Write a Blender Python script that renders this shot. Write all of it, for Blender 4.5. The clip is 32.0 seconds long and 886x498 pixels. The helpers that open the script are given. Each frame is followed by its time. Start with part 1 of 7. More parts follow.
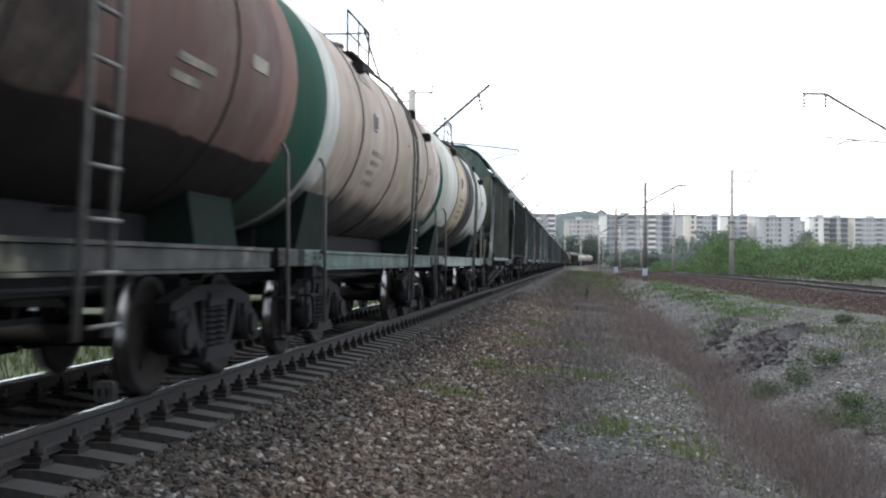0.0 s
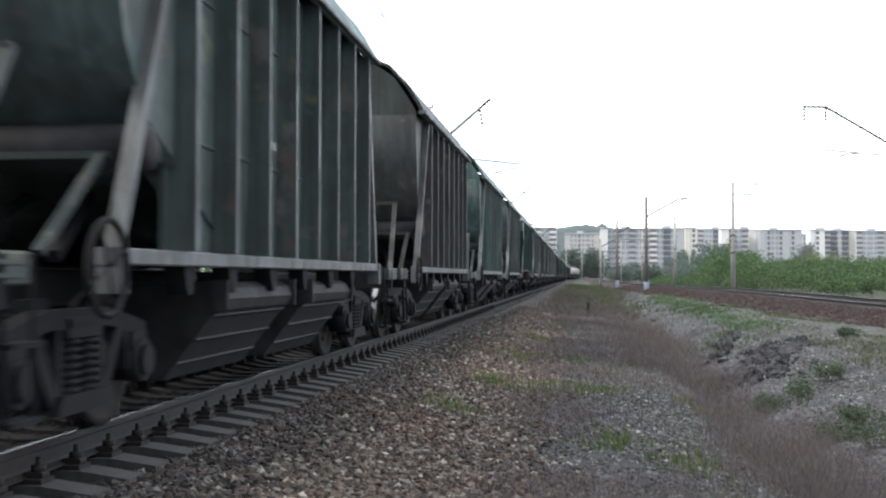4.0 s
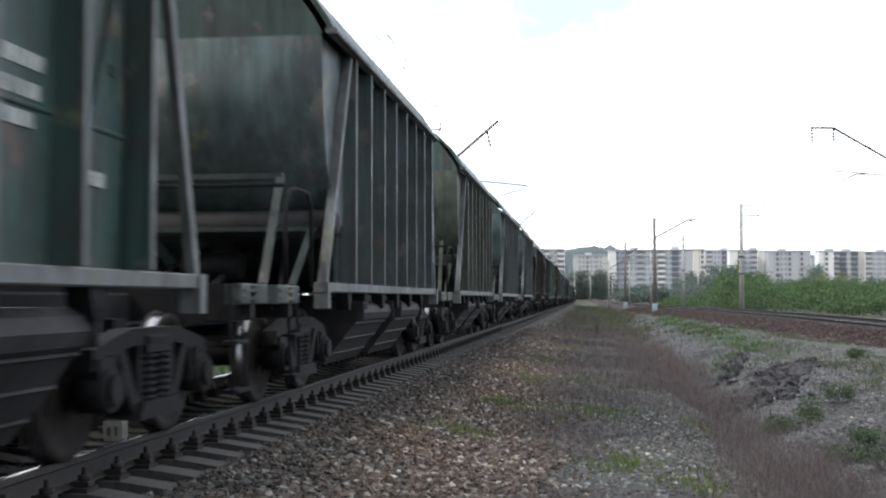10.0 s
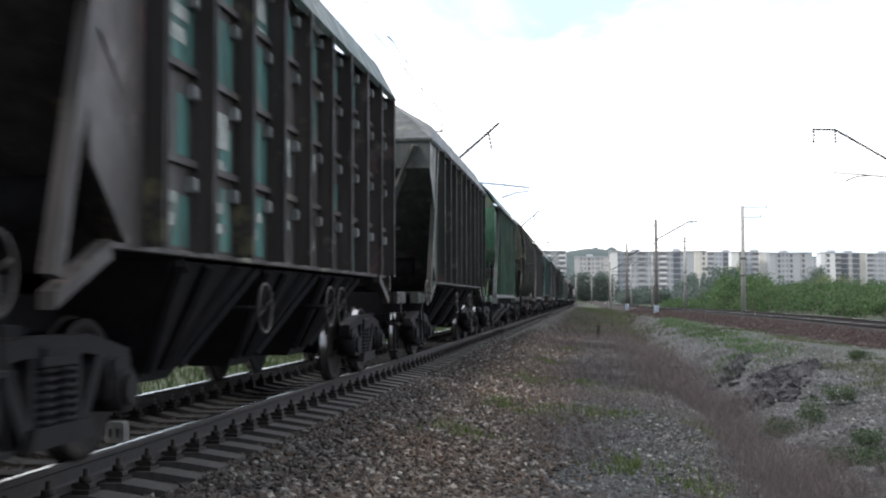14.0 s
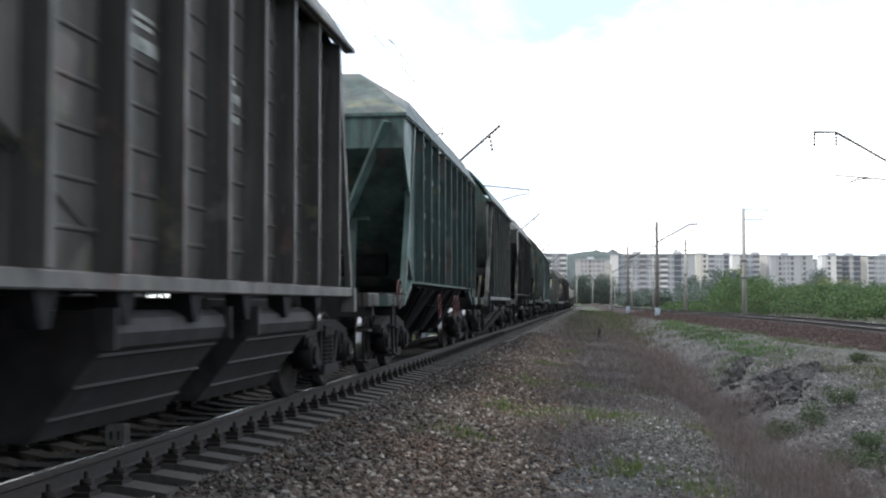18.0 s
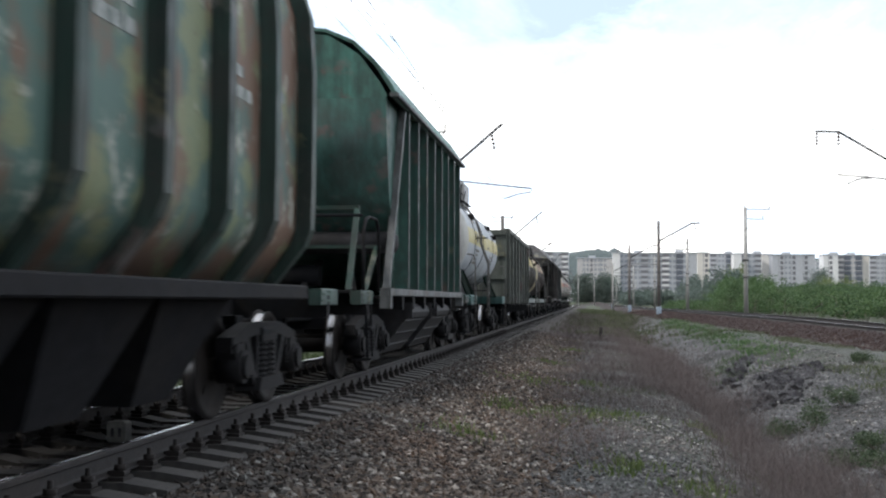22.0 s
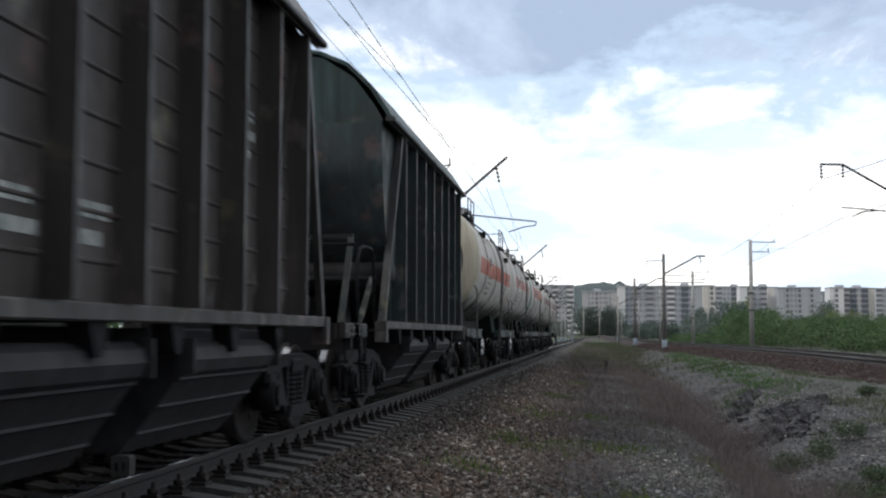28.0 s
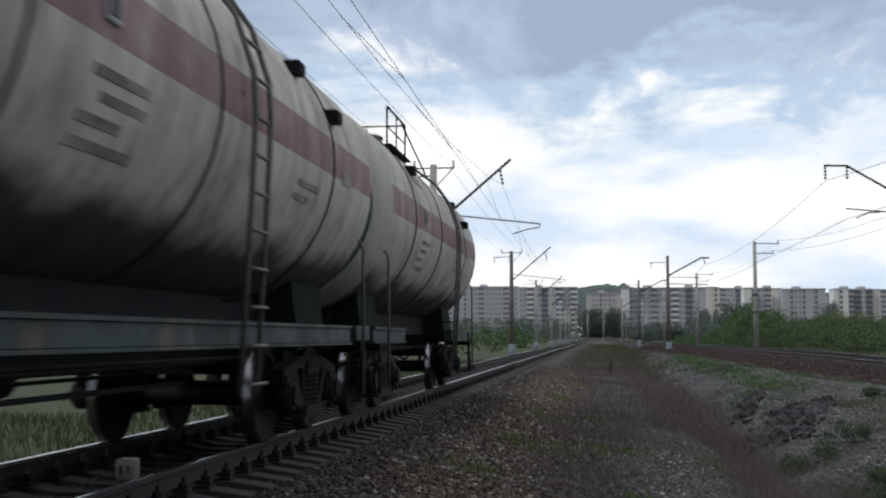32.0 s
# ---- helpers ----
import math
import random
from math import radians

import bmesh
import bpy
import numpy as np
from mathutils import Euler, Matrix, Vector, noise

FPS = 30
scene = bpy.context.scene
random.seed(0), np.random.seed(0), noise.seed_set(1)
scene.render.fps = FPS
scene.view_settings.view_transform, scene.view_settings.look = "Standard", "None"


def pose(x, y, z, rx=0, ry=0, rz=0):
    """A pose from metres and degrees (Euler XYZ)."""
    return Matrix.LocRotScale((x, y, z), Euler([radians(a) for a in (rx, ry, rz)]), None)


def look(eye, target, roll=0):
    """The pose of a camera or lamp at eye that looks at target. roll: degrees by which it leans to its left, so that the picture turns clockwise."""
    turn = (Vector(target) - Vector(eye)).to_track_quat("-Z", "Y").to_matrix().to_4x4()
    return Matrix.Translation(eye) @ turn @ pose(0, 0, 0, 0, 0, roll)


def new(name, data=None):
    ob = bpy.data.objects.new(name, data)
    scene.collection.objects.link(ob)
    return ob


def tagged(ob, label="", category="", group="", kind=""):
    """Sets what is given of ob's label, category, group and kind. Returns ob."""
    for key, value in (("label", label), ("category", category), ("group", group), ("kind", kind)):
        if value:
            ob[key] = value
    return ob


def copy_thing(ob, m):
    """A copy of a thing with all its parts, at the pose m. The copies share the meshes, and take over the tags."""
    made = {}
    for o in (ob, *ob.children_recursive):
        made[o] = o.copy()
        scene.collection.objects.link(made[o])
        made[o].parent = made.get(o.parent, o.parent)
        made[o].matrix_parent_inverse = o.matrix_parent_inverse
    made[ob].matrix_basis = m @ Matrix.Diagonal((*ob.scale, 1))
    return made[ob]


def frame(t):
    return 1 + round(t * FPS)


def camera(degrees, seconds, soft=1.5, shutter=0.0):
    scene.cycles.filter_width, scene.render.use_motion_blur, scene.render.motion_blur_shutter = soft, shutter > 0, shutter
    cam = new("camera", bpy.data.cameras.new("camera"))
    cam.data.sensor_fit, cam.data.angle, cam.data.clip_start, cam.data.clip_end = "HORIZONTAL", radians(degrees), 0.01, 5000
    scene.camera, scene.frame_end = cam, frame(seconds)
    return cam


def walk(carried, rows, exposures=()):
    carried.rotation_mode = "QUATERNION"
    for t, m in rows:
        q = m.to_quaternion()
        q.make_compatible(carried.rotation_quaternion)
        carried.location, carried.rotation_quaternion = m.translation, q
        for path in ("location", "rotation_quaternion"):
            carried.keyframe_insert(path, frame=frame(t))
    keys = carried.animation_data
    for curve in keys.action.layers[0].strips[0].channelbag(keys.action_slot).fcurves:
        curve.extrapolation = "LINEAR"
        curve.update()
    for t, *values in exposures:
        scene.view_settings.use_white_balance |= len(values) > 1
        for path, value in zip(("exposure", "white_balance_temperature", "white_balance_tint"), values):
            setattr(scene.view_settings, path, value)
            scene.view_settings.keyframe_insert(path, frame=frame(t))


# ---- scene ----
# ---- camera: hand-held beside the track, railhead level is z = 0, the train runs along y ----
cam = camera(41.86, 32.0, soft=2.2, shutter=0.25)


def aim(turn, up, lean):
    """Camera pose beside the track: degrees turned left of the track, tilted up, leaning left."""
    return pose(4.23, 0, 1.07, 90 + up, 0, turn) @ pose(0, 0, 0, 0, 0, lean)


walk(cam, [(t, aim(a, b, c)) for t, a, b, c in (
    (0, 6.537, 0.654, 0.270), (0.5, 6.568, 0.680, 0.268), (1, 6.617, 0.661, 0.254), (1.5, 6.634, 0.724, 0.179),
    (2, 6.633, 0.755, 0.205), (2.5, 6.625, 0.789, 0.270), (3, 6.546, 0.855, -0.102), (3.5, 6.535, 1.218, 0.010),
    (5.5, 6.718, 1.454, 0.168), (6, 6.805, 1.460, -0.058), (6.5, 6.862, 1.696, 0.011), (7, 6.932, 1.969, -0.046),
    (7.5, 6.940, 2.186, -0.084), (8, 6.945, 2.292, 0.016), (8.5, 6.984, 2.404, -0.076), (9, 6.984, 2.484, -0.177),
    (9.5, 6.983, 2.507, -0.075), (10, 6.994, 2.441, -0.058), (10.5, 7.031, 2.471, -0.122), (11, 7.107, 2.488, -0.101),
    (11.5, 7.147, 2.569, -0.093), (12, 7.150, 2.558, -0.011), (12.5, 7.164, 2.514, 0.011), (13, 7.137, 2.588, 0.017),
    (13.5, 7.065, 2.569, -0.056), (14, 7.065, 2.527, -0.060), (14.5, 7.062, 2.546, -0.126), (16.5, 7.031, 2.567, 0.101),
    (17, 7.089, 2.616, -0.042), (17.5, 7.103, 2.649, -0.029), (18, 7.107, 2.652, -0.046), (18.5, 7.113, 2.643, 0.003),
    (19, 7.147, 2.695, -0.042), (19.5, 7.157, 2.679, 0.041), (20, 7.192, 2.676, 0.037), (20.5, 7.206, 2.645, 0.147),
    (21, 7.230, 2.664, -0.084), (21.5, 7.213, 2.633, 0.189), (22, 7.192, 2.562, 0.151), (22.5, 7.171, 2.520, 0.147),
    (23, 7.185, 2.604, -0.011), (23.5, 7.130, 1.900, 0.370), (24, 7.170, 2.136, 0.135), (24.5, 7.253, 2.385, 0.412),
    (25, 7.326, 2.749, 0.200), (25.5, 7.337, 3.134, 0.239), (27.5, 7.406, 4.159, 0.245), (28, 7.439, 4.206, 0.096),
    (28.5, 7.474, 4.123, 0.104), (29, 7.520, 4.125, 0.037), (29.5, 7.546, 4.201, -0.090), (30, 7.572, 4.250, -0.037),
    (30.5, 7.564, 4.258, 0.067), (31, 7.601, 4.220, 0.009), (31.5, 7.641, 4.225, -0.136), (32, 7.629, 4.325, -0.054),
)], exposures=[(0, 0.85), (1.5, 0.95), (3, 1.02), (6, 1.02), (9, 0.88), (13, 0.70), (19, 0.70), (22, 0.54), (23, 0.20), (25, 0.0), (28, -0.1), (29.2, -0.35), (32, -0.45)])

# ---- light: bright broken overcast, the sun veiled behind the camera's left ----
SUN_EL, SUN_AZ = radians(45), radians(-120)      # azimuth from +y, negative towards -x
sun_dir = Vector((math.sin(SUN_AZ) * math.cos(SUN_EL), math.cos(SUN_AZ) * math.cos(SUN_EL), math.sin(SUN_EL)))


def make_world():
    w = bpy.data.worlds.new("sky")
    w.use_nodes = True
    scene.world = w
    nt = w.node_tree
    nt.nodes.clear()
    N, L = nt.nodes.new, nt.links.new
    out = N("ShaderNodeOutputWorld")
    bg = N("ShaderNodeBackground")
    sky = N("ShaderNodeTexSky")
    sky.sky_type = 'NISHITA'
    sky.sun_disc = False
    sky.sun_elevation, sky.sun_rotation = SUN_EL, SUN_AZ
    sky.air_density, sky.dust_density, sky.ozone_density = 1.0, 1.2, 1.0
    tc = N("ShaderNodeTexCoord")

    def field(scale, detail, rough, stretch, at, warp=0.0):
        mp = N("ShaderNodeMapping")
        mp.inputs["Scale"].default_value, mp.inputs["Location"].default_value = stretch, at
        L(tc.outputs["Generated"], mp.inputs["Vector"])
        n = N("ShaderNodeTexNoise")
        n.inputs["Scale"].default_value, n.inputs["Detail"].default_value = scale, detail
        n.inputs["Roughness"].default_value, n.inputs["Distortion"].default_value = rough, warp
        L(mp.outputs[0], n.inputs["Vector"])
        return n.outputs[0]

    def ramp(fac, *stops):
        r = N("ShaderNodeValToRGB")
        e = r.color_ramp.elements
        while len(e) < len(stops):
            e.new(0.5)
        for el, (p, c) in zip(e, stops):
            el.position = p
            el.color = (*c, 1) if isinstance(c, tuple) else (c, c, c, 1)
        L(fac, r.inputs[0])
        return r.outputs[0]

    def calc(op, a, b):
        m = N("ShaderNodeMath")
        m.operation = op
        for sock, v in zip(m.inputs, (a, b)):
            if isinstance(v, (int, float)):
                sock.default_value = v
            else:
                L(v, sock)
        return m.outputs[0]

    def blend(fac, a, b, kind='MIX'):
        m = N("ShaderNodeMix")
        m.data_type, m.blend_type = 'RGBA', kind
        for sock, v in ((m.inputs[0], fac), (m.inputs[6], a), (m.inputs[7], b)):
            if isinstance(v, (int, float)):
                sock.default_value = v
            elif isinstance(v, tuple):
                sock.default_value = (*v, 1)
            else:
                L(v, sock)
        return m.outputs[2]

    sep = N("ShaderNodeSeparateXYZ")
    L(tc.outputs["Generated"], sep.inputs[0])
    billow = field(7.0, 8, 0.58, (1.0, 1.0, 2.4), (3.1, 0.35, 0.42), 0.3)
    fine = field(19.0, 6, 0.6, (1.0, 1.0, 2.2), (1.0, 4.0, 2.0))
    height = calc('ADD', sep.outputs[2], calc('MULTIPLY', calc('SUBTRACT', billow, 0.5), 0.26))
    height = calc('ADD', height, calc('MULTIPLY', calc('SUBTRACT', fine, 0.5), 0.045))
    # open sky: the sky texture, thinly veiled
    blue = blend(0.5, blend(1.0, sky.outputs[0], (SKY_GAIN, SKY_GAIN, SKY_GAIN), 'MULTIPLY'), (0.80, 0.96, 1.16))
    # heaped cloud near the horizon, open blue over it, then a grey sheet that breaks up higher
    body = ramp(field(5.5, 8, 0.55, (1.0, 1.0, 3.0), (6.3, 1.2, 0.7)), (0.38, (0.70, 0.82, 0.98)), (0.50, (0.96, 1.00, 1.04)), (0.62, (1.16, 1.15, 1.13)))
    sheet = ramp(field(4.2, 8, 0.6, (1.0, 1.0, 2.0), (0.8, 2.2, 1.7), 0.4), (0.40, (0.37, 0.46, 0.61)), (0.52, (0.50, 0.60, 0.76)), (0.63, (1.12, 1.13, 1.13)))
    cover = blend(ramp(height, (0.178, 0.0), (0.208, 1.0)), body, blue)
    cover = blend(ramp(height, (0.212, 0.0), (0.236, 1.0)), cover, sheet)
    high = ramp(field(3.4, 8, 0.55, (1.0, 1.0, 1.6), (2.0, 0.5, 3.0), 0.3), (0.36, 0.0), (0.50, 1.0))
    over = blend(high, blue, ramp(field(4.0, 6, 0.5, (1, 1, 1.5), (7, 1, 1)), (0.35, (0.92, 0.98, 1.08)), (0.6, (1.34, 1.33, 1.32))))
    cover = blend(ramp(sep.outputs[2], (0.30, 0.0), (0.42, 1.0)), cover, over)
    # clouds glow towards the veiled sun and are dull away from it
    dot = N("ShaderNodeVectorMath")
    dot.operation = 'DOT_PRODUCT'
    dot.inputs[1].default_value = Vector((0.42, 0.88, 0.2)).normalized()
    L(tc.outputs["Generated"], dot.inputs[0])
    glow = N("ShaderNodeMapRange")
    glow.interpolation_type = 'SMOOTHSTEP'
    glow.inputs["From Min"].default_value, glow.inputs["From Max"].default_value = -0.8, 0.5
    glow.inputs["To Min"].default_value, glow.inputs["To Max"].default_value = 0.38, 1.17
    L(dot.outputs["Value"], glow.inputs["Value"])
    mix = N("ShaderNodeMix")
    mix.data_type, mix.blend_type = 'RGBA', 'MULTIPLY'
    mix.inputs[0].default_value = 1.0
    L(cover, mix.inputs[6])
    L(glow.outputs[0], mix.inputs[7])
    L(mix.outputs[2], bg.inputs[0])
    bg.inputs[1].default_value = 1.15
    L(bg.outputs[0], out.inputs[0])


SKY_GAIN = 0.10
make_world()
sun = new("sun", bpy.data.lights.new("sun", 'SUN'))
sun.data.energy, sun.data.angle, sun.data.color = 1.5, radians(10), (1.0, 0.95, 0.88)
sun.matrix_world = look(sun_dir * 50, (0, 0, 0))

# ---- materials ----


class Mat:
    """A node material with a principled surface and short ways to add to it."""

    def __init__(self, name, rough=0.7, metal=0.0):
        self.m = bpy.data.materials.new(name)
        self.m.use_nodes = True
        self.nt = self.m.node_tree
        self.b = self.nt.nodes["Principled BSDF"]
        self.b.inputs["Roughness"].default_value = rough
        self.b.inputs["Metallic"].default_value = metal
        self.b.inputs["Specular IOR Level"].default_value = 0.28
        self.tc = self.nt.nodes.new("ShaderNodeTexCoord")
        self.shift = None

    def n(self, kind, **at):
        node = self.nt.nodes.new(kind)
        for k, v in at.items():
            setattr_safe(node, k, v)
        return node

    def link(self, a, b):
        self.nt.links.new(a, b)

    def own_stains(self):
        """From here on every part gets its own cut of the noise."""
        v = self.nt.nodes.new("ShaderNodeCombineXYZ")
        r = self.info("Random")
        for i, q in enumerate((31.0, 17.0, 23.0)):
            self.link(self.math('MULTIPLY', r, q), v.inputs[i])
        self.shift = v.outputs[0]

    def noise(self, scale, detail=5, rough=0.55, stretch=(1, 1, 1), coord="Object"):
        mp = self.nt.nodes.new("ShaderNodeMapping")
        if self.shift:
            self.link(self.shift, mp.inputs["Location"])
        mp.inputs["Scale"].default_value = stretch
        self.link(self.tc.outputs[coord], mp.inputs["Vector"])
        nz = self.nt.nodes.new("ShaderNodeTexNoise")
        nz.inputs["Scale"].default_value = scale
        nz.inputs["Detail"].default_value = detail
        nz.inputs["Roughness"].default_value = rough
        self.link(mp.outputs[0], nz.inputs["Vector"])
        return nz.outputs[0]

    def ramp(self, fac, *stops):
        r = self.nt.nodes.new("ShaderNodeValToRGB")
        e = r.color_ramp.elements
        while len(e) < len(stops):
            e.new(0.5)
        for el, (p, c) in zip(e, stops):
            el.position = p
            el.color = (*c, 1) if isinstance(c, tuple) else (c, c, c, 1)
        self.link(fac, r.inputs[0])
        return r.outputs[0]

    def mix(self, fac, a, b, blend='MIX'):
        x = self.nt.nodes.new("ShaderNodeMix")
        x.data_type, x.blend_type = 'RGBA', blend
        for sock, v in ((x.inputs[0], fac), (x.inputs[6], a), (x.inputs[7], b)):
            if isinstance(v, (int, float)):
                sock.default_value = v
            elif isinstance(v, tuple):
                sock.default_value = (*v, 1)
            else:
                self.link(v, sock)
        return x.outputs[2]

    def math(self, op, a, b=0.0):
        x = self.nt.nodes.new("ShaderNodeMath")
        x.operation = op
        for sock, v in zip(x.inputs, (a, b)):
            if isinstance(v, (int, float)):
                sock.default_value = v
            else:
                self.link(v, sock)
        return x.outputs[0]

    def xyz(self, coord="Object"):
        s = self.nt.nodes.new("ShaderNodeSeparateXYZ")
        self.link(self.tc.outputs[coord], s.inputs[0])
        return s.outputs

    def info(self, what):
        return self.nt.nodes.new("ShaderNodeObjectInfo").outputs[what]

    def color(self, sock):
        self.link(sock, self.b.inputs["Base Color"])
        return self

    def rough(self, sock):
        self.link(sock, self.b.inputs["Roughness"])
        return self

    def bump(self, height, strength=0.3, dist=0.02):
        bp = self.nt.nodes.new("ShaderNodeBump")
        bp.inputs["Strength"].default_value = strength
        bp.inputs["Distance"].default_value = dist
        self.link(height, bp.inputs["Height"])
        self.link(bp.outputs[0], self.b.inputs["Normal"])
        return self


def setattr_safe(node, k, v):
    if k == "operation":
        node.operation = v
    elif k == "attribute_name":
        node.attribute_name = v


def plain(name, c, rough=0.7, metal=0.0, grain=14.0, vary=0.35, dirt=(0.06, 0.05, 0.045), dirty=0.35, gloss=0.28):
    """A worn surface of one colour: fine grain, larger stains, light relief."""
    k = Mat(name, rough, metal)
    k.b.inputs["Specular IOR Level"].default_value = gloss
    a = k.ramp(k.noise(grain, 6), (0.3, 1 - vary), (0.7, 1 + vary * 0.3))
    base = k.mix(1.0, c, a, 'MULTIPLY')
    st = k.ramp(k.noise(1.7, 7, 0.65), (0.45, 0.0), (0.75, dirty))
    k.color(k.mix(st, base, dirt))
    k.bump(k.noise(grain * 3, 4), 0.25, 0.01)
    return k.m


def wagon_paint(name="wagon_paint", rough=0.45):
    """Paint in the wagon's own colour, with rain streaks, dust towards the sill and rust freckles."""
    k = Mat(name, rough)
    k.b.inputs["Specular IOR Level"].default_value = 0.17
    c = k.info("Color")
    k.own_stains()
    streak = k.ramp(k.noise(2.2, 7, 0.6, (3, 3, 0.18)), (0.35, 0.55), (0.7, 1.15))
    base = k.mix(1.0, c, streak, 'MULTIPLY')
    dust = k.ramp(k.noise(1.3, 8, 0.7), (0.48, 0.0), (0.78, 0.55))
    base = k.mix(dust, base, (0.048, 0.046, 0.041))
    fade = k.ramp(k.noise(0.9, 5, 0.6, (1, 1, 0.5)), (0.5, 0.0), (0.72, 0.35))
    base = k.mix(fade, base, k.mix(1.0, c, (2.0, 1.9, 1.9), 'MULTIPLY'))
    rust = k.ramp(k.noise(5.0, 9, 0.75), (0.63, 0.0), (0.72, 0.8))
    base = k.mix(rust, base, (0.085, 0.045, 0.03))
    soot = k.ramp(k.noise(1.5, 9, 0.72, (1, 1, 0.7)), (0.46, 0.0), (0.60, 0.5))
    base = k.mix(soot, base, (0.044, 0.041, 0.040))
    chip = k.ramp(k.noise(3.4, 9, 0.8, (1, 1.4, 0.8)), (0.60, 0.0), (0.68, 0.45))
    base = k.mix(chip, base, (0.135, 0.132, 0.122))
    worn = k.ramp(k.noise(1.7, 4, 0.6, (1, 1.2, 1)), (0.58, 0.0), (0.65, 0.6))
    base = k.mix(worn, base, k.ramp(k.noise(0.8, 3), (0.42, (0.125, 0.075, 0.07)), (0.52, (0.15, 0.15, 0.145)), (0.58, (0.15, 0.142, 0.085))))
    k.color(base)
    k.rough(k.ramp(k.noise(3, 5), (0.3, 0.38), (0.8, 0.75)))
    k.bump(k.noise(1.6, 3, 0.5), 0.35, 0.03)
    return k.m


M_PAINT = wagon_paint()
M_GRIME = plain("sooty_steel", (0.0115, 0.012, 0.0142), 0.8, 0.0, 9, 0.4, (0.024, 0.021, 0.018), 0.5, 0.12)
M_FRAME = plain("bogie_casting", (0.009, 0.009, 0.0105), 0.75, 0.0, 12, 0.4, (0.017, 0.016, 0.016), 0.5, 0.15)
M_WHEEL = plain("wheel_steel", (0.013, 0.012, 0.012), 0.75, 0.0, 8, 0.3, (0.035, 0.028, 0.024), 0.5, 0.12)
M_BRIGHT = plain("worn_bright_steel", (0.42, 0.42, 0.44), 0.22, 1.0, 20, 0.15, (0.2, 0.18, 0.15), 0.2)
M_TREAD = plain("wheel_tread", (0.26, 0.26, 0.27), 0.12, 1.0, 20, 0.15, (0.2, 0.18, 0.15), 0.1)
M_CHUTE = plain("chute_steel", (0.033, 0.033, 0.036), 0.7, 0.0, 5, 0.5, (0.022, 0.019, 0.016), 0.75, 0.15)


def stencil_mat():
    """Worn stencil paint: uneven upright strokes with the old wagon paint between them."""
    k = Mat("white_lettering", 0.7)
    c = k.ramp(k.noise(3.2, 5, 0.6, (1, 8, 1.2)), (0.42, (0.075, 0.095, 0.09)), (0.54, (0.36, 0.38, 0.37)))
    k.color(k.mix(k.ramp(k.noise(2.0, 6, 0.7), (0.45, 0.0), (0.7, 0.8)), c, (0.09, 0.105, 0.10)))
    return k.m


M_WHITE = stencil_mat()
M_DARKLET = plain("dark_lettering", (0.05, 0.05, 0.055), 0.7, 0, 9, 0.4, (0.3, 0.28, 0.25), 0.5)
M_ROOF = wagon_paint("roof_paint", 0.5)
M_RAIL = plain("rail_side", (0.028, 0.026, 0.027), 0.75, 0.3, 15, 0.35, (0.05, 0.04, 0.035), 0.5)
M_RAILTOP = plain("rail_top", (0.70, 0.71, 0.74), 0.16, 1.0, 25, 0.1, (0.4, 0.38, 0.36), 0.1)


def sleeper_mat():
    """Weathered concrete, black between the rails with oil, brake dust and painted-in train shade."""
    k = Mat("sleeper_concrete", 0.9)
    c = k.mix(1.0, (0.048, 0.047, 0.047), k.ramp(k.noise(18, 6), (0.3, 0.6), (0.7, 1.12)), 'MULTIPLY')
    c = k.mix(k.ramp(k.noise(1.7, 7, 0.65), (0.42, 0.0), (0.72, 0.6)), c, (0.060, 0.054, 0.048))
    ax = k.math('ADD', k.math('ABSOLUTE', k.xyz()[0]), k.math('MULTIPLY', k.noise(3.0, 4), 0.3))
    c = k.mix(k.ramp(ax, (0.80, 0.94), (0.98, 0.0)), c, (0.015, 0.014, 0.0135))
    k.color(c)
    k.bump(k.noise(40, 4), 0.3, 0.01)
    return k.m


M_SLEEPER = sleeper_mat()
M_CLIP = plain("rail_clip_steel", (0.016, 0.014, 0.014), 0.8, 0.2, 20, 0.4)
M_MAST = plain("mast_concrete", (0.40, 0.40, 0.39), 0.9, 0, 6, 0.25, (0.2, 0.19, 0.18), 0.4)
M_MASTDARK = plain("mast_weathered", (0.16, 0.15, 0.145), 0.9, 0, 6, 0.3, (0.1, 0.09, 0.09), 0.4)
M_BASEBLUE = plain("mast_base_paint", (0.20, 0.25, 0.31), 0.8, 0, 6, 0.3)
M_STEEL = plain("bracket_steel", (0.10, 0.10, 0.105), 0.6, 0.4, 10, 0.3)
M_WIRE = plain("wire_bronze", (0.06, 0.06, 0.06), 0.5, 0.6, 10, 0.2)
M_GLAZE = plain("insulator_glaze", (0.10, 0.06, 0.05), 0.3, 0, 10, 0.2)
M_TRUNK = plain("bark", (0.20, 0.18, 0.15), 0.95, 0, 6, 0.4)


def foliage(name, lo, hi):
    k = Mat(name, 0.6)
    r = k.nt.nodes.new("ShaderNodeNewGeometry").outputs["Random Per Island"]
    c = k.ramp(r, (0.0, lo), (1.0, hi))
    big = k.ramp(k.noise(0.12, 4), (0.35, 0.7), (0.7, 1.2))
    k.color(k.mix(1.0, c, big, 'MULTIPLY'))
    tr = k.nt.nodes.new("ShaderNodeBsdfTranslucent")
    k.link(c, tr.inputs[0])
    ms = k.nt.nodes.new("ShaderNodeMixShader")
    ms.inputs[0].default_value = 0.35
    k.link(k.b.outputs[0], ms.inputs[1])
    k.link(tr.outputs[0], ms.inputs[2])
    k.link(ms.outputs[0], k.nt.nodes["Material Output"].inputs[0])
    return k.m


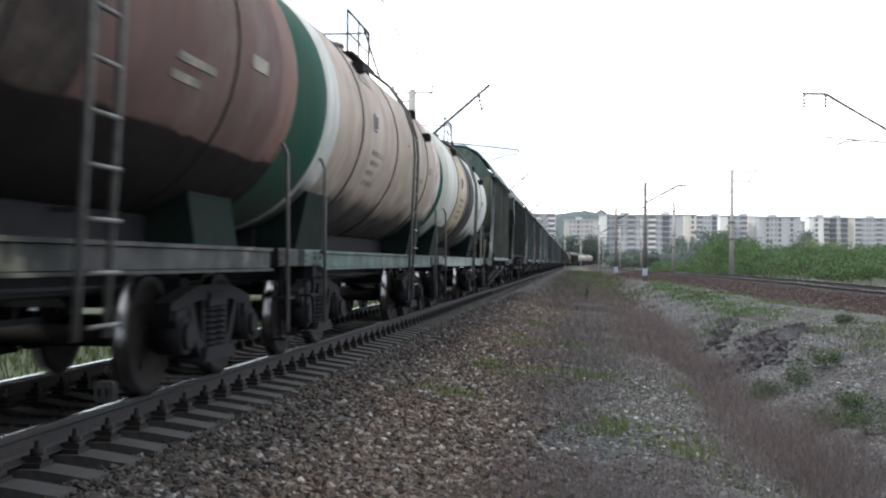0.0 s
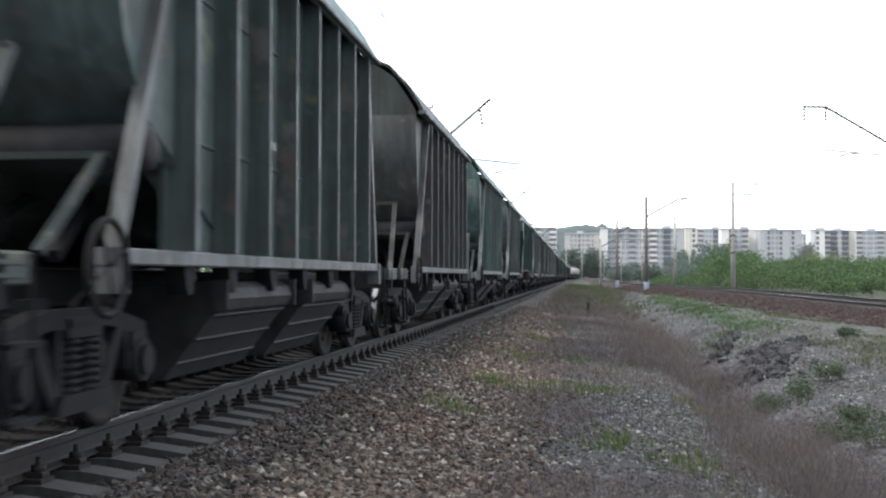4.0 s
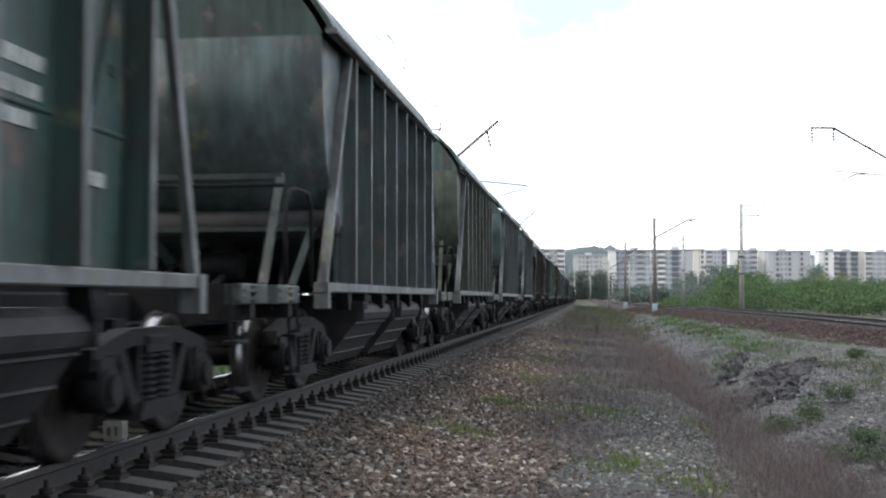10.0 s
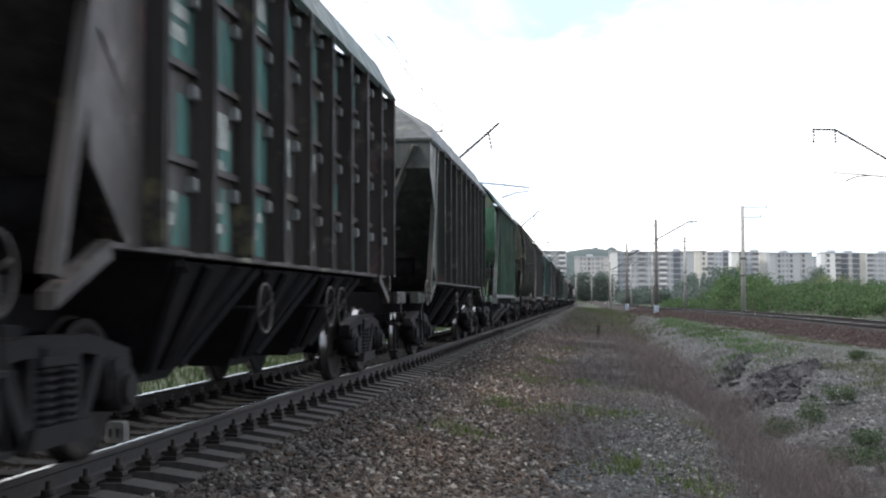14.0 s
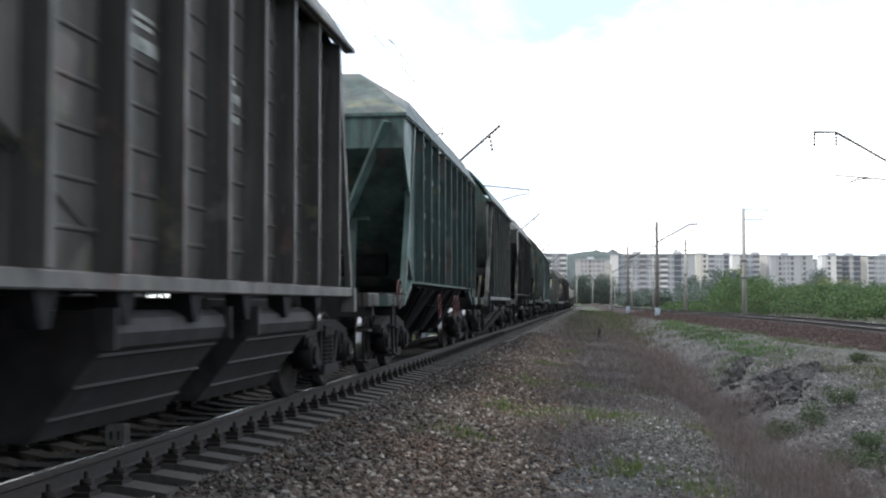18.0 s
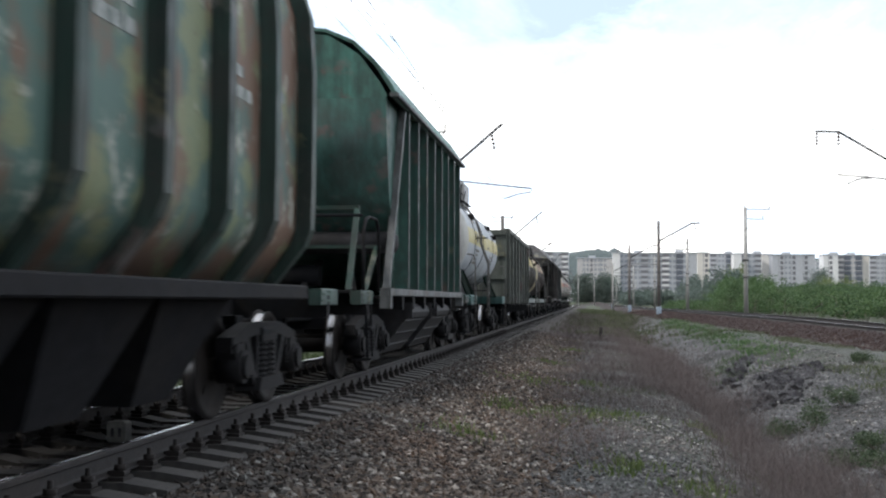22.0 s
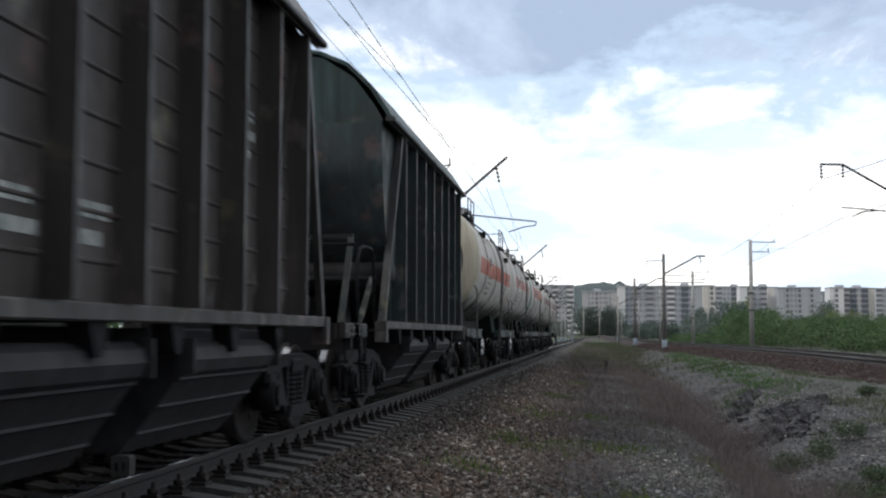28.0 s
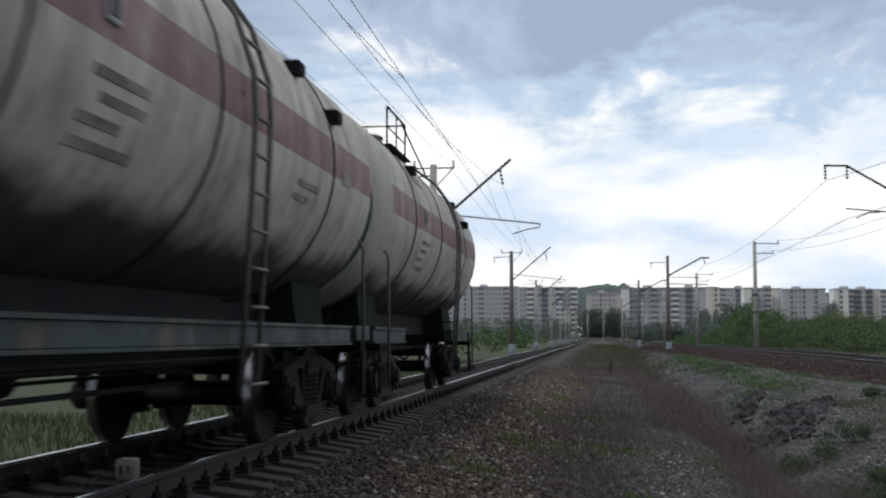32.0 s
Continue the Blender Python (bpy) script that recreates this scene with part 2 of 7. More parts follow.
M_LEAF = foliage("spring_leaves", (0.038, 0.080, 0.036), (0.098, 0.158, 0.060))
M_PALELEAF = foliage("pale_leaves", (0.11, 0.15, 0.055), (0.17, 0.205, 0.085))
M_SHRUB = foliage("shrub_leaves", (0.038, 0.060, 0.034), (0.078, 0.112, 0.056))
# paler and bluer: distance haze put into the leaf colour
M_LEAFFAR = foliage("hazed_far_leaves", (0.086, 0.118, 0.106), (0.140, 0.176, 0.152))
M_GRASS = foliage("grass_blades", (0.032, 0.052, 0.021), (0.072, 0.098, 0.037))
M_DULLGRASS = foliage("dull_grass_blades", (0.052, 0.066, 0.036), (0.098, 0.112, 0.058))
M_WEED = foliage("fresh_weeds", (0.068, 0.105, 0.032), (0.135, 0.175, 0.055))
M_BRUSH = foliage("bare_twigs", (0.076, 0.062, 0.062), (0.150, 0.124, 0.120))


def stone_mat(name, stops):
    k = Mat(name, 0.9)
    r = k.nt.nodes.new("ShaderNodeNewGeometry").outputs["Random Per Island"]
    c = k.ramp(r, *stops)
    c = k.mix(1.0, c, k.ramp(k.noise(40, 5), (0.3, 0.7), (0.7, 1.15)), 'MULTIPLY')
    # rusty dust in broad patches along the shoulder; brake dust and painted train shade grey the stones by the rail
    c = k.mix(k.ramp(k.noise(0.45, 5, 0.6), (0.45, 0.0), (0.62, 0.55)), c, k.mix(1.0, c, (1.06, 0.90, 0.80), 'MULTIPLY'))
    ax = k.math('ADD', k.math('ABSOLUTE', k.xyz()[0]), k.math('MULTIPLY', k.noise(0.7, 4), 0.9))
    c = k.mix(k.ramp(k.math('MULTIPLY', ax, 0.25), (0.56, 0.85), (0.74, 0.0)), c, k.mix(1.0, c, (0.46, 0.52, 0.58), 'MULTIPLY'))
    # darkest between the rails: oil, plus the shade under the train, in the colour
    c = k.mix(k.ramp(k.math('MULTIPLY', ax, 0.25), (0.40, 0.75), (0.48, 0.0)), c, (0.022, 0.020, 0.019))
    k.color(c)
    k.bump(k.noise(90, 4), 0.4, 0.004)
    return k.m


M_STONE = stone_mat("ballast_stone", ((0.0, (0.024, 0.020, 0.018)), (0.3, (0.052, 0.044, 0.039)), (0.55, (0.098, 0.068, 0.050)),
                                      (0.82, (0.120, 0.104, 0.092)), (0.95, (0.22, 0.20, 0.18)), (1.0, (0.40, 0.375, 0.34))))
M_GRAVEL = stone_mat("grey_gravel", ((0.0, (0.036, 0.036, 0.037)), (0.5, (0.090, 0.090, 0.091)), (0.85, (0.15, 0.15, 0.15)), (1.0, (0.31, 0.31, 0.305))))
M_PALESTONE = stone_mat("pale_rubble", ((0.0, (0.055, 0.056, 0.058)), (0.6, (0.11, 0.111, 0.114)), (0.9, (0.19, 0.19, 0.19)), (1.0, (0.42, 0.42, 0.41))))


def rock_mat():
    """Broken dark rock: near black faces, dusty grey ledges."""
    k = Mat("bank_rock", 0.9)
    c = k.ramp(k.noise(2.6, 9, 0.72, (1, 0.6, 2)), (0.36, (0.014, 0.014, 0.017)), (0.50, (0.040, 0.039, 0.045)), (0.62, (0.085, 0.085, 0.09)), (0.72, (0.17, 0.17, 0.17)))
    k.color(c)
    k.bump(k.noise(9, 8, 0.75), 0.9, 0.08)
    return k.m


M_ROCK = rock_mat()
M_REDSTONE = stone_mat("rusty_ballast", ((0.0, (0.020, 0.013, 0.013)), (0.5, (0.042, 0.026, 0.025)), (0.95, (0.066, 0.044, 0.041)), (1.0, (0.20, 0.17, 0.16))))


def patched_paint():
    """Green paint worn to rust and bare patches in large blotches, with lines of old writing rubbed out."""
    k = Mat("patched_paint", 0.6)
    c = k.info("Color")
    big = k.noise(0.9, 6, 0.6, (1, 1, 0.8))
    base = k.mix(k.ramp(big, (0.42, 0.0), (0.5, 1.0)), c, (0.13, 0.080, 0.055))
    base = k.mix(k.ramp(k.noise(1.5, 5, 0.6), (0.54, 0.0), (0.60, 0.85)), base, (0.16, 0.18, 0.10))
    base = k.mix(k.ramp(k.noise(2.4, 7, 0.7), (0.57, 0.0), (0.64, 0.85)), base, (0.33, 0.34, 0.30))
    base = k.mix(k.ramp(k.noise(6, 9, 0.75), (0.60, 0.0), (0.7, 0.9)), base, (0.07, 0.04, 0.03))
    k.color(base)
    k.bump(k.noise(1.6, 4, 0.5), 0.4, 0.03)
    return k.m


M_PATCH = patched_paint()


def gondola_paint():
    """Grey paint patched with pale blue repairs, soot and rust rubbed over the bottom doors."""
    k = Mat("gondola_paint", 0.6)
    k.b.inputs["Specular IOR Level"].default_value = 0.2
    c = k.info("Color")
    o = k.xyz()
    base = k.mix(1.0, c, k.ramp(k.noise(2.0, 7, 0.65, (1, 3, 0.4)), (0.35, 0.6), (0.7, 1.3)), 'MULTIPLY')
    base = k.mix(k.ramp(k.noise(1.1, 5, 0.6, (1, 1, 1.2)), (0.50, 0.0), (0.56, 0.85)), base, (0.065, 0.105, 0.12))
    base = k.mix(k.ramp(k.noise(2.7, 7, 0.7, (1, 1.4, 0.7)), (0.57, 0.0), (0.64, 0.8)), base, (0.21, 0.235, 0.23))
    base = k.mix(k.ramp(k.noise(3.6, 8, 0.75), (0.58, 0.0), (0.67, 0.85)), base, (0.06, 0.045, 0.038))
    low = k.math('ADD', o[2], k.math('MULTIPLY', k.noise(2.6, 7, 0.7), 0.5))
    base = k.mix(k.ramp(k.math('SUBTRACT', low, 1.62), (0.06, 0.95), (0.26, 0.0)), base, (0.017, 0.015, 0.015))
    k.color(base)
    k.bump(k.noise(1.6, 4, 0.5), 0.4, 0.03)
    return k.m


M_GONDOLA = gondola_paint()


def ground_mat():
    k = Mat("ground", 0.95)
    at = k.n("ShaderNodeAttribute", attribute_name="zone")
    s = k.nt.nodes.new("ShaderNodeSeparateColor")
    k.link(at.outputs["Color"], s.inputs[0])
    vor = k.nt.nodes.new("ShaderNodeTexVoronoi")
    vor.inputs["Scale"].default_value = 17
    k.link(k.tc.outputs["Object"], vor.inputs["Vector"])
    vs = k.nt.nodes.new("ShaderNodeSeparateColor")
    k.link(vor.outputs["Color"], vs.inputs[0])
    stone = k.ramp(vs.outputs[0], (0.0, (0.028, 0.026, 0.025)), (0.35, (0.052, 0.048, 0.046)), (0.6, (0.070, 0.060, 0.054)), (1.0, (0.14, 0.132, 0.125)))
    gap = k.ramp(vor.outputs["Distance"], (0.25, 1.0), (0.7, 0.45))
    stone = k.mix(1.0, stone, gap, 'MULTIPLY')
    # fine grey gravel and dust
    grav = k.ramp(k.noise(26, 8, 0.75), (0.3, (0.048, 0.049, 0.053)), (0.5, (0.104, 0.106, 0.113)), (0.72, (0.215, 0.219, 0.228)))
    grav = k.mix(0.65, grav, k.mix(1.0, k.ramp(vs.outputs[1], (0.0, (0.032, 0.032, 0.033)), (0.5, (0.092, 0.092, 0.093)), (0.9, (0.18, 0.18, 0.18)), (1.0, (0.36, 0.36, 0.355))), gap, 'MULTIPLY'))
    soil = k.ramp(k.noise(0.8, 8, 0.7), (0.36, (0.46, 0.45, 0.46)), (0.62, (1.02, 1.03, 1.07)))
    grav = k.mix(1.0, grav, soil, 'MULTIPLY')
    grass = k.ramp(k.noise(9, 8, 0.7), (0.3, (0.030, 0.038, 0.020)), (0.55, (0.048, 0.061, 0.030)), (0.75, (0.075, 0.088, 0.045)))
    red = k.ramp(k.noise(14, 8, 0.7), (0.3, (0.018, 0.012, 0.012)), (0.7, (0.052, 0.033, 0.030)))
    red = k.mix(1.0, red, gap, 'MULTIPLY')
    # track bed blackened between the rails: grime and train shade in one colour
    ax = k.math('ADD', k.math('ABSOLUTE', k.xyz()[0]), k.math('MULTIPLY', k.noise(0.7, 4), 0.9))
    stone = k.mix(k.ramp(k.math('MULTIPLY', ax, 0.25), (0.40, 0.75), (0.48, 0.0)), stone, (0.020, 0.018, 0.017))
    c = k.mix(s.outputs[0], grav, stone)
    c = k.mix(s.outputs[2], c, red)
    gm = k.math('MULTIPLY', s.outputs[1], k.ramp(k.noise(1.1, 7, 0.7), (0.36, 0.0), (0.56, 1.0)))
    gm = k.math('MAXIMUM', gm, k.math('SUBTRACT', k.math('MULTIPLY', s.outputs[1], 2.0), 1.0))
    c = k.mix(gm, c, grass)
    k.color(c)
    hgt = k.math('ADD', k.math('MULTIPLY', vor.outputs["Distance"], -0.6), k.noise(22, 6, 0.7))
    k.bump(hgt, 0.8, 0.05)
    return k.m


M_GROUND = ground_mat()

# ---- mesh helpers ----


class Geo:
    """Collects faces of one part; every solid is closed and has real thickness."""

    def __init__(self):
        self.v, self.f, self.s = [], [], []

    def add(self, vs, fs, smooth=False):
        o = len(self.v)
        self.v += [tuple(p) for p in vs]
        self.f += [tuple(i + o for i in q) for q in fs]
        self.s += [smooth] * len(fs)
        return self

    def box(self, x0, x1, y0, y1, z0, z1):
        vs = [(x, y, z) for x in (x0, x1) for y in (y0, y1) for z in (z0, z1)]
        return self.add(vs, [(0, 1, 3, 2), (4, 6, 7, 5), (0, 4, 5, 1), (2, 3, 7, 6), (0, 2, 6, 4), (1, 5, 7, 3)])

    def cbox(self, x0, x1, y0, y1, z0, z1, c=0.015):
        """A box with its edges along y chamfered and end faces set in."""
        prof = [(x0 + c, z0), (x1 - c, z0), (x1, z0 + c), (x1, z1 - c), (x1 - c, z1), (x0 + c, z1), (x0, z1 - c), (x0, z0 + c)]
        return self.prism(prof, y0, y1)

    def prism(self, prof, y0, y1, smooth=False):
        """A closed profile in x, z swept along y."""
        n = len(prof)
        vs = [(x, y0, z) for x, z in prof] + [(x, y1, z) for x, z in prof]
        fs = [(i, (i + 1) % n, n + (i + 1) % n, n + i) for i in range(n)]
        self.add(vs, fs, smooth)
        o = len(self.v) - 2 * n
        self.f += [tuple(o + i for i in range(n))[::-1], tuple(o + n + i for i in range(n))]
        self.s += [False, False]
        return self

    def slab(self, prof, x0, x1):
        """A closed profile in y, z swept along x."""
        n = len(prof)
        vs = [(x0, y, z) for y, z in prof] + [(x1, y, z) for y, z in prof]
        fs = [(i, (i + 1) % n, n + (i + 1) % n, n + i) for i in range(n)]
        return self.add(vs, fs + [tuple(range(n))[::-1], tuple(range(n, 2 * n))])

    def bar(self, a, b, w, d=None, up=(0, 0, 1)):
        """A square bar from a to b, w by d."""
        a, b = Vector(a), Vector(b)
        d = w if d is None else d
        t = (b - a).normalized()
        u = Vector(up)
        if abs(t.dot(u)) > 0.95:
            u = Vector((0, 1, 0))
        r = t.cross(u).normalized() * (w / 2)
        q = r.cross(t).normalized() * (d / 2)
        vs = [p + s * r + k * q for p in (a, b) for s, k in ((-1, -1), (1, -1), (1, 1), (-1, 1))]
        return self.add(vs, [(0, 1, 2, 3), (7, 6, 5, 4), (0, 4, 5, 1), (1, 5, 6, 2), (2, 6, 7, 3), (3, 7, 4, 0)])

    def cyl(self, a, b, r, n=10, r2=None, caps=True):
        a, b = Vector(a), Vector(b)
        r2 = r if r2 is None else r2
        t = (b - a).normalized()
        u = Vector((0, 0, 1)) if abs(t.z) < 0.9 else Vector((1, 0, 0))
        e = t.cross(u).normalized()
        g = e.cross(t)
        ring = [(math.cos(k * math.tau / n), math.sin(k * math.tau / n)) for k in range(n)]
        vs = [a + (e * c + g * s) * r for c, s in ring] + [b + (e * c + g * s) * r2 for c, s in ring]
        self.add(vs, [(i, (i + 1) % n, n + (i + 1) % n, n + i) for i in range(n)], True)
        if caps:
            o = len(self.v) - 2 * n
            self.f += [tuple(o + i for i in range(n))[::-1], tuple(o + n + i for i in range(n))]
            self.s += [False, False]
        return self

    def tube(self, pts, r, n=6):
        """A round bar bent through the points."""
        pts = [Vector(p) for p in pts]
        m = len(pts)
        vs, e = [], None
        for i, p in enumerate(pts):
            t = (pts[min(m - 1, i + 1)] - pts[max(0, i - 1)]).normalized()
            if e is None:
                e = t.cross(Vector((0, 0, 1)) if abs(t.z) < 0.9 else Vector((1, 0, 0)))
            e = (e - t * e.dot(t)).normalized()
            g = e.cross(t)
            vs += [p + (e * math.cos(k * math.tau / n) + g * math.sin(k * math.tau / n)) * r for k in range(n)]
        self.add(vs, [(j * n + i, j * n + (i + 1) % n, (j + 1) * n + (i + 1) % n, (j + 1) * n + i) for j in range(m - 1) for i in range(n)], True)
        o = len(self.v) - m * n
        self.f += [tuple(o + i for i in range(n))[::-1], tuple(o + (m - 1) * n + i for i in range(n))]
        self.s += [False, False]
        return self

    def lathe(self, prof, axis, at=(0, 0, 0), n=24):
        """Rings of (along, radius) round the x, y or z axis through at."""
        vs, fs = [], []
        for a, r in prof:
            for k in range(n):
                c, s = math.cos(k * math.tau / n) * r, math.sin(k * math.tau / n) * r
                p = {"x": (a, c, s), "y": (c, a, s), "z": (c, s, a)}[axis]
                vs.append((p[0] + at[0], p[1] + at[1], p[2] + at[2]))
        for j in range(len(prof) - 1):
            fs += [(j * n + i, j * n + (i + 1) % n, (j + 1) * n + (i + 1) % n, (j + 1) * n + i) for i in range(n)]
        return self.add(vs, fs, True)

    def ringwheel(self, c, axis, R, r, n=20, spokes=4):
        """A handwheel: a thin torus with spokes and a hub."""
        c = Vector(c)
        e, g = {"x": (Vector((0, 1, 0)), Vector((0, 0, 1))), "y": (Vector((1, 0, 0)), Vector((0, 0, 1)))}[axis]
        pts = [c + (e * math.cos(k * math.tau / n) + g * math.sin(k * math.tau / n)) * R for k in range(n + 1)]
        h = e.cross(g)
        m = 6
        vs = []
        for p in pts[:-1]:
            o = (p - c).normalized()
            vs += [p + (o * math.cos(j * math.tau / m) + h * math.sin(j * math.tau / m)) * r for j in range(m)]
        self.add(vs, [(i * m + j, i * m + (j + 1) % m, ((i + 1) % n) * m + (j + 1) % m, ((i + 1) % n) * m + j) for i in range(n) for j in range(m)], True)
        for k in range(spokes):
            a = k * math.tau / spokes + 0.4
            self.cyl(c, c + (e * math.cos(a) + g * math.sin(a)) * R, r * 0.45, 5)
        return self

    def mesh(self, name, mats, tidy=True):
        me = bpy.data.meshes.new(name)
        me.from_pydata(self.v, [], self.f)
        me.polygons.foreach_set("use_smooth", self.s)
        for m in mats if isinstance(mats, (list, tuple)) else [mats]:
            me.materials.append(m)
        if tidy:
            bm = bmesh.new()
            bm.from_mesh(me)
            bmesh.ops.recalc_face_normals(bm, faces=bm.faces)
            bm.to_mesh(me)
            bm.free()
        me.update()
        return me


def part(name, geo, mat, parent, label="", at=None, tidy=True):
    """Links one mesh as a part of its thing. geo may be a finished mesh that alike parts share."""
    me = geo.mesh(name, mat, tidy) if isinstance(geo, Geo) else geo
    ob = new(name, me)
    ob.parent = parent
    if at is not None:
        ob.matrix_basis = at if isinstance(at, Matrix) else Matrix.Translation(at)
    if label:
        tagged(ob, label)
    return ob


def thing(name, label, category, group="", kind="", at=(0, 0, 0)):
    ob = new(name)
    ob.empty_display_size = 0.3
    ob.location = at
    return tagged(ob, label, category, group, kind)


rng = random.Random(7)

# ---- ground: one sheet, from the track bed over the ditch to the horizon ----


def track_x(y):
    """Centre line of the main track: straight, then a wide bend to the right."""
    return max(0.0, y - 350) ** 2 / 2600


def second_x(y):
    """Centre line of the second track."""
    return float(np.interp(y, [-400, -60, 0, 30, 52, 78, 98, 130, 220, 330, 450, 3000], [60, 30, 21, 18.2, 16.9, 15.2, 14.2, 13.2, 11.6, 10.2, 9.2, -20]))


def second_z(y):
    """Railhead of the second track: it climbs gently, and its outer rail is raised in the curve."""
    return float(np.interp(y, [-60, 0, 30, 52, 64, 85, 119, 153, 260, 3000], [-0.5, -0.3, -0.08, 0.05, 0.15, 0.23, 0.22, 0.12, 0.1, 0.1]))


def smooth(a, b, x):
    t = min(1, max(0, (x - a) / (b - a)))
    return t * t * (3 - 2 * t)


def land(x, y):
    """Height of the ground, and its zones: ballast, grass, red ballast."""
    shift = track_x(y) if y < 700 else 0.0
    x -= shift
    n1 = noise.noise((x * 0.6, y * 0.35, 0.3))
    n2 = noise.noise((x * 2.3, y * 2.0, 4.1))
    n3 = noise.noise((x * 0.06, y * 0.06, 9.0))
    base = float(np.interp(x, [-3000, -60, -12, -4.6, -3.6, -1.5, 1.50, 1.9, 3.35, 5.2, 5.9, 6.7, 7.3, 9.0, 10.9, 13, 60, 3000],
                           [-1, -1.2, -1.1, -0.85, -0.75, -0.26, -0.29, -0.33, -0.62, -0.70, -0.86, -1.30, -1.22, -0.72, -0.36, -0.55, -0.6, 0.5]))
    away = smooth(160, 300, y)                    # the ditch runs out further on
    base = base * (1 - away) + max(base, -0.5) * away
    ditch = smooth(5, 6.5, x) * (1 - smooth(9.5, 11.5, x))
    rough = 0.03 + 0.17 * ditch
    n1 += ditch * smooth(7.0, 8.0, x) * 0.7 * noise.noise((x * 0.5 + y * 0.4, y * 1.2 - x * 0.5, 3.3))
    n1 += 0.45 * ditch * noise.noise((x * 1.1 - y * 0.5, y * 0.25, 7.7))
    face = smooth(6.9, 7.7, x) * (1 - smooth(8.8, 9.8, x)) * (1 - away)     # gullies washed down the bank's face
    base -= face * 0.24 * max(0.0, noise.noise((y * 0.62 - x * 0.45, x * 0.22, 5.5)) + 0.12)
    base += face * 0.10 * noise.noise((y * 1.5 - x * 0.9, x * 0.6, 1.5))
    z = base + n1 * rough + n2 * rough * 0.35
    if abs(x) < 1.45:
        z = base + n2 * 0.015
    if abs(x) > 20 or y > 80:
        z += n3 * 0.25 * smooth(8, 40, abs(x))
    d = abs(x + shift - second_x(y))
    bed = second_z(y) - 0.17 - 0.24 * max(0.0, d - 1.75)
    red = 0.0
    if bed > z and y > -200:
        z = bed + n2 * 0.02
        red = 1.0
    if abs(x) < 1.45 and d < 3:
        z = min(z, -0.24)
    far = math.hypot(x, y)
    if far > 350:
        z += smooth(350, 900, far) * 2.0
    stone = 1 - smooth(2.9, 4.0, x + 0.35 * n1) if x > 0 else smooth(-4.2, -3.4, x)
    green = 0.30 * smooth(3.6, 4.6, x) * (1 - 0.85 * smooth(6.4, 7.2, x)) + 0.50 * smooth(9.0, 10.6, x)
    if x < -3.6:
        green = 1.0
    if x > 18 or y > 140:
        green = max(green, 0.9 if abs(x) > 3.4 else 0)
    green *= 1 - red
    return z, (stone * (1 - red), green, red)


def axis_steps(marks):
    out = []
    for (a, s), (b, _) in zip(marks, marks[1:]):
        k = max(1, round((b - a) / s))
        out += [a + (b - a) * i / k for i in range(k)]
    return out + [marks[-1][0]]


def build_ground():
    xs = axis_steps([(-3000, 900), (-300, 60), (-60, 8), (-12, 1), (-4.6, 0.35), (-1.5, 0.5), (1.4, 0.14), (11.5, 0.35), (28, 1.5), (60, 12), (300, 100), (3000, 900)])
    ys = axis_steps([(-600, 200), (-40, 8), (0, 0.5), (4, 0.14), (26, 0.3), (45, 0.7), (90, 2), (180, 8), (400, 40), (800, 300), (3200, 800)])
    vs, zone = [], []
    for y in ys:
        for x in xs:
            z, zn = land(x, y)
            vs.append((x, y, z))
            zone.append((*zn, 1))
    n = len(xs)
    fs = [(j * n + i, j * n + i + 1, (j + 1) * n + i + 1, (j + 1) * n + i) for j in range(len(ys) - 1) for i in range(n - 1)]
    me = bpy.data.meshes.new("ground")
    me.from_pydata(vs, [], fs)
    me.materials.append(M_GROUND)
    me.polygons.foreach_set("use_smooth", [True] * len(fs))
    a = me.color_attributes.new("zone", 'FLOAT_COLOR', 'POINT')
    a.data.foreach_set("color", np.array(zone, dtype=np.float32).ravel())
    me.update()
    tagged(new("ground", me), "gravel and grass ground with a ditch beside the railway", "ground", kind="structure")


build_ground()

# ---- tracks ----
RAIL_PROF = [(-0.075, -0.18), (0.075, -0.18), (0.075, -0.168), (0.018, -0.15), (0.010, -0.135), (0.010, -0.05), (0.036, -0.035), (0.036, -0.008),
             (0.028, 0.0), (-0.028, 0.0), (-0.036, -0.008), (-0.036, -0.035), (-0.010, -0.05), (-0.010, -0.135), (-0.018, -0.15), (-0.075, -0.168)]


def rail_geo(path, q):
    """The rail's section swept along a path of (x, y, z of the head); q is the way to the other rail, whose side is polished."""
    body, top = Geo(), Geo()

    def sweep(g, prof):
        n = len(prof)
        vs = [(x + px, y, z + pz) for x, y, z in path for px, pz in prof]
        g.add(vs, [(j * n + i, j * n + (i + 1) % n, (j + 1) * n + (i + 1) % n, (j + 1) * n + i) for j in range(len(path) - 1) for i in range(n)])

    sweep(body, RAIL_PROF)
    sweep(top, [(-q * 0.012, 0.001), (q * 0.030, 0.001), (q * 0.030, 0.004), (-q * 0.012, 0.004)])
    sweep(top, [(q * 0.0355, -0.030), (q * 0.0385, -0.030), (q * 0.0385, -0.006), (q * 0.0355, -0.006)])
    return body, top


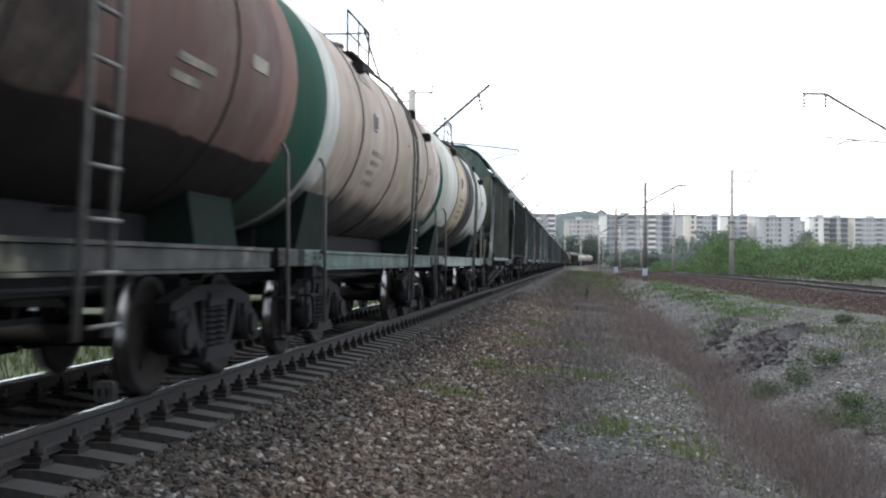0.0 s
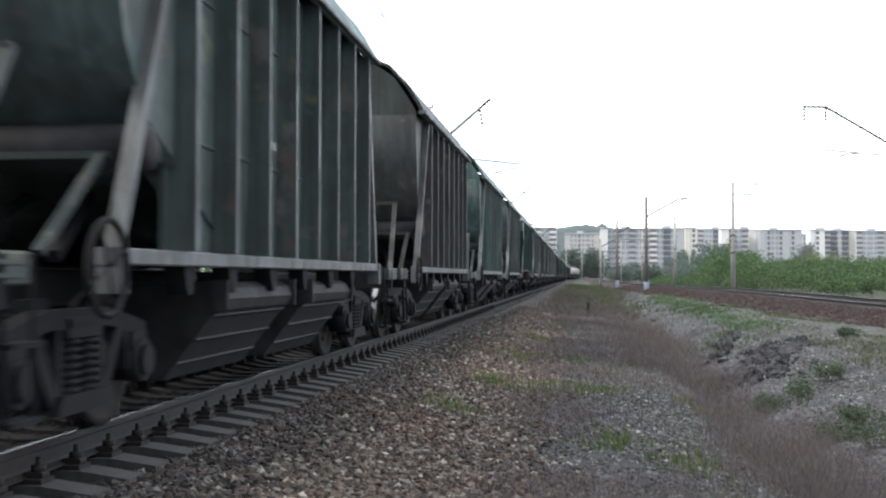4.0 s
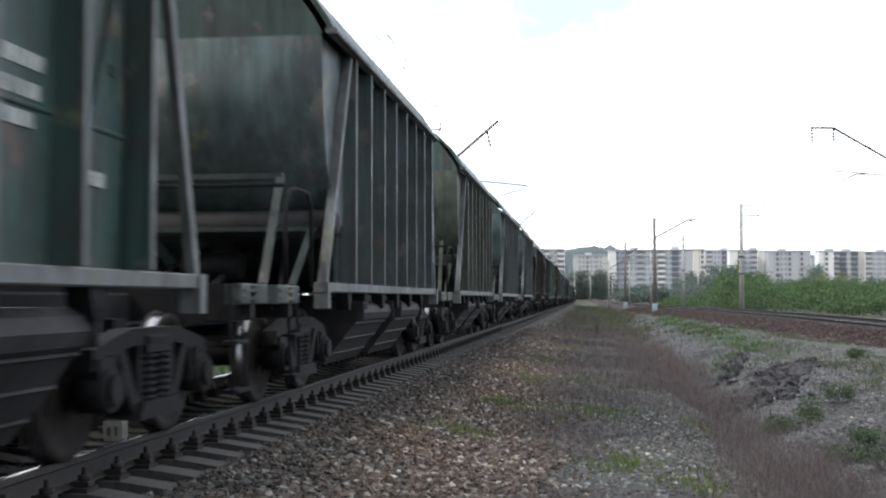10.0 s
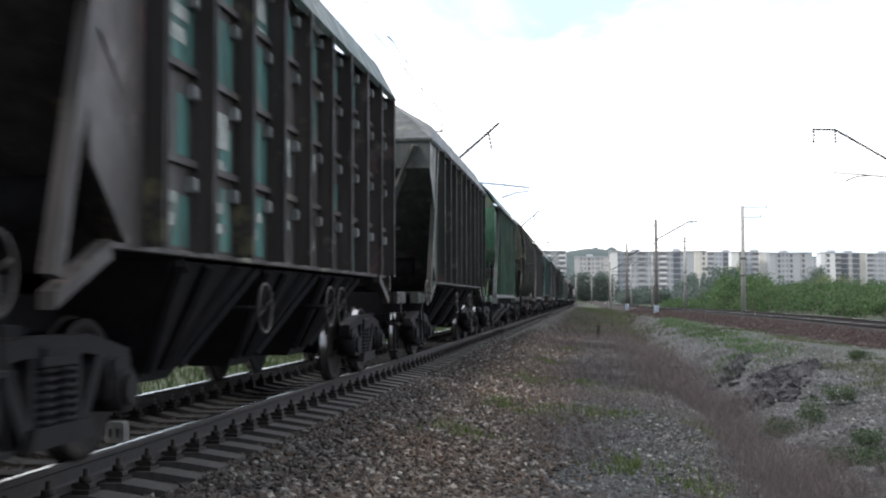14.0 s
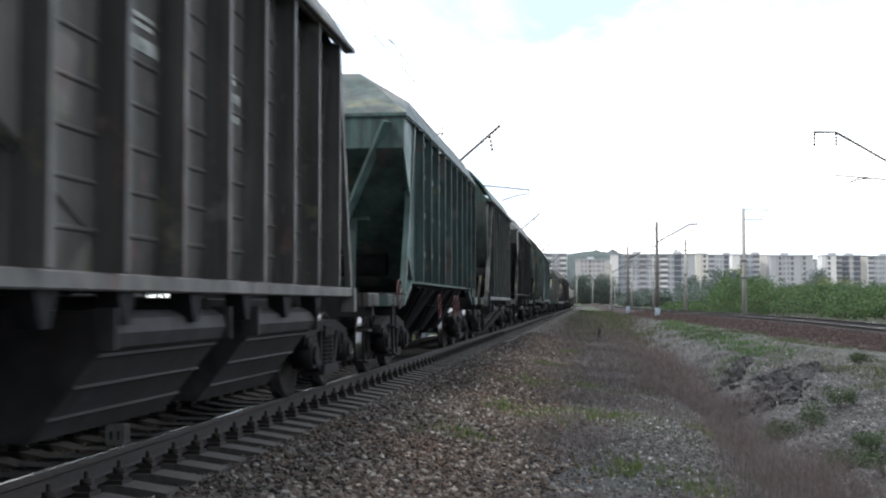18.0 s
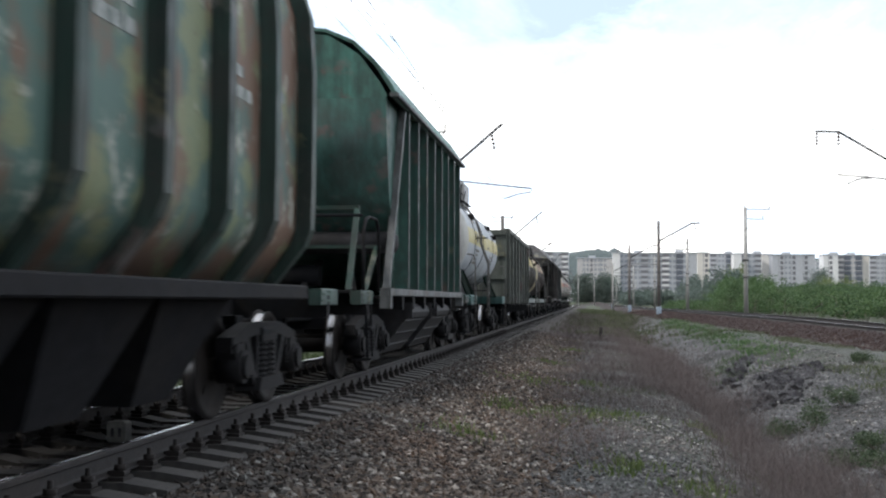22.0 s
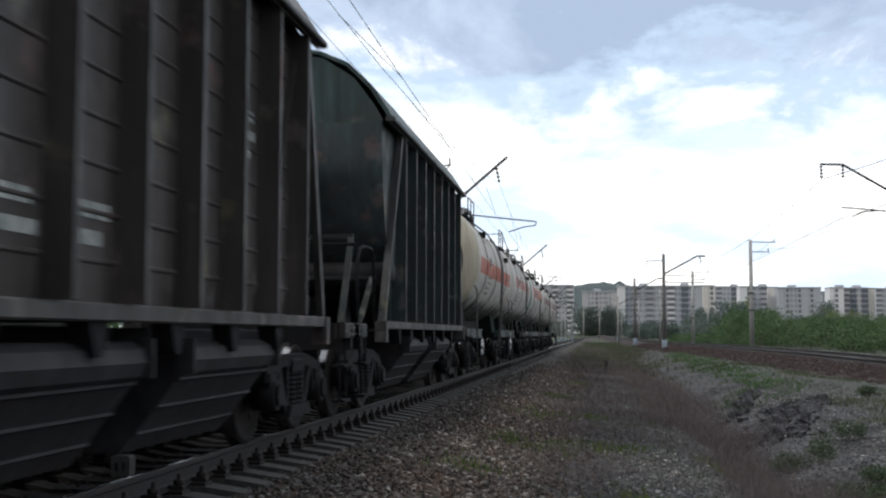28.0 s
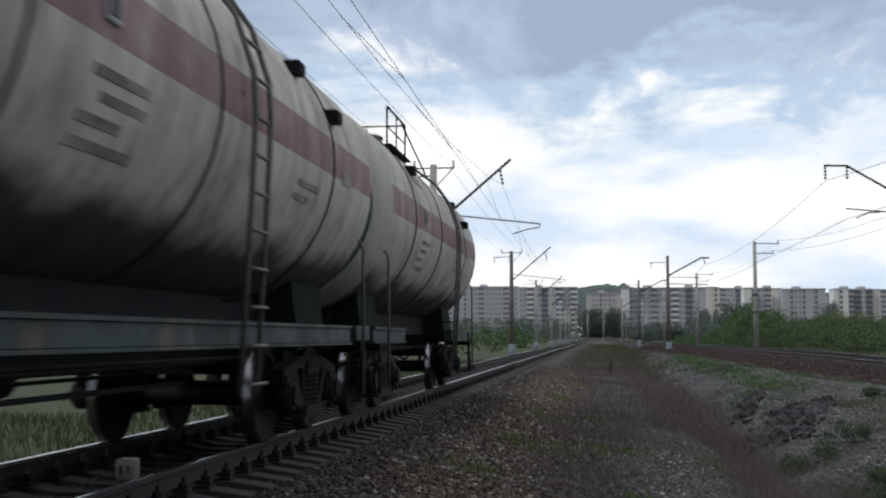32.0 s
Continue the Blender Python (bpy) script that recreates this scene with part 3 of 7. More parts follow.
def build_track():
    tr = thing("track", "broad-gauge railway track on concrete sleepers in stone ballast", "track", kind="structure")
    ys = [-60, -20] + [y for y in range(0, 200, 10)] + [220, 250, 275, 300, 330, 360, 400, 440, 480, 520, 560, 600]
    for sx in (-0.796, 0.796):
        body, top = rail_geo([(sx + track_x(y), y, 0) for y in ys], 1 if sx < 0 else -1)
        r = part("rail", body, M_RAIL, tr, "rust-brown steel rail")
        part("running_surface", top, M_RAILTOP, r, "polished bright rail head")
    prof = [(-1.35, -0.40), (1.35, -0.40), (1.34, -0.25), (1.02, -0.205), (0.55, -0.205), (0.35, -0.245), (-0.35, -0.245), (-0.55, -0.205), (-1.02, -0.205), (-1.34, -0.25)]
    g = Geo().prism(prof, -0.13, 0.13)
    me = g.mesh("sleeper", M_SLEEPER)
    c = Geo()
    for s in (-1, 1):
        c.box(s * 0.075, s * 0.19, -0.09, 0.09, -0.205, -0.175)
        c.cbox(s * 0.07 - 0.02, s * 0.07 + 0.09 * s + 0.02, -0.05, 0.05, -0.175, -0.135, 0.01)
        c.cyl((s * 0.13, 0, -0.18), (s * 0.13, 0, -0.045), 0.022, 6, 0.018)
        c.cyl((s * 0.13, 0, -0.14), (s * 0.13, 0, -0.095), 0.045, 6)
    clip = c.mesh("rail_clip", M_CLIP)
    far = Geo()
    y = 2.0 - 0.54 * 24
    while y < 320:
        if y < 46:
            jig = rng.uniform(-0.015, 0.015)
            part("sleeper", me, None, tr, at=pose(rng.uniform(-0.02, 0.02), y + jig, 0, 0, 0, rng.uniform(-0.5, 0.5)))
            for sx in (-0.796, 0.796):
                part("rail_clip", clip, None, tr, at=(sx, y + jig, 0))
        else:
            far.prism([(px + track_x(y), pz) for px, pz in prof], y - 0.13, y + 0.13)
            if y < 110:
                far.box(0.88, 0.97, y - 0.05, y + 0.05, -0.2, -0.1)
        y += 0.54
    tagged(part("far_sleepers", far, M_SLEEPER, tr, "concrete sleepers further along the track", tidy=False), kind="stuff")
    # second track on its low bank
    t2 = thing("second_track", "curving second railway track on a reddish ballast bank", "track", kind="structure")
    ys = [-60, -30, 0] + list(range(15, 200, 5)) + [220, 260, 320, 400]
    for sx in (-0.796, 0.796):
        body, top = rail_geo([(second_x(y) + sx, y, second_z(y) + 0.04 * (1 if sx > 0 else -1)) for y in ys], 1 if sx < 0 else -1)
        r = part("rail", body, M_RAIL, t2)
        part("running_surface", top, M_RAILTOP, r, "polished bright rail head")
    far = Geo()
    y = 10
    while y < 260:
        x = second_x(y)
        far.box(x - 1.35, x + 1.35, y - 0.13, y + 0.13, second_z(y) - 0.32, second_z(y) - 0.17)
        y += 0.6
    tagged(part("sleepers", far, M_SLEEPER, t2, "concrete sleepers of the second track", tidy=False), kind="stuff")


build_track()

# ---- the train: wagons built round their own centre, railhead at z = 0, the leading end at -y ----
SPEED = 15.19
M_WHEELPAINT = wagon_paint("handwheel_paint", 0.5)
M_SADDLE = plain("saddle_green", (0.007, 0.016, 0.013), 0.9, 0, 8, 0.35, (0.022, 0.020, 0.018), 0.5, 0.1)
M_LADDER = plain("dusty_ladder_steel", (0.12, 0.118, 0.115), 0.6)
M_GUARD = plain("guard_grey", (0.16, 0.165, 0.17), 0.6)
M_PALEBOX = plain("pale_sheet", (0.36, 0.37, 0.38), 0.6)
M_LETTER = plain("faded_lettering", (0.17, 0.155, 0.14), 0.7, 0, 30, 0.7, (0.42, 0.38, 0.33), 0.9)


def wheelset_mesh():
    g = Geo()
    prof = [(-0.05, 0.10), (-0.045, 0.20), (-0.02, 0.38), (-0.055, 0.405), (-0.062, 0.47), (-0.05, 0.478), (0.035, 0.472), (0.045, 0.495),
            (0.062, 0.500), (0.070, 0.480), (0.066, 0.405), (0.02, 0.38), (0.035, 0.20), (0.05, 0.10)]
    for s in (-1, 1):
        g.lathe([(s * 0.796 - s * a, r) for a, r in prof], "x", (0, 0, 0), 28)
    g.cyl((-1.10, 0, 0), (1.10, 0, 0), 0.082, 10)
    # bolts and balance marks on the disc, so that the turning shows
    for s in (-1, 1):
        for a in (0.0, 2.1, 4.2):
            c = Vector((s * 0.83, math.cos(a) * 0.26, math.sin(a) * 0.26))
            g.cyl(c - Vector((0.02, 0, 0)), c + Vector((0.02, 0, 0)), 0.035, 6)
    me = g.mesh("wheelset", [M_WHEEL, M_TREAD])
    for p in me.polygons:          # the worn tread shines
        c = p.center
        if math.hypot(c.y, c.z) > 0.462 and abs(p.normal.x) < 0.4 and 0.765 < abs(c.x) < 0.83:
            p.material_index = 1
    return me


def side_frame_mesh():
    """Cast bogie side frame in the y, z plane with its jaws, window openings and axle boxes."""
    g = Geo()
    x0, x1 = -0.075, 0.075
    top = [(-1.12, 0.60), (-1.10, 0.74), (-0.80, 0.80), (-0.45, 0.86), (0.45, 0.86), (0.80, 0.80), (1.10, 0.74), (1.12, 0.60),
           (0.98, 0.60), (0.95, 0.68), (0.72, 0.70), (0.42, 0.74), (-0.42, 0.74), (-0.72, 0.70), (-0.95, 0.68), (-0.98, 0.60)]
    g.slab(top, x0, x1)
    for s in (-1, 1):
        g.slab([(s * 0.72, 0.76), (s * 0.60, 0.76), (s * 0.30, 0.30), (s * 0.42, 0.26)], x0, x1)
        g.slab([(s * 0.34, 0.76), (s * 0.27, 0.76), (s * 0.27, 0.34), (s * 0.34, 0.34)], x0, x1)
        g.slab([(s * 0.80, 0.74), (s * 0.70, 0.74), (s * 0.74, 0.42), (s * 0.82, 0.42)], x0, x1)
        g.cyl((-0.10, s * 0.925, 0.475), (0.14, s * 0.925, 0.475), 0.155, 14)
        g.cyl((0.14, s * 0.925, 0.475), (0.175, s * 0.925, 0.475), 0.11, 12)
        g.box(-0.09, 0.10, s * 0.925 - 0.14, s * 0.925 + 0.14, 0.50, 0.68)
    g.slab([(-0.44, 0.22), (-0.36, 0.34), (0.36, 0.34), (0.44, 0.22)], x0 - 0.04, x1 + 0.06)
    return g.mesh("side_frame", M_FRAME)


def spring_mesh():
    g = Geo()
    for dy in (-0.13, 0.13):
        prof = []
        for k in range(7):
            z = 0.335 + k * 0.05
            prof += [(z, 0.075), (z + 0.012, 0.112), (z + 0.030, 0.112), (z + 0.042, 0.075)]
        g.lathe(prof, "z", (0, dy, 0), 12)
    g.box(-0.10, 0.10, -0.26, 0.26, 0.685, 0.74)
    return g.mesh("spring", M_FRAME)


def bolster_mesh():
    g = Geo()
    g.cbox(-1.12, 1.12, -0.20, 0.20, 0.66, 0.82, 0.03)
    g.cyl((0, 0, 0.80), (0, 0, 0.96), 0.22, 14)
    for s in (-1, 1):
        g.box(s * 0.68, s * 0.82, -0.12, 0.12, 0.82, 0.92)
        for y in (-0.36, 0.36):
            g.box(-0.95, 0.95, y - 0.04, y + 0.04, 0.34, 0.42)
            g.box(s * 0.74, s * 0.86, y - 0.10 + (0.0 if y < 0 else 0.08), y + 0.02 + (0.0 if y < 0 else 0.08), 0.25, 0.60)
        g.bar((s * 0.4, -0.36, 0.40), (s * 0.4, 0.36, 0.66), 0.05)
    return g.mesh("bolster", M_GRIME)


BOGIE = [wheelset_mesh(), None, side_frame_mesh(), spring_mesh(), bolster_mesh()]


def add_bogie(wagon, y):
    b = part("bogie", BOGIE[4], None, wagon, "cast-steel two-axle bogie", at=(0, y, 0))
    for s in (-1, 1):
        w = part("wheelset", BOGIE[0], None, b, at=(0, s * 0.925, 0.475))
        part("side_frame", BOGIE[2], None, b, at=pose(s * 1.02, 0, 0, 0, 0, 0 if s > 0 else 180))
        part("spring", BOGIE[3], None, b, at=(s * 1.03, 0, 0))
    return b


def coupler_mesh():
    g = Geo()
    g.cbox(-0.09, 0.09, -0.5, 0.25, 0.96, 1.14, 0.03)
    g.cbox(-0.22, 0.16, 0.2, 0.48, 0.90, 1.20, 0.05)
    g.cbox(0.10, 0.24, 0.30, 0.62, 0.94, 1.16, 0.04)
    g.tube([(-0.3, -0.1, 0.85), (-0.32, 0.2, 0.6), (-0.25, 0.45, 0.55), (-0.12, 0.62, 0.7)], 0.028, 6)
    g.bar((-1.2, -0.15, 0.98), (0.3, -0.15, 0.98), 0.035)
    return g.mesh("coupler", M_GRIME)


COUPLER = coupler_mesh()


def running_gear(w, half, base, sill_z=0.98):
    """Centre sill, end beams, couplers, brake gear and bogies that all wagons share."""
    g = Geo()
    g.cbox(-0.28, 0.28, -half + 0.45, half - 0.45, 0.78, 1.12, 0.02)
    part("centre_sill", g, M_GRIME, w)
    for s in (-1, 1):
        e = Geo()
        e.cbox(-1.36, 1.36, s * (half - 0.62) - 0.06, s * (half - 0.62) + 0.06, 0.88, 1.20, 0.02)
        e.box(-1.34, 1.34, min(s * (half - 0.62), s * (half - 0.2)), max(s * (half - 0.62), s * (half - 0.2)) - 0.0, 1.17, 1.20)
        part("end_beam", e, M_GRIME, w)
        for q in (-1, 1):
            y0, y1 = sorted((s * (half - 0.95), s * (half - 0.15)))
            d = Geo().cbox(min(q * 1.22, q * 1.36), max(q * 1.22, q * 1.36), y0, y1, 1.02, 1.20, 0.012)
            d.box(min(q * 1.355, q * 1.372), max(q * 1.355, q * 1.372), y0 + 0.06, y1 - 0.06, 1.13, 1.155)
            d.box(min(q * 1.355, q * 1.372), max(q * 1.355, q * 1.372), y0 + 0.06, y1 - 0.06, 1.06, 1.085)
            part("deck_edge", d, M_PAINT, w)
        part("coupler", COUPLER, None, w, at=pose(0, s * (half - 0.38), 0, 0, 0, 0 if s > 0 else 180))
        add_bogie(w, s * base)
    g = Geo()
    g.cyl((-0.7, -0.3, 0.72), (-0.7, 0.55, 0.72), 0.17, 12)
    g.bar((0.2, -base + 1.5, 0.62), (0.2, base - 1.5, 0.62), 0.045)
    g.bar((-0.3, -base + 1.3, 0.70), (-0.3, base - 1.3, 0.70), 0.035)
    g.tube([(0.55, -half + 0.5, 0.86), (0.55, half - 0.5, 0.86)], 0.022, 6)
    part("brake_gear", g, M_GRIME, w)


def step_mesh(h=0.9):
    """A hanging foot step with two rungs."""
    g = Geo()
    for y in (-0.17, 0.17):
        g.bar((0, y, 1.2), (0.03, y, 1.2 - h), 0.03, 0.012)
    for z in (1.2 - h, 1.2 - h * 0.55):
        g.box(-0.06, 0.08, -0.18, 0.18, z - 0.015, z + 0.015)
    return g.mesh("step", M_GRIME)


STEP = step_mesh()


def arch(hw, z0, rise, n=10, over=0.0):
    """Points of an arched roof from eave to eave."""
    return [(hw * math.cos(math.pi * k / n) * -1, z0 + rise * (1 - abs(math.cos(math.pi * k / n)) ** 2.9)) for k in range(n + 1)]


def roof_geo(hw, z0, rise, y0, y1, th=0.05):
    up = arch(hw, z0, rise)
    lo = [(x * 0.975, z - th) for x, z in up]
    g = Geo().prism(up + lo[::-1], y0, y1)
    return g


def lettering(w, spots, mat):
    """Worn stencilled lines as plain bars on the near side."""
    for x, y, z, wd, ht in spots:
        g = Geo().box(x, x + 0.004, y, y + wd, z, z + ht * rng.uniform(0.8, 1.0))
        part("lettering", g, mat, w, "worn stencilled line", tidy=False)


def end_wall_geo(s, y_top, z_top, z_knee, y_low, z_low, hw, rise, belly=False):
    """Sloped end of a hopper: an upright gable that folds inwards below the knee."""
    gable, g = Geo(), Geo()
    top = arch(hw * 0.97, z_top, rise - 0.06, 8)
    gab = [(-hw * 0.96, z_knee)] + top + [(hw * 0.96, z_knee)]
    gable.prism(gab, min(s * y_top, s * (y_top - 0.03)), max(s * y_top, s * (y_top - 0.03)))
    # the end sheet, from the knee down: bellied ends drop steeply first and then run in under the load
    run = [(y_top, z_knee, 0.96)] + ([(y_top - 0.12, 3.2, 0.96), (y_top - 0.35, 2.6, 0.95), (y_top - 0.75, 2.15, 0.94)] if belly else []) + [(y_low, z_low, 0.9)]
    m = len(run)
    vs = [(q * k * hw, s * y, z) for y, z, k in run for q in (-1, 1)]
    vs += [(x, y - s * 0.03, z - 0.03) for x, y, z in vs]
    fs = []
    for k in range(m - 1):
        a, b, o = 2 * k, 2 * k + 2, 2 * m
        fs += [(a, a + 1, b + 1, b), (a + o, b + o, b + 1 + o, a + 1 + o), (a, b, b + o, a + o), (a + 1, a + 1 + o, b + 1 + o, b + 1)]
    fs += [(0, 2 * m, 2 * m + 1, 1), (2 * m - 2, 2 * m - 1, 4 * m - 1, 4 * m - 2)]
    g.add(vs, fs, belly)
    return gable, g


def chute_mesh(y0, y1):
    """One discharge chute: rounded upper lip, face that slopes inwards with pressed ribs."""
    prof = [(0.45, 1.02), (1.22, 1.02), (1.30, 0.97), (1.33, 0.88), (1.29, 0.79), (1.235, 0.755), (1.245, 0.735), (1.20, 0.72), (1.08, 0.555), (1.09, 0.535), (1.045, 0.52),
            (0.92, 0.355), (0.93, 0.335), (0.89, 0.32), (0.80, 0.20), (0.45, 0.20)]
    g = Geo().prism(prof, y0, y1)
    for y in (y0, y1):
        g.slab([(y - 0.02, 0.78), (y + 0.02, 0.78), (y + 0.02, 1.04), (y - 0.02, 1.04)], 1.2, 1.36)
    return g


GUSSET = Geo().slab([(-0.14, 1.14), (0.14, 1.14), (0.05, 0.93), (-0.05, 0.93)], 1.20, 1.36).mesh("gusset", M_GRIME)


def pitch_of(front, rear):
    return (rear - front - 0.16) / 7


def hopper(label, railing=False, roof_rise=1.08, folds=False):
    """Covered hopper with flat ribs, raking end posts and two pairs of discharge chutes."""
    w = thing("hopper_wagon", label, "hopper wagon", "wagons of the freight train")
    half, front, rear, sl = 6.82, -3.60, 3.60, 4.80
    running_gear(w, half, 4.62)
    tip = front - 1.35                          # the roof runs out over the raking end
    part("roof", roof_geo(1.52, 4.02, roof_rise, tip, rear + 0.42), M_ROOF, w)
    rib = Geo().slab([(-0.012, 1.25), (0.012, 1.25), (0.012, 4.0), (-0.012, 4.0)], 1.26, 1.475)
    rib = rib.mesh("rib", M_PAINT)
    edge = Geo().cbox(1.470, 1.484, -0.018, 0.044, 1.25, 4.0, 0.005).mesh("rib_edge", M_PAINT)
    prof = [(1.262, 1.24)]                     # the sheet between two ribs
    for k in range(9 if folds else 2):         # shallow pressed folds
        z = 1.5 + k * 0.29 if folds else 2.1 + k * 1.15
        prof += [(1.285, z - 0.02), (1.300, z - 0.005), (1.300, z + 0.008), (1.285, z + 0.022)]
    sheet = Geo().prism(prof + [(1.285, 4.0), (1.262, 4.0)], 0.012, pitch_of(front, rear) - 0.012).mesh("side_panel", M_PAINT)
    pitch = pitch_of(front, rear)
    for s in (-1, 1):
        part("side_wall", Geo().cbox(s * 1.24 - 0.02, s * 1.24 + 0.02, front, rear, 1.22, 4.02, 0.01), M_PAINT, w)
        for i in range(8):
            part("rib", rib, None, w, at=pose(0, front + 0.08 + i * pitch, 0, 0, 0, 0 if s > 0 else 180))
            if s > 0:
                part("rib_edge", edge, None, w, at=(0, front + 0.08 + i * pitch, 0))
            if i < 7 and s > 0:
                part("side_panel", sheet, None, w, at=(0, front + 0.08 + i * pitch, 0))
        cheek = Geo().slab([(front + 0.02, 4.0), (tip + 0.02, 4.0), (tip + 0.14, 3.2), (tip + 0.37, 2.6), (tip + 0.77, 2.17), (front + 0.02, 1.9)], s * 1.31 - 0.02, s * 1.31 + 0.02)
        part("cheek", cheek, M_PAINT, w)
        g = Geo().cbox(min(s * 1.26, s * 1.40), max(s * 1.26, s * 1.40), -sl, sl, 1.14, 1.25, 0.012)
        part("side_sill", g, M_PAINT, w)
        e = Geo().cbox(min(s * 1.42, s * 1.55), max(s * 1.42, s * 1.55), tip - 0.01, rear + 0.42, 3.98, 4.04, 0.012)
        part("eave", e, M_PAINT, w)
        for a, b in ((-sl + 0.08, front), (sl - 0.08, rear)):
            g = Geo()
            wd = 0.10 if a < 0 else 0.07
            g.bar((s * 1.34, a, 1.2), (s * 1.40, b - (0.05 if a < 0 else -0.12), 3.98), wd, 0.10, (0, 1, 0))
            g.box(s * 1.34 - 0.08, s * 1.34 + 0.08, a - 0.07, a + 0.07, 0.96, 1.25)
            part("end_post", g, M_PAINT, w)
        if s > 0:
            for y in (-3.3, -2.2, -0.9, 0.4, 1.7, 3.0):
                part("gusset", GUSSET, None, w, at=(0, y, 0))
        for y0, y1 in ((-2.35, -0.05), (0.75, 3.0)):
            c = chute_mesh(y0, y1)
            if s < 0:
                c.v = [(-x, y, z) for x, y, z in c.v]
            part("discharge_chute", c, M_CHUTE, w)
    for s, yt, yl in ((-1, -tip - 0.015, 1.9), (1, rear, 2.7)):
        gable, slope = end_wall_geo(s, yt, 4.0, 3.97, yl, 1.2, 1.42, roof_rise, s < 0)
        part("gable", gable, M_PAINT, w)
        part("end_wall", slope, M_PAINT, w)
    for x in (-1.15, 1.15):
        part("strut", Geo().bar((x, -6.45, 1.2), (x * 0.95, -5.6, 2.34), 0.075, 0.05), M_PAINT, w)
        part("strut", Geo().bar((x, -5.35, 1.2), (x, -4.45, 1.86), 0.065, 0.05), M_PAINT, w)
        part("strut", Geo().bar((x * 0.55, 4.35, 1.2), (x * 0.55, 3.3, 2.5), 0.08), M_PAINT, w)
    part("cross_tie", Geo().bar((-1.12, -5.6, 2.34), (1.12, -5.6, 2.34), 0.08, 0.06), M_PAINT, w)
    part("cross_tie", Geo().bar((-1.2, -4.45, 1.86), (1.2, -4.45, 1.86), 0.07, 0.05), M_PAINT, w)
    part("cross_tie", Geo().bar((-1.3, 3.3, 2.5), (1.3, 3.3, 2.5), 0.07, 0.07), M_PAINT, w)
    g = Geo().cyl((-1.1, -4.2, 1.93), (1.34, -4.2, 1.93), 0.165, 16)
    g.lathe([(1.34, 0.165), (1.385, 0.15), (1.415, 0.10), (1.425, 0.0)], "x", (0, -4.2, 1.93), 16)
    part("air_reservoir", g, M_CHUTE, w, "grey cylindrical reservoir with dished end")
    for x in (-0.8, 0.0, 0.8):
        part("brace", Geo().bar((x, -4.4, 1.2), (x * 0.6, -3.1, 1.7), 0.08), M_GRIME, w)
    part("brake_cylinder", Geo().cyl((-0.5, -4.0, 1.45), (0.2, -4.0, 1.45), 0.16, 12), M_GRIME, w)
    if railing:
        g = Geo()
        g.tube([(1.28, -6.1, 1.2), (1.28, -6.1, 2.0), (1.28, -5.95, 2.16), (1.28, -5.7, 2.2), (1.28, -5.2, 2.2), (1.28, -5.03, 2.05), (1.28, -5.0, 1.2)], 0.024, 6)
        g.tube([(1.26, -6.08, 2.2), (-1.28, -6.08, 2.2), (-1.28, -6.1, 1.2)], 0.024, 6)
        part("handrail", g, M_GRIME, w, "bent tube handrail")
    else:
        g = Geo().ringwheel((1.45, -5.05, 1.12), "x", 0.29, 0.022)
        part("handwheel", g, M_GRIME, w)
    for y in (-5.9, 5.9):
        part("step", STEP, None, w, at=(1.3, y, 0))
    return w


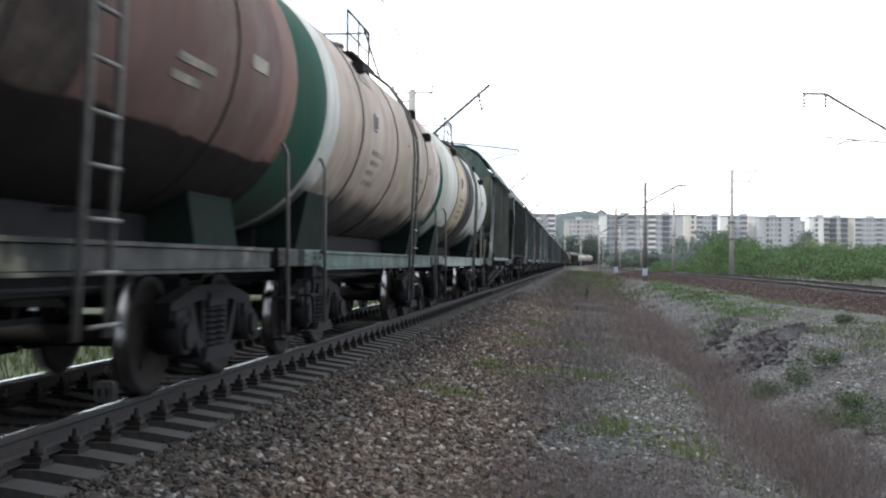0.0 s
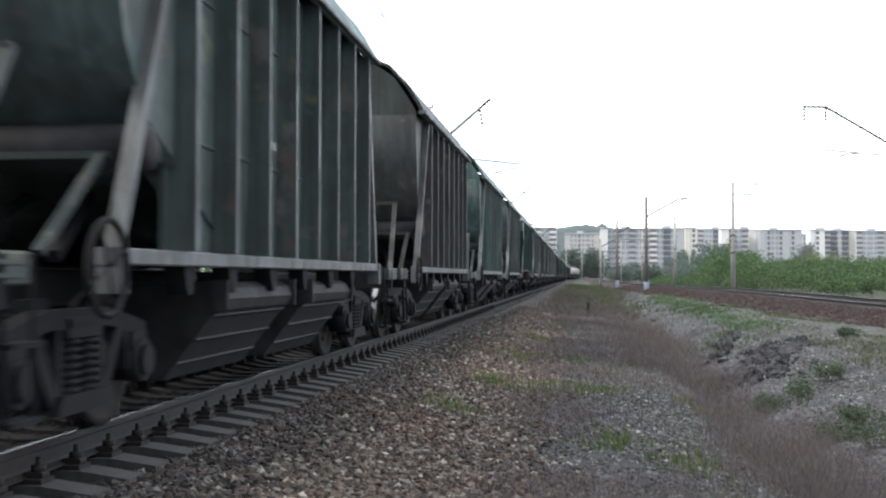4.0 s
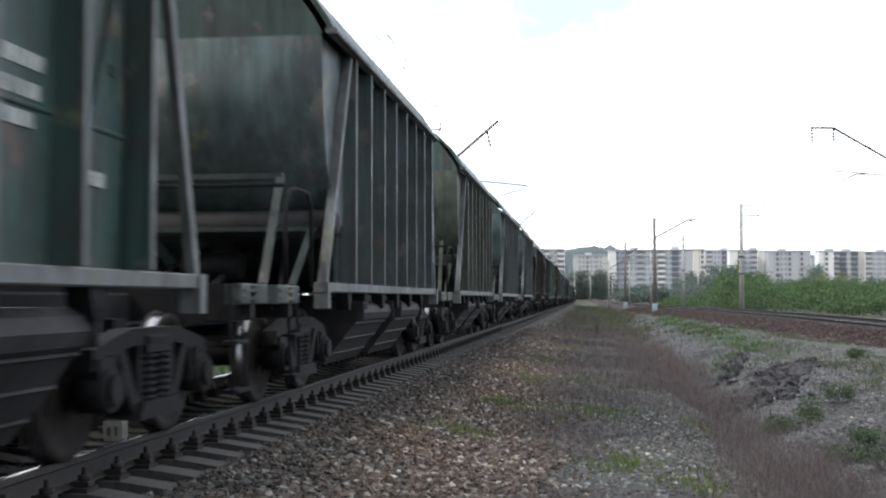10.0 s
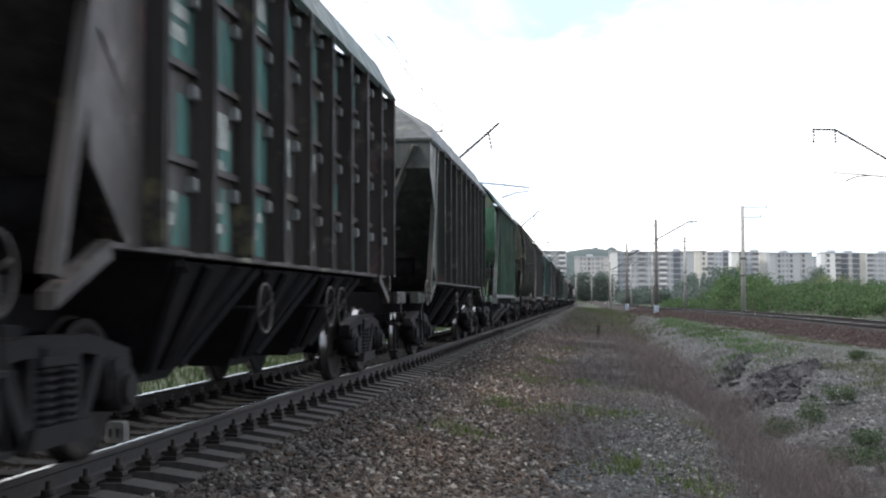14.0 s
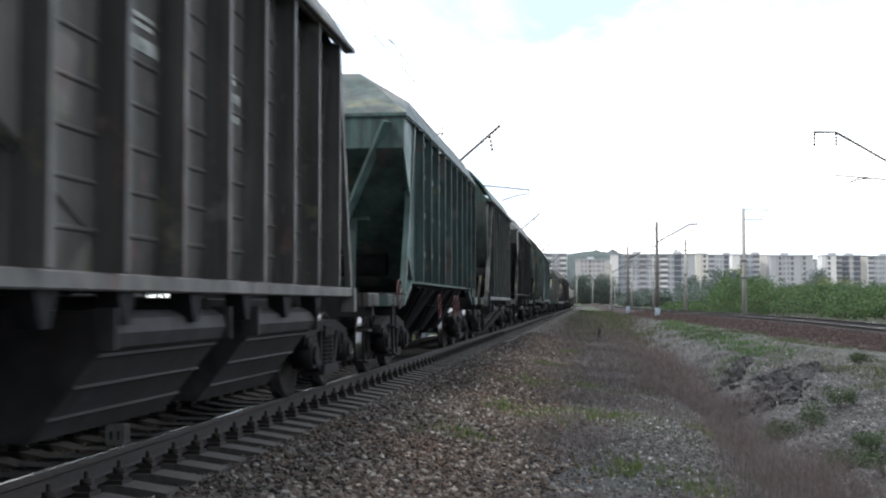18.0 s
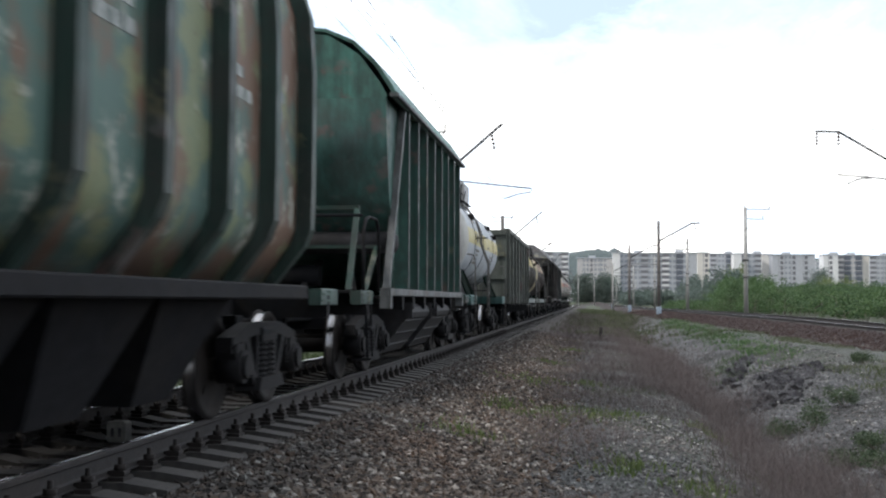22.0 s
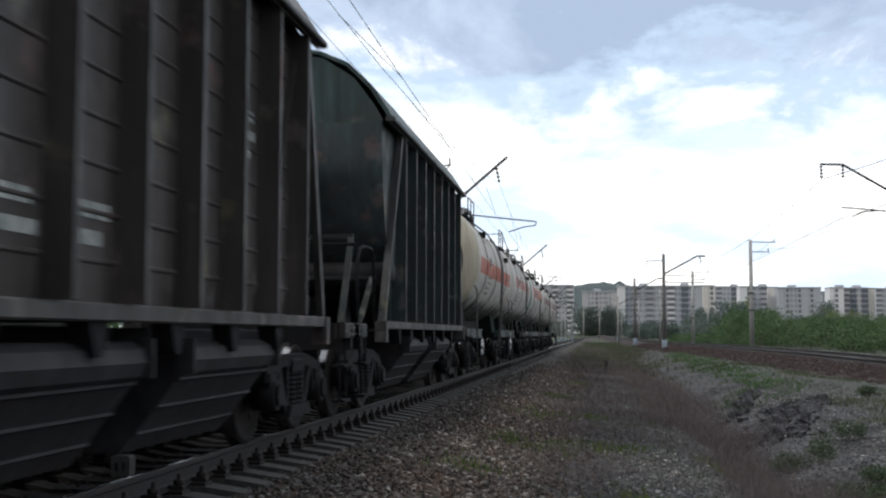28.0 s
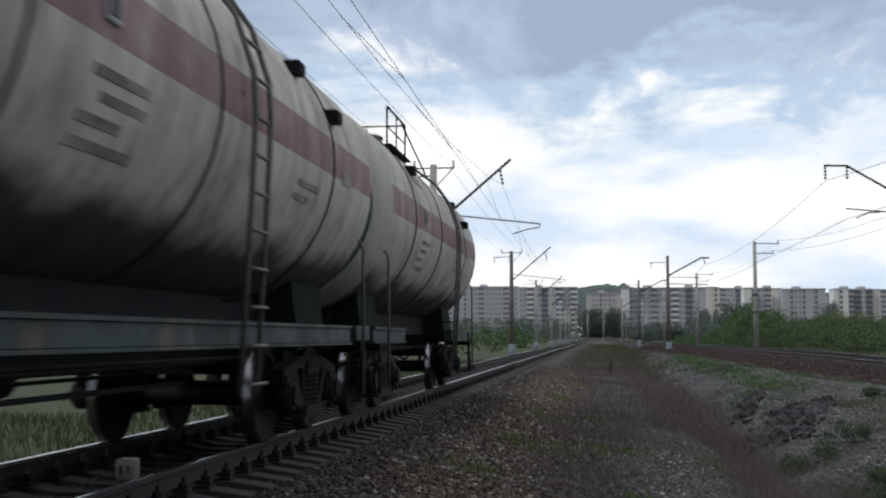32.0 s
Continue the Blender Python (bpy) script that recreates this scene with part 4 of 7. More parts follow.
def bin_hopper(label, wheels=True):
    """Large mineral hopper: a deep grid of ribs on the sides over four slanting bins with handwheels."""
    w = thing("bin_hopper_wagon", label, "hopper wagon", "wagons of the freight train")
    half, front, rear, sl = 7.0, -4.2, 5.0, 5.1
    running_gear(w, half, 4.85)
    up = [(-1.5, 3.98), (-1.2, 4.52), (-0.35, 5.03), (0.35, 5.03), (1.2, 4.52), (1.5, 3.98)]
    crest, nose = -3.9, -5.9                    # the roof hips down to a nose over the raking end
    g = Geo().prism(up + [(x * 0.97, z - 0.05) for x, z in up[::-1]], crest, rear + 0.1)
    hip = [(x, crest, z) for x, z in up] + [(-0.9, -4.8, 4.55), (0.9, -4.8, 4.55), (-1.46, nose, 3.99), (1.46, nose, 3.99)]
    g.add(hip + [(x, y, z - 0.05) for x, y, z in hip], [(8, 9, 7, 6), (6, 7, 3, 2), (0, 8, 6, 1), (1, 6, 2), (9, 5, 4, 7), (7, 4, 3),
                                                        (18, 16, 17, 19), (16, 12, 13, 17), (10, 11, 16, 18), (11, 12, 16), (19, 17, 14, 15), (17, 13, 14)])
    part("roof", g, M_ROOF, w)
    part("roof_lip", Geo().box(-1.48, 1.48, nose - 0.03, nose + 0.02, 3.95, 4.0), M_PAINT, w)
    part("gable", Geo().box(-1.44, 1.44, nose, nose + 0.03, 3.46, 3.95), M_PAINT, w)
    rib = Geo().slab([(-0.03, 1.42), (0.03, 1.42), (0.03, 3.98), (-0.03, 3.98)], 1.32, 1.50)
    rib.box(1.485, 1.50, -0.05, 0.05, 1.40, 3.98)
    rib = rib.mesh("rib", M_PAINT)
    lug = Geo().cbox(1.325, 1.40, -0.05, 0.05, -0.06, 0.05, 0.015).mesh("lug", M_PAINT)
    gird = Geo().box(1.32, 1.375, -0.49, 0.49, -0.028, 0.028).mesh("girt", M_PAINT)
    n = 9
    st = (rear - front - 0.1) / n
    for s in (-1, 1):
        part("side_wall", Geo().cbox(s * 1.30 - 0.03, s * 1.30 + 0.03, front, rear, 1.40, 3.98, 0.01), M_PAINT, w)
        for i in range(n + 1):
            part("rib", rib, None, w, at=pose(0, front + 0.05 + i * st, 0, 0, 0, 0 if s > 0 else 180))
            if i < n and s > 0:
                for z in (2.07, 2.75, 3.43):
                    part("girt", gird, None, w, at=(0, front + 0.05 + (i + 0.5) * st, z))
                for z in (1.92, 2.60, 3.28, 3.86):
                    part("lug", lug, None, w, at=(0, front + 0.05 + (i + 1) * st - 0.14, z))
        g = Geo().cbox(min(s * 1.28, s * 1.36), max(s * 1.28, s * 1.36), -sl + 0.3, sl, 1.385, 1.43, 0.008)
        part("bottom_edge", g, M_PAINT, w)
        part("cheek", Geo().slab([(-4.83, 3.97), (nose + 0.005, 3.97), (nose + 0.005, 3.46), (-5.2, 2.77)], s * 1.41 - 0.02, s * 1.41 + 0.02), M_PAINT, w)
        part("corner_sheet", Geo().slab([(front + 0.02, 3.97), (-4.9, 3.97), (-5.15, 2.85), (-5.0, 1.9), (-4.45, 1.42), (front + 0.02, 1.42)], s * 1.34 - 0.015, s * 1.34 + 0.015), M_PAINT, w)
        for a, b in ((-5.5, -4.86), (sl, rear)):
            g = Geo().bar((s * 1.36, a, 1.2), (s * 1.42, b, 3.95), 0.09, 0.13 if a < 0 else 0.08, (0, 1, 0))
            g.slab([(a, 1.12), (a + (0.75 if a < 0 else -0.75), 1.44), (a + (0.75 if a < 0 else -0.75), 1.32), (a, 1.02)], s * 1.34 - 0.05, s * 1.34 + 0.05)
            part("end_post", g, M_PAINT, w)
        for k in range(3):
            y0 = -3.45 + k * 2.3
            b = Geo()
            top = [(s * 0.25, y0, 1.36), (s * 1.28, y0, 1.36), (s * 1.28, y0 + 2.25, 1.36), (s * 0.25, y0 + 2.25, 1.36)]
            bot = [(s * 0.30, y0 + 0.80, 0.42), (s * 0.72, y0 + 0.80, 0.42), (s * 0.72, y0 + 1.45, 0.42), (s * 0.30, y0 + 1.45, 0.42)]
            b.add(top + bot, [(0, 1, 2, 3), (7, 6, 5, 4), (0, 4, 5, 1), (1, 5, 6, 2), (2, 6, 7, 3), (3, 7, 4, 0)])
            part("bin", b, M_GRIME, w)
            for dy, ly in ((0.1, 0.75), (0.75, 1.1), (1.5, 1.25), (2.1, 1.5)):
                part("bin_brace", Geo().bar((s * 1.30, y0 + dy, 1.34), (s * 0.80, y0 + ly, 0.52), 0.06), M_GRIME, w)
    for s, yt, yl, knee in ((-1, -nose, 3.2, 3.46), (1, rear, 3.4, 3.40)):
        gable, slope = end_wall_geo(s, yt, 3.95, knee, yl, 1.3, 1.46 if s < 0 else 1.42, 0.94)
        if s > 0:
            part("gable", gable, M_PAINT, w)
        part("end_wall", slope, M_PAINT, w)
        for x in (-1, 1):
            part("end_brace", Geo().bar((x * 1.18, s * (yt + 0.09), 3.86), (x * 0.42, s * (yt - 0.44), 2.36), 0.15, 0.06), M_PAINT, w)
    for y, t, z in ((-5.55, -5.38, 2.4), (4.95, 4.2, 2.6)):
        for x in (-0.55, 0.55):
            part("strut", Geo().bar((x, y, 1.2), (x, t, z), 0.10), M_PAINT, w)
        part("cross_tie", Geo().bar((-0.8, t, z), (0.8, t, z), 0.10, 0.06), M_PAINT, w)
    part("air_reservoir", Geo().cyl((-1.0, -4.3, 1.7), (0.9, -4.3, 1.7), 0.19, 14), M_GRIME, w)
    if wheels:
        for y, z in ((-6.25, 1.2), (-1.54, 1.0), (1.05, 1.0), (1.65, 1.0)):
            g = Geo().ringwheel((1.43, y, z), "x", 0.215, 0.013, 24, 2)
            part("spindle", Geo().cyl((1.0, y, z), (1.44, y, z), 0.025, 6), M_GRIME, part("handwheel", g, M_WHEELPAINT, w))
    for y in (-6.1, 6.1):
        part("step", STEP, None, w, at=(1.3, y, 0))
    return w


def round_hopper(label):
    """Hopper with bellied sides and heavy ribs that bend in to the sill."""
    w = thing("round_hopper_wagon", label, "hopper wagon", "wagons of the freight train")
    half, front, rear = 6.9, -4.5, 4.9
    running_gear(w, half, 4.75)
    sec = [(1.05, 1.22), (1.33, 1.60), (1.39, 1.76), (1.40, 2.2), (1.40, 3.3), (1.37, 3.85), (1.22, 4.30), (0.95, 4.60), (0.5, 4.78), (0, 4.84)]
    full = sec + [(-x, z) for x, z in sec[-2::-1]]
    inner = [(x * 0.965, z * 0.985 + 0.03) for x, z in full]
    part("shell", Geo().prism(full + inner[::-1], front, rear, True), M_PATCH, w)
    out = [(x * 1.085 + (0.03 if x > 0 else -0.03 if x < 0 else 0), z + (0.06 if z > 4 else 0)) for x, z in full]
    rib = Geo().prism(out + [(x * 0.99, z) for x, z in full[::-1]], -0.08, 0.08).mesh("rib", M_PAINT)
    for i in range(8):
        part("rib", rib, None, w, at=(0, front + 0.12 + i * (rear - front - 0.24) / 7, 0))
    for s in (-1, 1):
        part("side_sill", Geo().cbox(min(s * 1.0, s * 1.42), max(s * 1.0, s * 1.42), -5.1, 5.1, 1.08, 1.22, 0.015), M_GRIME, w)
        for k in range(4):
            y0 = -3.35 + k * 1.72
            b = Geo()
            top = [(s * 0.25, y0, 1.1), (s * 1.15, y0, 1.1), (s * 1.15, y0 + 1.6, 1.1), (s * 0.25, y0 + 1.6, 1.1)]
            bot = [(s * 0.30, y0 + 0.4, 0.25), (s * 0.75, y0 + 0.4, 0.25), (s * 0.75, y0 + 1.2, 0.25), (s * 0.30, y0 + 1.2, 0.25)]
            b.add(top + bot, [(0, 1, 2, 3), (7, 6, 5, 4), (0, 4, 5, 1), (1, 5, 6, 2), (2, 6, 7, 3), (3, 7, 4, 0)])
            part("bin", b, M_GRIME, w)
    for s, yt in ((-1, -front), (1, rear)):
        g = Geo()
        y0, y1 = sorted((s * yt, s * (yt + 0.05)))
        g.prism([(1.37, 2.33)] + [(x * 0.98, z) for x, z in full if z > 2.3] + [(-1.37, 2.33)], y0, y1)
        a, b = s * (yt + 0.03), s * (yt - 1.6)
        vs = [(-1.36, a, 2.35), (1.36, a, 2.35), (1.0, b, 1.2), (-1.0, b, 1.2)]
        vs += [(x, y - s * 0.04, z) for x, y, z in vs]
        g.add(vs, [(0, 1, 2, 3), (7, 6, 5, 4), (0, 4, 5, 1), (1, 5, 6, 2), (2, 6, 7, 3), (3, 7, 4, 0)])
        part("end_wall", g, M_PAINT, w)
        for x in (-0.6, 0.6):
            part("strut", Geo().bar((x, s * 5.6, 1.2), (x, s * (yt + 0.0), 2.9), 0.11), M_PAINT, w)
        part("shelf", Geo().box(-1.3, 1.3, min(s * yt, s * (yt + 0.5)), max(s * yt, s * (yt + 0.5)), 2.86, 2.92), M_PAINT, w)
    g = Geo()
    g.tube([(1.28, -6.2, 1.2), (1.28, -6.2, 2.25), (1.28, -6.05, 2.42), (1.28, -5.1, 2.42), (1.28, -4.85, 2.1), (1.28, -4.85, 1.2)], 0.026, 6)
    g.tube([(1.28, -6.2, 1.8), (1.28, -4.85, 1.8)], 0.02, 6)
    g.tube([(1.28, -6.2, 2.42), (-1.28, -6.2, 2.42)], 0.02, 6)
    part("handrail", g, M_GRIME, w, "bent tube handrail")
    g = Geo()
    for y in (-5.6, -5.0):
        g.bar((1.36, y, 1.15), (1.38, y + 0.25, 0.35), 0.05, 0.03)
    for z in (0.36, 0.62, 0.88):
        g.box(1.28, 1.46, -5.5 + (1.15 - z) * 0.3, -4.9 + (1.15 - z) * 0.3, z - 0.02, z + 0.02)
    part("ladder", g, M_GRIME, w)
    return w


def gondola(label):
    """High-sided open wagon with seven panels a side and bottom-door gear."""
    w = thing("gondola_wagon", label, "gondola wagon", "wagons of the freight train")
    half, hl = 6.95, 6.45
    running_gear(w, half, 4.33)
    post = Geo().slab([(-0.09, 0.98), (0.09, 0.98), (0.09, 3.5), (-0.09, 3.5)], 1.36, 1.50)
    post = post.mesh("post", M_PAINT)
    n = 7
    st = (2 * hl - 0.2) / n
    for s in (-1, 1):
        p = Geo().cbox(min(s * 1.32, s * 1.38), max(s * 1.32, s * 1.38), -hl, hl, 1.30, 3.5, 0.01)
        part("side_wall", p, M_GONDOLA, w, "grey side patched with pale blue, sooty at the bottom doors")
        part("top_chord", Geo().cbox(min(s * 1.30, s * 1.50), max(s * 1.30, s * 1.50), -hl, hl, 3.46, 3.60, 0.02), M_PAINT, w)
        part("side_sill", Geo().cbox(min(s * 1.28, s * 1.42), max(s * 1.28, s * 1.42), -hl, hl, 1.18, 1.32, 0.01), M_GRIME, w, "sooty side sill")
        for i in range(n):
            y = -hl + 0.1 + (i + 0.5) * st
            door = Geo().slab([(y - st / 2 + 0.06, 1.15), (y + st / 2 - 0.06, 1.15), (y + st / 2 - 0.06, 1.09), (y - st / 2 + 0.06, 1.09)], min(s * 0.2, s * 1.30), max(s * 0.2, s * 1.30))
            for q in (-0.55, 0.55):
                door.box(min(s * 0.3, s * 1.26), max(s * 0.3, s * 1.26), y + q - 0.05, y + q + 0.05, 0.93, 1.1)
            part("bottom_door", door, M_GRIME, w)
        part("door_shaft", Geo().tube([(s * 1.12, -hl + 0.3, 0.84), (s * 1.12, hl - 0.3, 0.84)], 0.06, 8), M_GRIME, w)
        for i in range(n + 1):
            part("post", post, None, w, at=pose(0, -hl + 0.1 + i * st, 0, 0, 0, 0 if s > 0 else 180))
            if i < n and s > 0:
                g = Geo()
                y = -hl + 0.1 + (i + 0.5) * st
                for z in (1.9, 2.45, 3.0):
                    g.box(1.375, 1.405, y - st / 2 + 0.12, y + st / 2 - 0.12, z - 0.02, z + 0.02)
                part("pressing", g, M_GONDOLA, w)
                for q in (-0.5, 0.1, 0.5):
                    g = Geo()
                    g.box(1.36, 1.44, y + q - 0.09, y + q + 0.09, 0.92, 1.26)
                    g.cyl((1.40, y + q - 0.12, 1.0), (1.40, y + q + 0.12, 1.0), 0.05, 8)
                    g.bar((1.40, y + q, 1.0), (1.30, y + q + 0.12, 0.66), 0.05)
                    part("door_latch", g, M_GRIME, w)
    for s in (-1, 1):
        g = Geo().cbox(-1.38, 1.38, s * hl - 0.05, s * hl + 0.05, 1.2, 3.55, 0.01)
        for z in (1.9, 2.7, 3.45):
            part("end_beam", Geo().box(-1.38, 1.38, s * (hl + 0.09) - 0.05, s * (hl + 0.09) + 0.05, z - 0.07, z + 0.07), M_PAINT, w)
        for x in (-0.5, 0.5):
            part("end_post", Geo().box(x - 0.07, x + 0.07, s * (hl + 0.08) - 0.036, s * (hl + 0.08) + 0.036, 1.2, 3.5), M_PAINT, w)
        part("end_wall", g, M_PAINT, w)
        part("step", STEP, None, w, at=(1.3, s * 6.2, 0))
    part("floor", Geo().box(-1.34, 1.34, -hl, hl, 1.16, 1.22), M_GRIME, w)
    return w


def tank_paint(name, body, stripe=None, stripe_z=(0, 0), low=None, low_z=0, ring=None, bands=(), grime=0.5, blot=None):
    """Painted barrel: an optional stripe at one height, a dark lower part and soiled bands round it."""
    k = Mat(name, 0.42)
    k.b.inputs["Specular IOR Level"].default_value = 0.04 if low else 0.18
    o = k.xyz()
    c = k.mix(1.0, body, k.ramp(k.noise(1.4, 7, 0.65, (1, 1, 0.6)), (0.35, 0.80), (0.65, 1.04)), 'MULTIPLY')
    if stripe:
        a = k.math('MULTIPLY', k.math('GREATER_THAN', o[2], stripe_z[0]), k.math('LESS_THAN', o[2], stripe_z[1]))
        a = k.math('MULTIPLY', a, k.ramp(k.noise(2.5, 6), (0.25, 0.55), (0.5, 1.0)))
        if len(stripe_z) > 2:
            a = k.math('MULTIPLY', a, k.math('LESS_THAN', k.math('ABSOLUTE', o[1]), stripe_z[2]))
        c = k.mix(a, c, stripe)
    for y0, y1, col in bands:
        a = k.math('MULTIPLY', k.math('GREATER_THAN', o[1], y0), k.math('LESS_THAN', o[1], y1))
        c = k.mix(a, c, col)
    if blot:                       # flaking undercoat near one end
        y0, y1, z1, col = blot
        a = k.math('MULTIPLY', k.math('GREATER_THAN', o[1], y0), k.math('LESS_THAN', o[1], y1))
        a = k.math('MULTIPLY', a, k.math('LESS_THAN', o[2], z1))
        c = k.mix(k.math('MULTIPLY', a, k.ramp(k.noise(2.6, 7, 0.7), (0.50, 0.0), (0.56, 0.9))), c, col)
    run = k.ramp(k.noise(1.8, 8, 0.7, (2.5, 2.5, 0.2)), (0.45, 0.0), (0.75, grime))
    c = k.mix(run, c, (0.07, 0.058, 0.048))
    blotch = k.ramp(k.noise(0.8, 7, 0.68, (1, 1, 0.8)), (0.50, 0.0), (0.72, grime * 0.9))
    c = k.mix(blotch, c, (0.15, 0.13, 0.11))
    if low:                        # oil run down over the lower part, with an uneven edge
        wob = k.math('ADD', o[2], k.math('MULTIPLY', k.noise(0.7, 4), 0.25))
        c = k.mix(k.ramp(k.math('SUBTRACT', low_z + 0.55, wob), (0.40, 0.0), (0.43, 0.96)), c, low)
    # darker towards the underside with a noisy edge: soot plus painted belly shade
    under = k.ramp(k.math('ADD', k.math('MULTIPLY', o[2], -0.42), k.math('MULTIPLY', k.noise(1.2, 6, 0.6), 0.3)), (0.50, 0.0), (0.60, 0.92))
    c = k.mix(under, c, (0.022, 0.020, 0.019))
    k.color(c)
    k.rough(k.ramp(k.noise(2.2, 5), (0.3, 0.5), (0.8, 0.85)))
    k.bump(k.noise(1.1, 3), 0.15, 0.03)
    return k.m


def head_paint(name, rim, rings, disc=None):
    """The dished tank end: rings of paint by distance from its middle."""
    k = Mat(name, 0.45)
    o = k.xyz()
    r = k.math('SQRT', k.math('ADD', k.math('MULTIPLY', o[0], o[0]), k.math('MULTIPLY', o[2], o[2])))
    c = k.mix(0.0, rim, rim)
    for r0, col in rings:
        c = k.mix(k.math('LESS_THAN', r, r0), c, col)
    run = k.ramp(k.noise(1.8, 8, 0.7, (2.5, 2.5, 0.25)), (0.45, 0.0), (0.75, 0.6))
    c = k.mix(run, c, (0.09, 0.08, 0.07))
    # lower half darkened: grime and the underside's shade, both in the paint
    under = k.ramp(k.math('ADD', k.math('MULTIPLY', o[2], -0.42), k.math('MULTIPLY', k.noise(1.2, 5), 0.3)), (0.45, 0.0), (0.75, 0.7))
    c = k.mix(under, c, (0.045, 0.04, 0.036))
    k.color(c)
    return k.m


def tank(label, m_barrel, m_head, m_top=None, ladder_y=0.6, dome='rails', R=1.5, zc=2.87, hl=5.28, sill=(-5.16, 4.75), walkway=False, letter=M_LETTER, low=0.80, hatch_y=None, box_y=0.8, short_ladder=False):
    """Tank wagon: barrel with strap bands, dished ends, saddles, sill channels, ladder, platform and fittings."""
    w = thing("tank_wagon", label, "tank wagon", "wagons of the freight train")
    half = 6.05
    running_gear(w, half, 3.95)
    n = 40
    at = (0, 0, zc)
    g = Geo().lathe([(-hl, R), (-hl * 0.5, R), (0, R), (hl * 0.5, R), (hl, R)], "y", (0, 0, 0), n)
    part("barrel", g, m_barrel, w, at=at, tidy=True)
    for s in (-1, 1):
        prof = [(s * hl, R)] + [(s * (hl + 0.36 * math.sin(a)), R * math.cos(a)) for a in (0.25, 0.5, 0.8, 1.1, 1.35)] + [(s * (hl + 0.36), 0.001)]
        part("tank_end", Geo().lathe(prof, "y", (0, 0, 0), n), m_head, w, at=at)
        sd = Geo()
        lap = math.acos(low)             # the saddle plate laps the lower barrel
        cut = [(math.sin(lap * k / 5) * R * 0.99, zc - math.cos(lap * k / 5) * R * 0.99) for k in range(5, -6, -1)]
        edge = math.sin(lap) * R
        q = [(-1.0, 1.12), (1.0, 1.12), (edge + 0.03, zc - R * low - 0.04), (edge + 0.03, zc - R * low)] + cut + [(-edge - 0.03, zc - R * low), (-edge - 0.03, zc - R * low - 0.04)]
        ys = s * (hl - (0.95 if R > 1.2 else 1.0))
        sd.prism(q, ys - 0.62, ys + 0.62)
        if R > 1.2:
            part("saddle", sd, M_SADDLE, w)
        else:                       # slanted brackets in place of a full saddle
            for x in (-1, 1):
                for dy in (-0.5, 0.5):
                    part("bracket", Geo().bar((x * 1.15, ys + dy, 1.2), (x * 0.85, ys + dy * 0.6, zc - R * 0.62), 0.16, 0.05), M_SADDLE, w)
    for y in (-hl * 0.62, hl * 0.12 - 1.0, hl * 0.62):
        g = Geo().lathe([(y - 0.022, R + 0.002), (y - 0.018, R + 0.012), (y + 0.018, R + 0.012), (y + 0.022, R + 0.002)], "y", (0, 0, zc), n)
        part("strap", g, M_GRIME, w)
    if R > 1.2:
        low_z = 1.08
    else:
        low_z = 0.9
    # added box that closes the gap under the barrel and keeps it dark
    part("cradle", Geo().cbox(-0.55, 0.55, -hl + 0.2, hl - 0.2, low_z, zc - R + 0.12, 0.03), M_GRIME, w)
    if sill:
        for s in (-1, 1):
            for y0, y1 in (sill if isinstance(sill[0], tuple) else (sill,)):
                g = Geo().cbox(min(s * 1.22, s * 1.37), max(s * 1.22, s * 1.37), y0, y1, 1.00, 1.17, 0.012)
                g.box(min(s * 1.20, s * 1.40), max(s * 1.20, s * 1.40), y0, y1, 1.165, 1.195)
                g.box(min(s * 1.20, s * 1.40), max(s * 1.20, s * 1.40), y0, y1, 0.98, 1.005)
                part("side_sill", g, M_PAINT, w)
    else:
        for s in (-1, 1):
            g = Geo().cbox(-1.38, 1.38, min(s * 4.35, s * 5.75), max(s * 4.35, s * 5.75), 0.98, 1.22, 0.02)
            g.box(1.375, 1.395, min(s * 4.6, s * 5.2), max(s * 4.6, s * 5.2), 1.03, 1.08).box(1.375, 1.395, min(s * 4.6, s * 5.2), max(s * 4.6, s * 5.2), 1.12, 1.17)
            part("end_frame", g, M_PAINT, w, "teal-painted end frame")
        g = Geo().cbox(-0.65, 0.65, box_y - 0.7, box_y + 0.7, zc + R - 0.1, zc + R + 0.62, 0.03)
        part("valve_box", g, M_PALEBOX, w, "grey sheet-metal valve box")
    if walkway:
        part("walkway", Geo().cbox(-0.62, 0.62, -hl + 0.1, hl - 0.1, zc + R - 0.12, zc + R + 0.07, 0.03), M_GRIME, w)
    # ladder down the near side
    g = Geo()
    ly = ladder_y
    arc = [(math.sin(a) * (R + 0.10), zc + math.cos(a) * (R + 0.10)) for a in (0.25, 0.5, 0.8, 1.1, 1.4, 1.6)] + [(max(1.5, R + 0.08), zc - 0.6), (1.50, 0.62)]
    if short_ladder:                # the ladder stops below the stripe, footholds lead on
        arc = arc[-3:]
        for a in (0.75, 1.15):
            x, z = math.sin(a) * (R + 0.06), zc + math.cos(a) * (R + 0.06)
            part("foothold", Geo().cbox(x - 0.08, x + 0.10, ly - 0.16, ly + 0.16, z - 0.02, z + 0.02, 0.008), M_GRIME, w)
    for dy in (-0.21, 0.21):
        g.tube([(x, ly + dy, z) for x, z in arc], 0.024, 6)
    lad = part("ladder", g, M_LADDER, w)
    for k in range(7 if short_ladder else 10):
        z = 0.7 + k * 0.30
        x = max(1.5, R + 0.08) if z < zc else math.sqrt(max(0.05, (R + 0.10) ** 2 - (z - zc) ** 2))
        part("rung", Geo().cyl((x, ly - 0.21, z), (x, ly + 0.21, z), 0.016, 6), M_LADDER, lad)
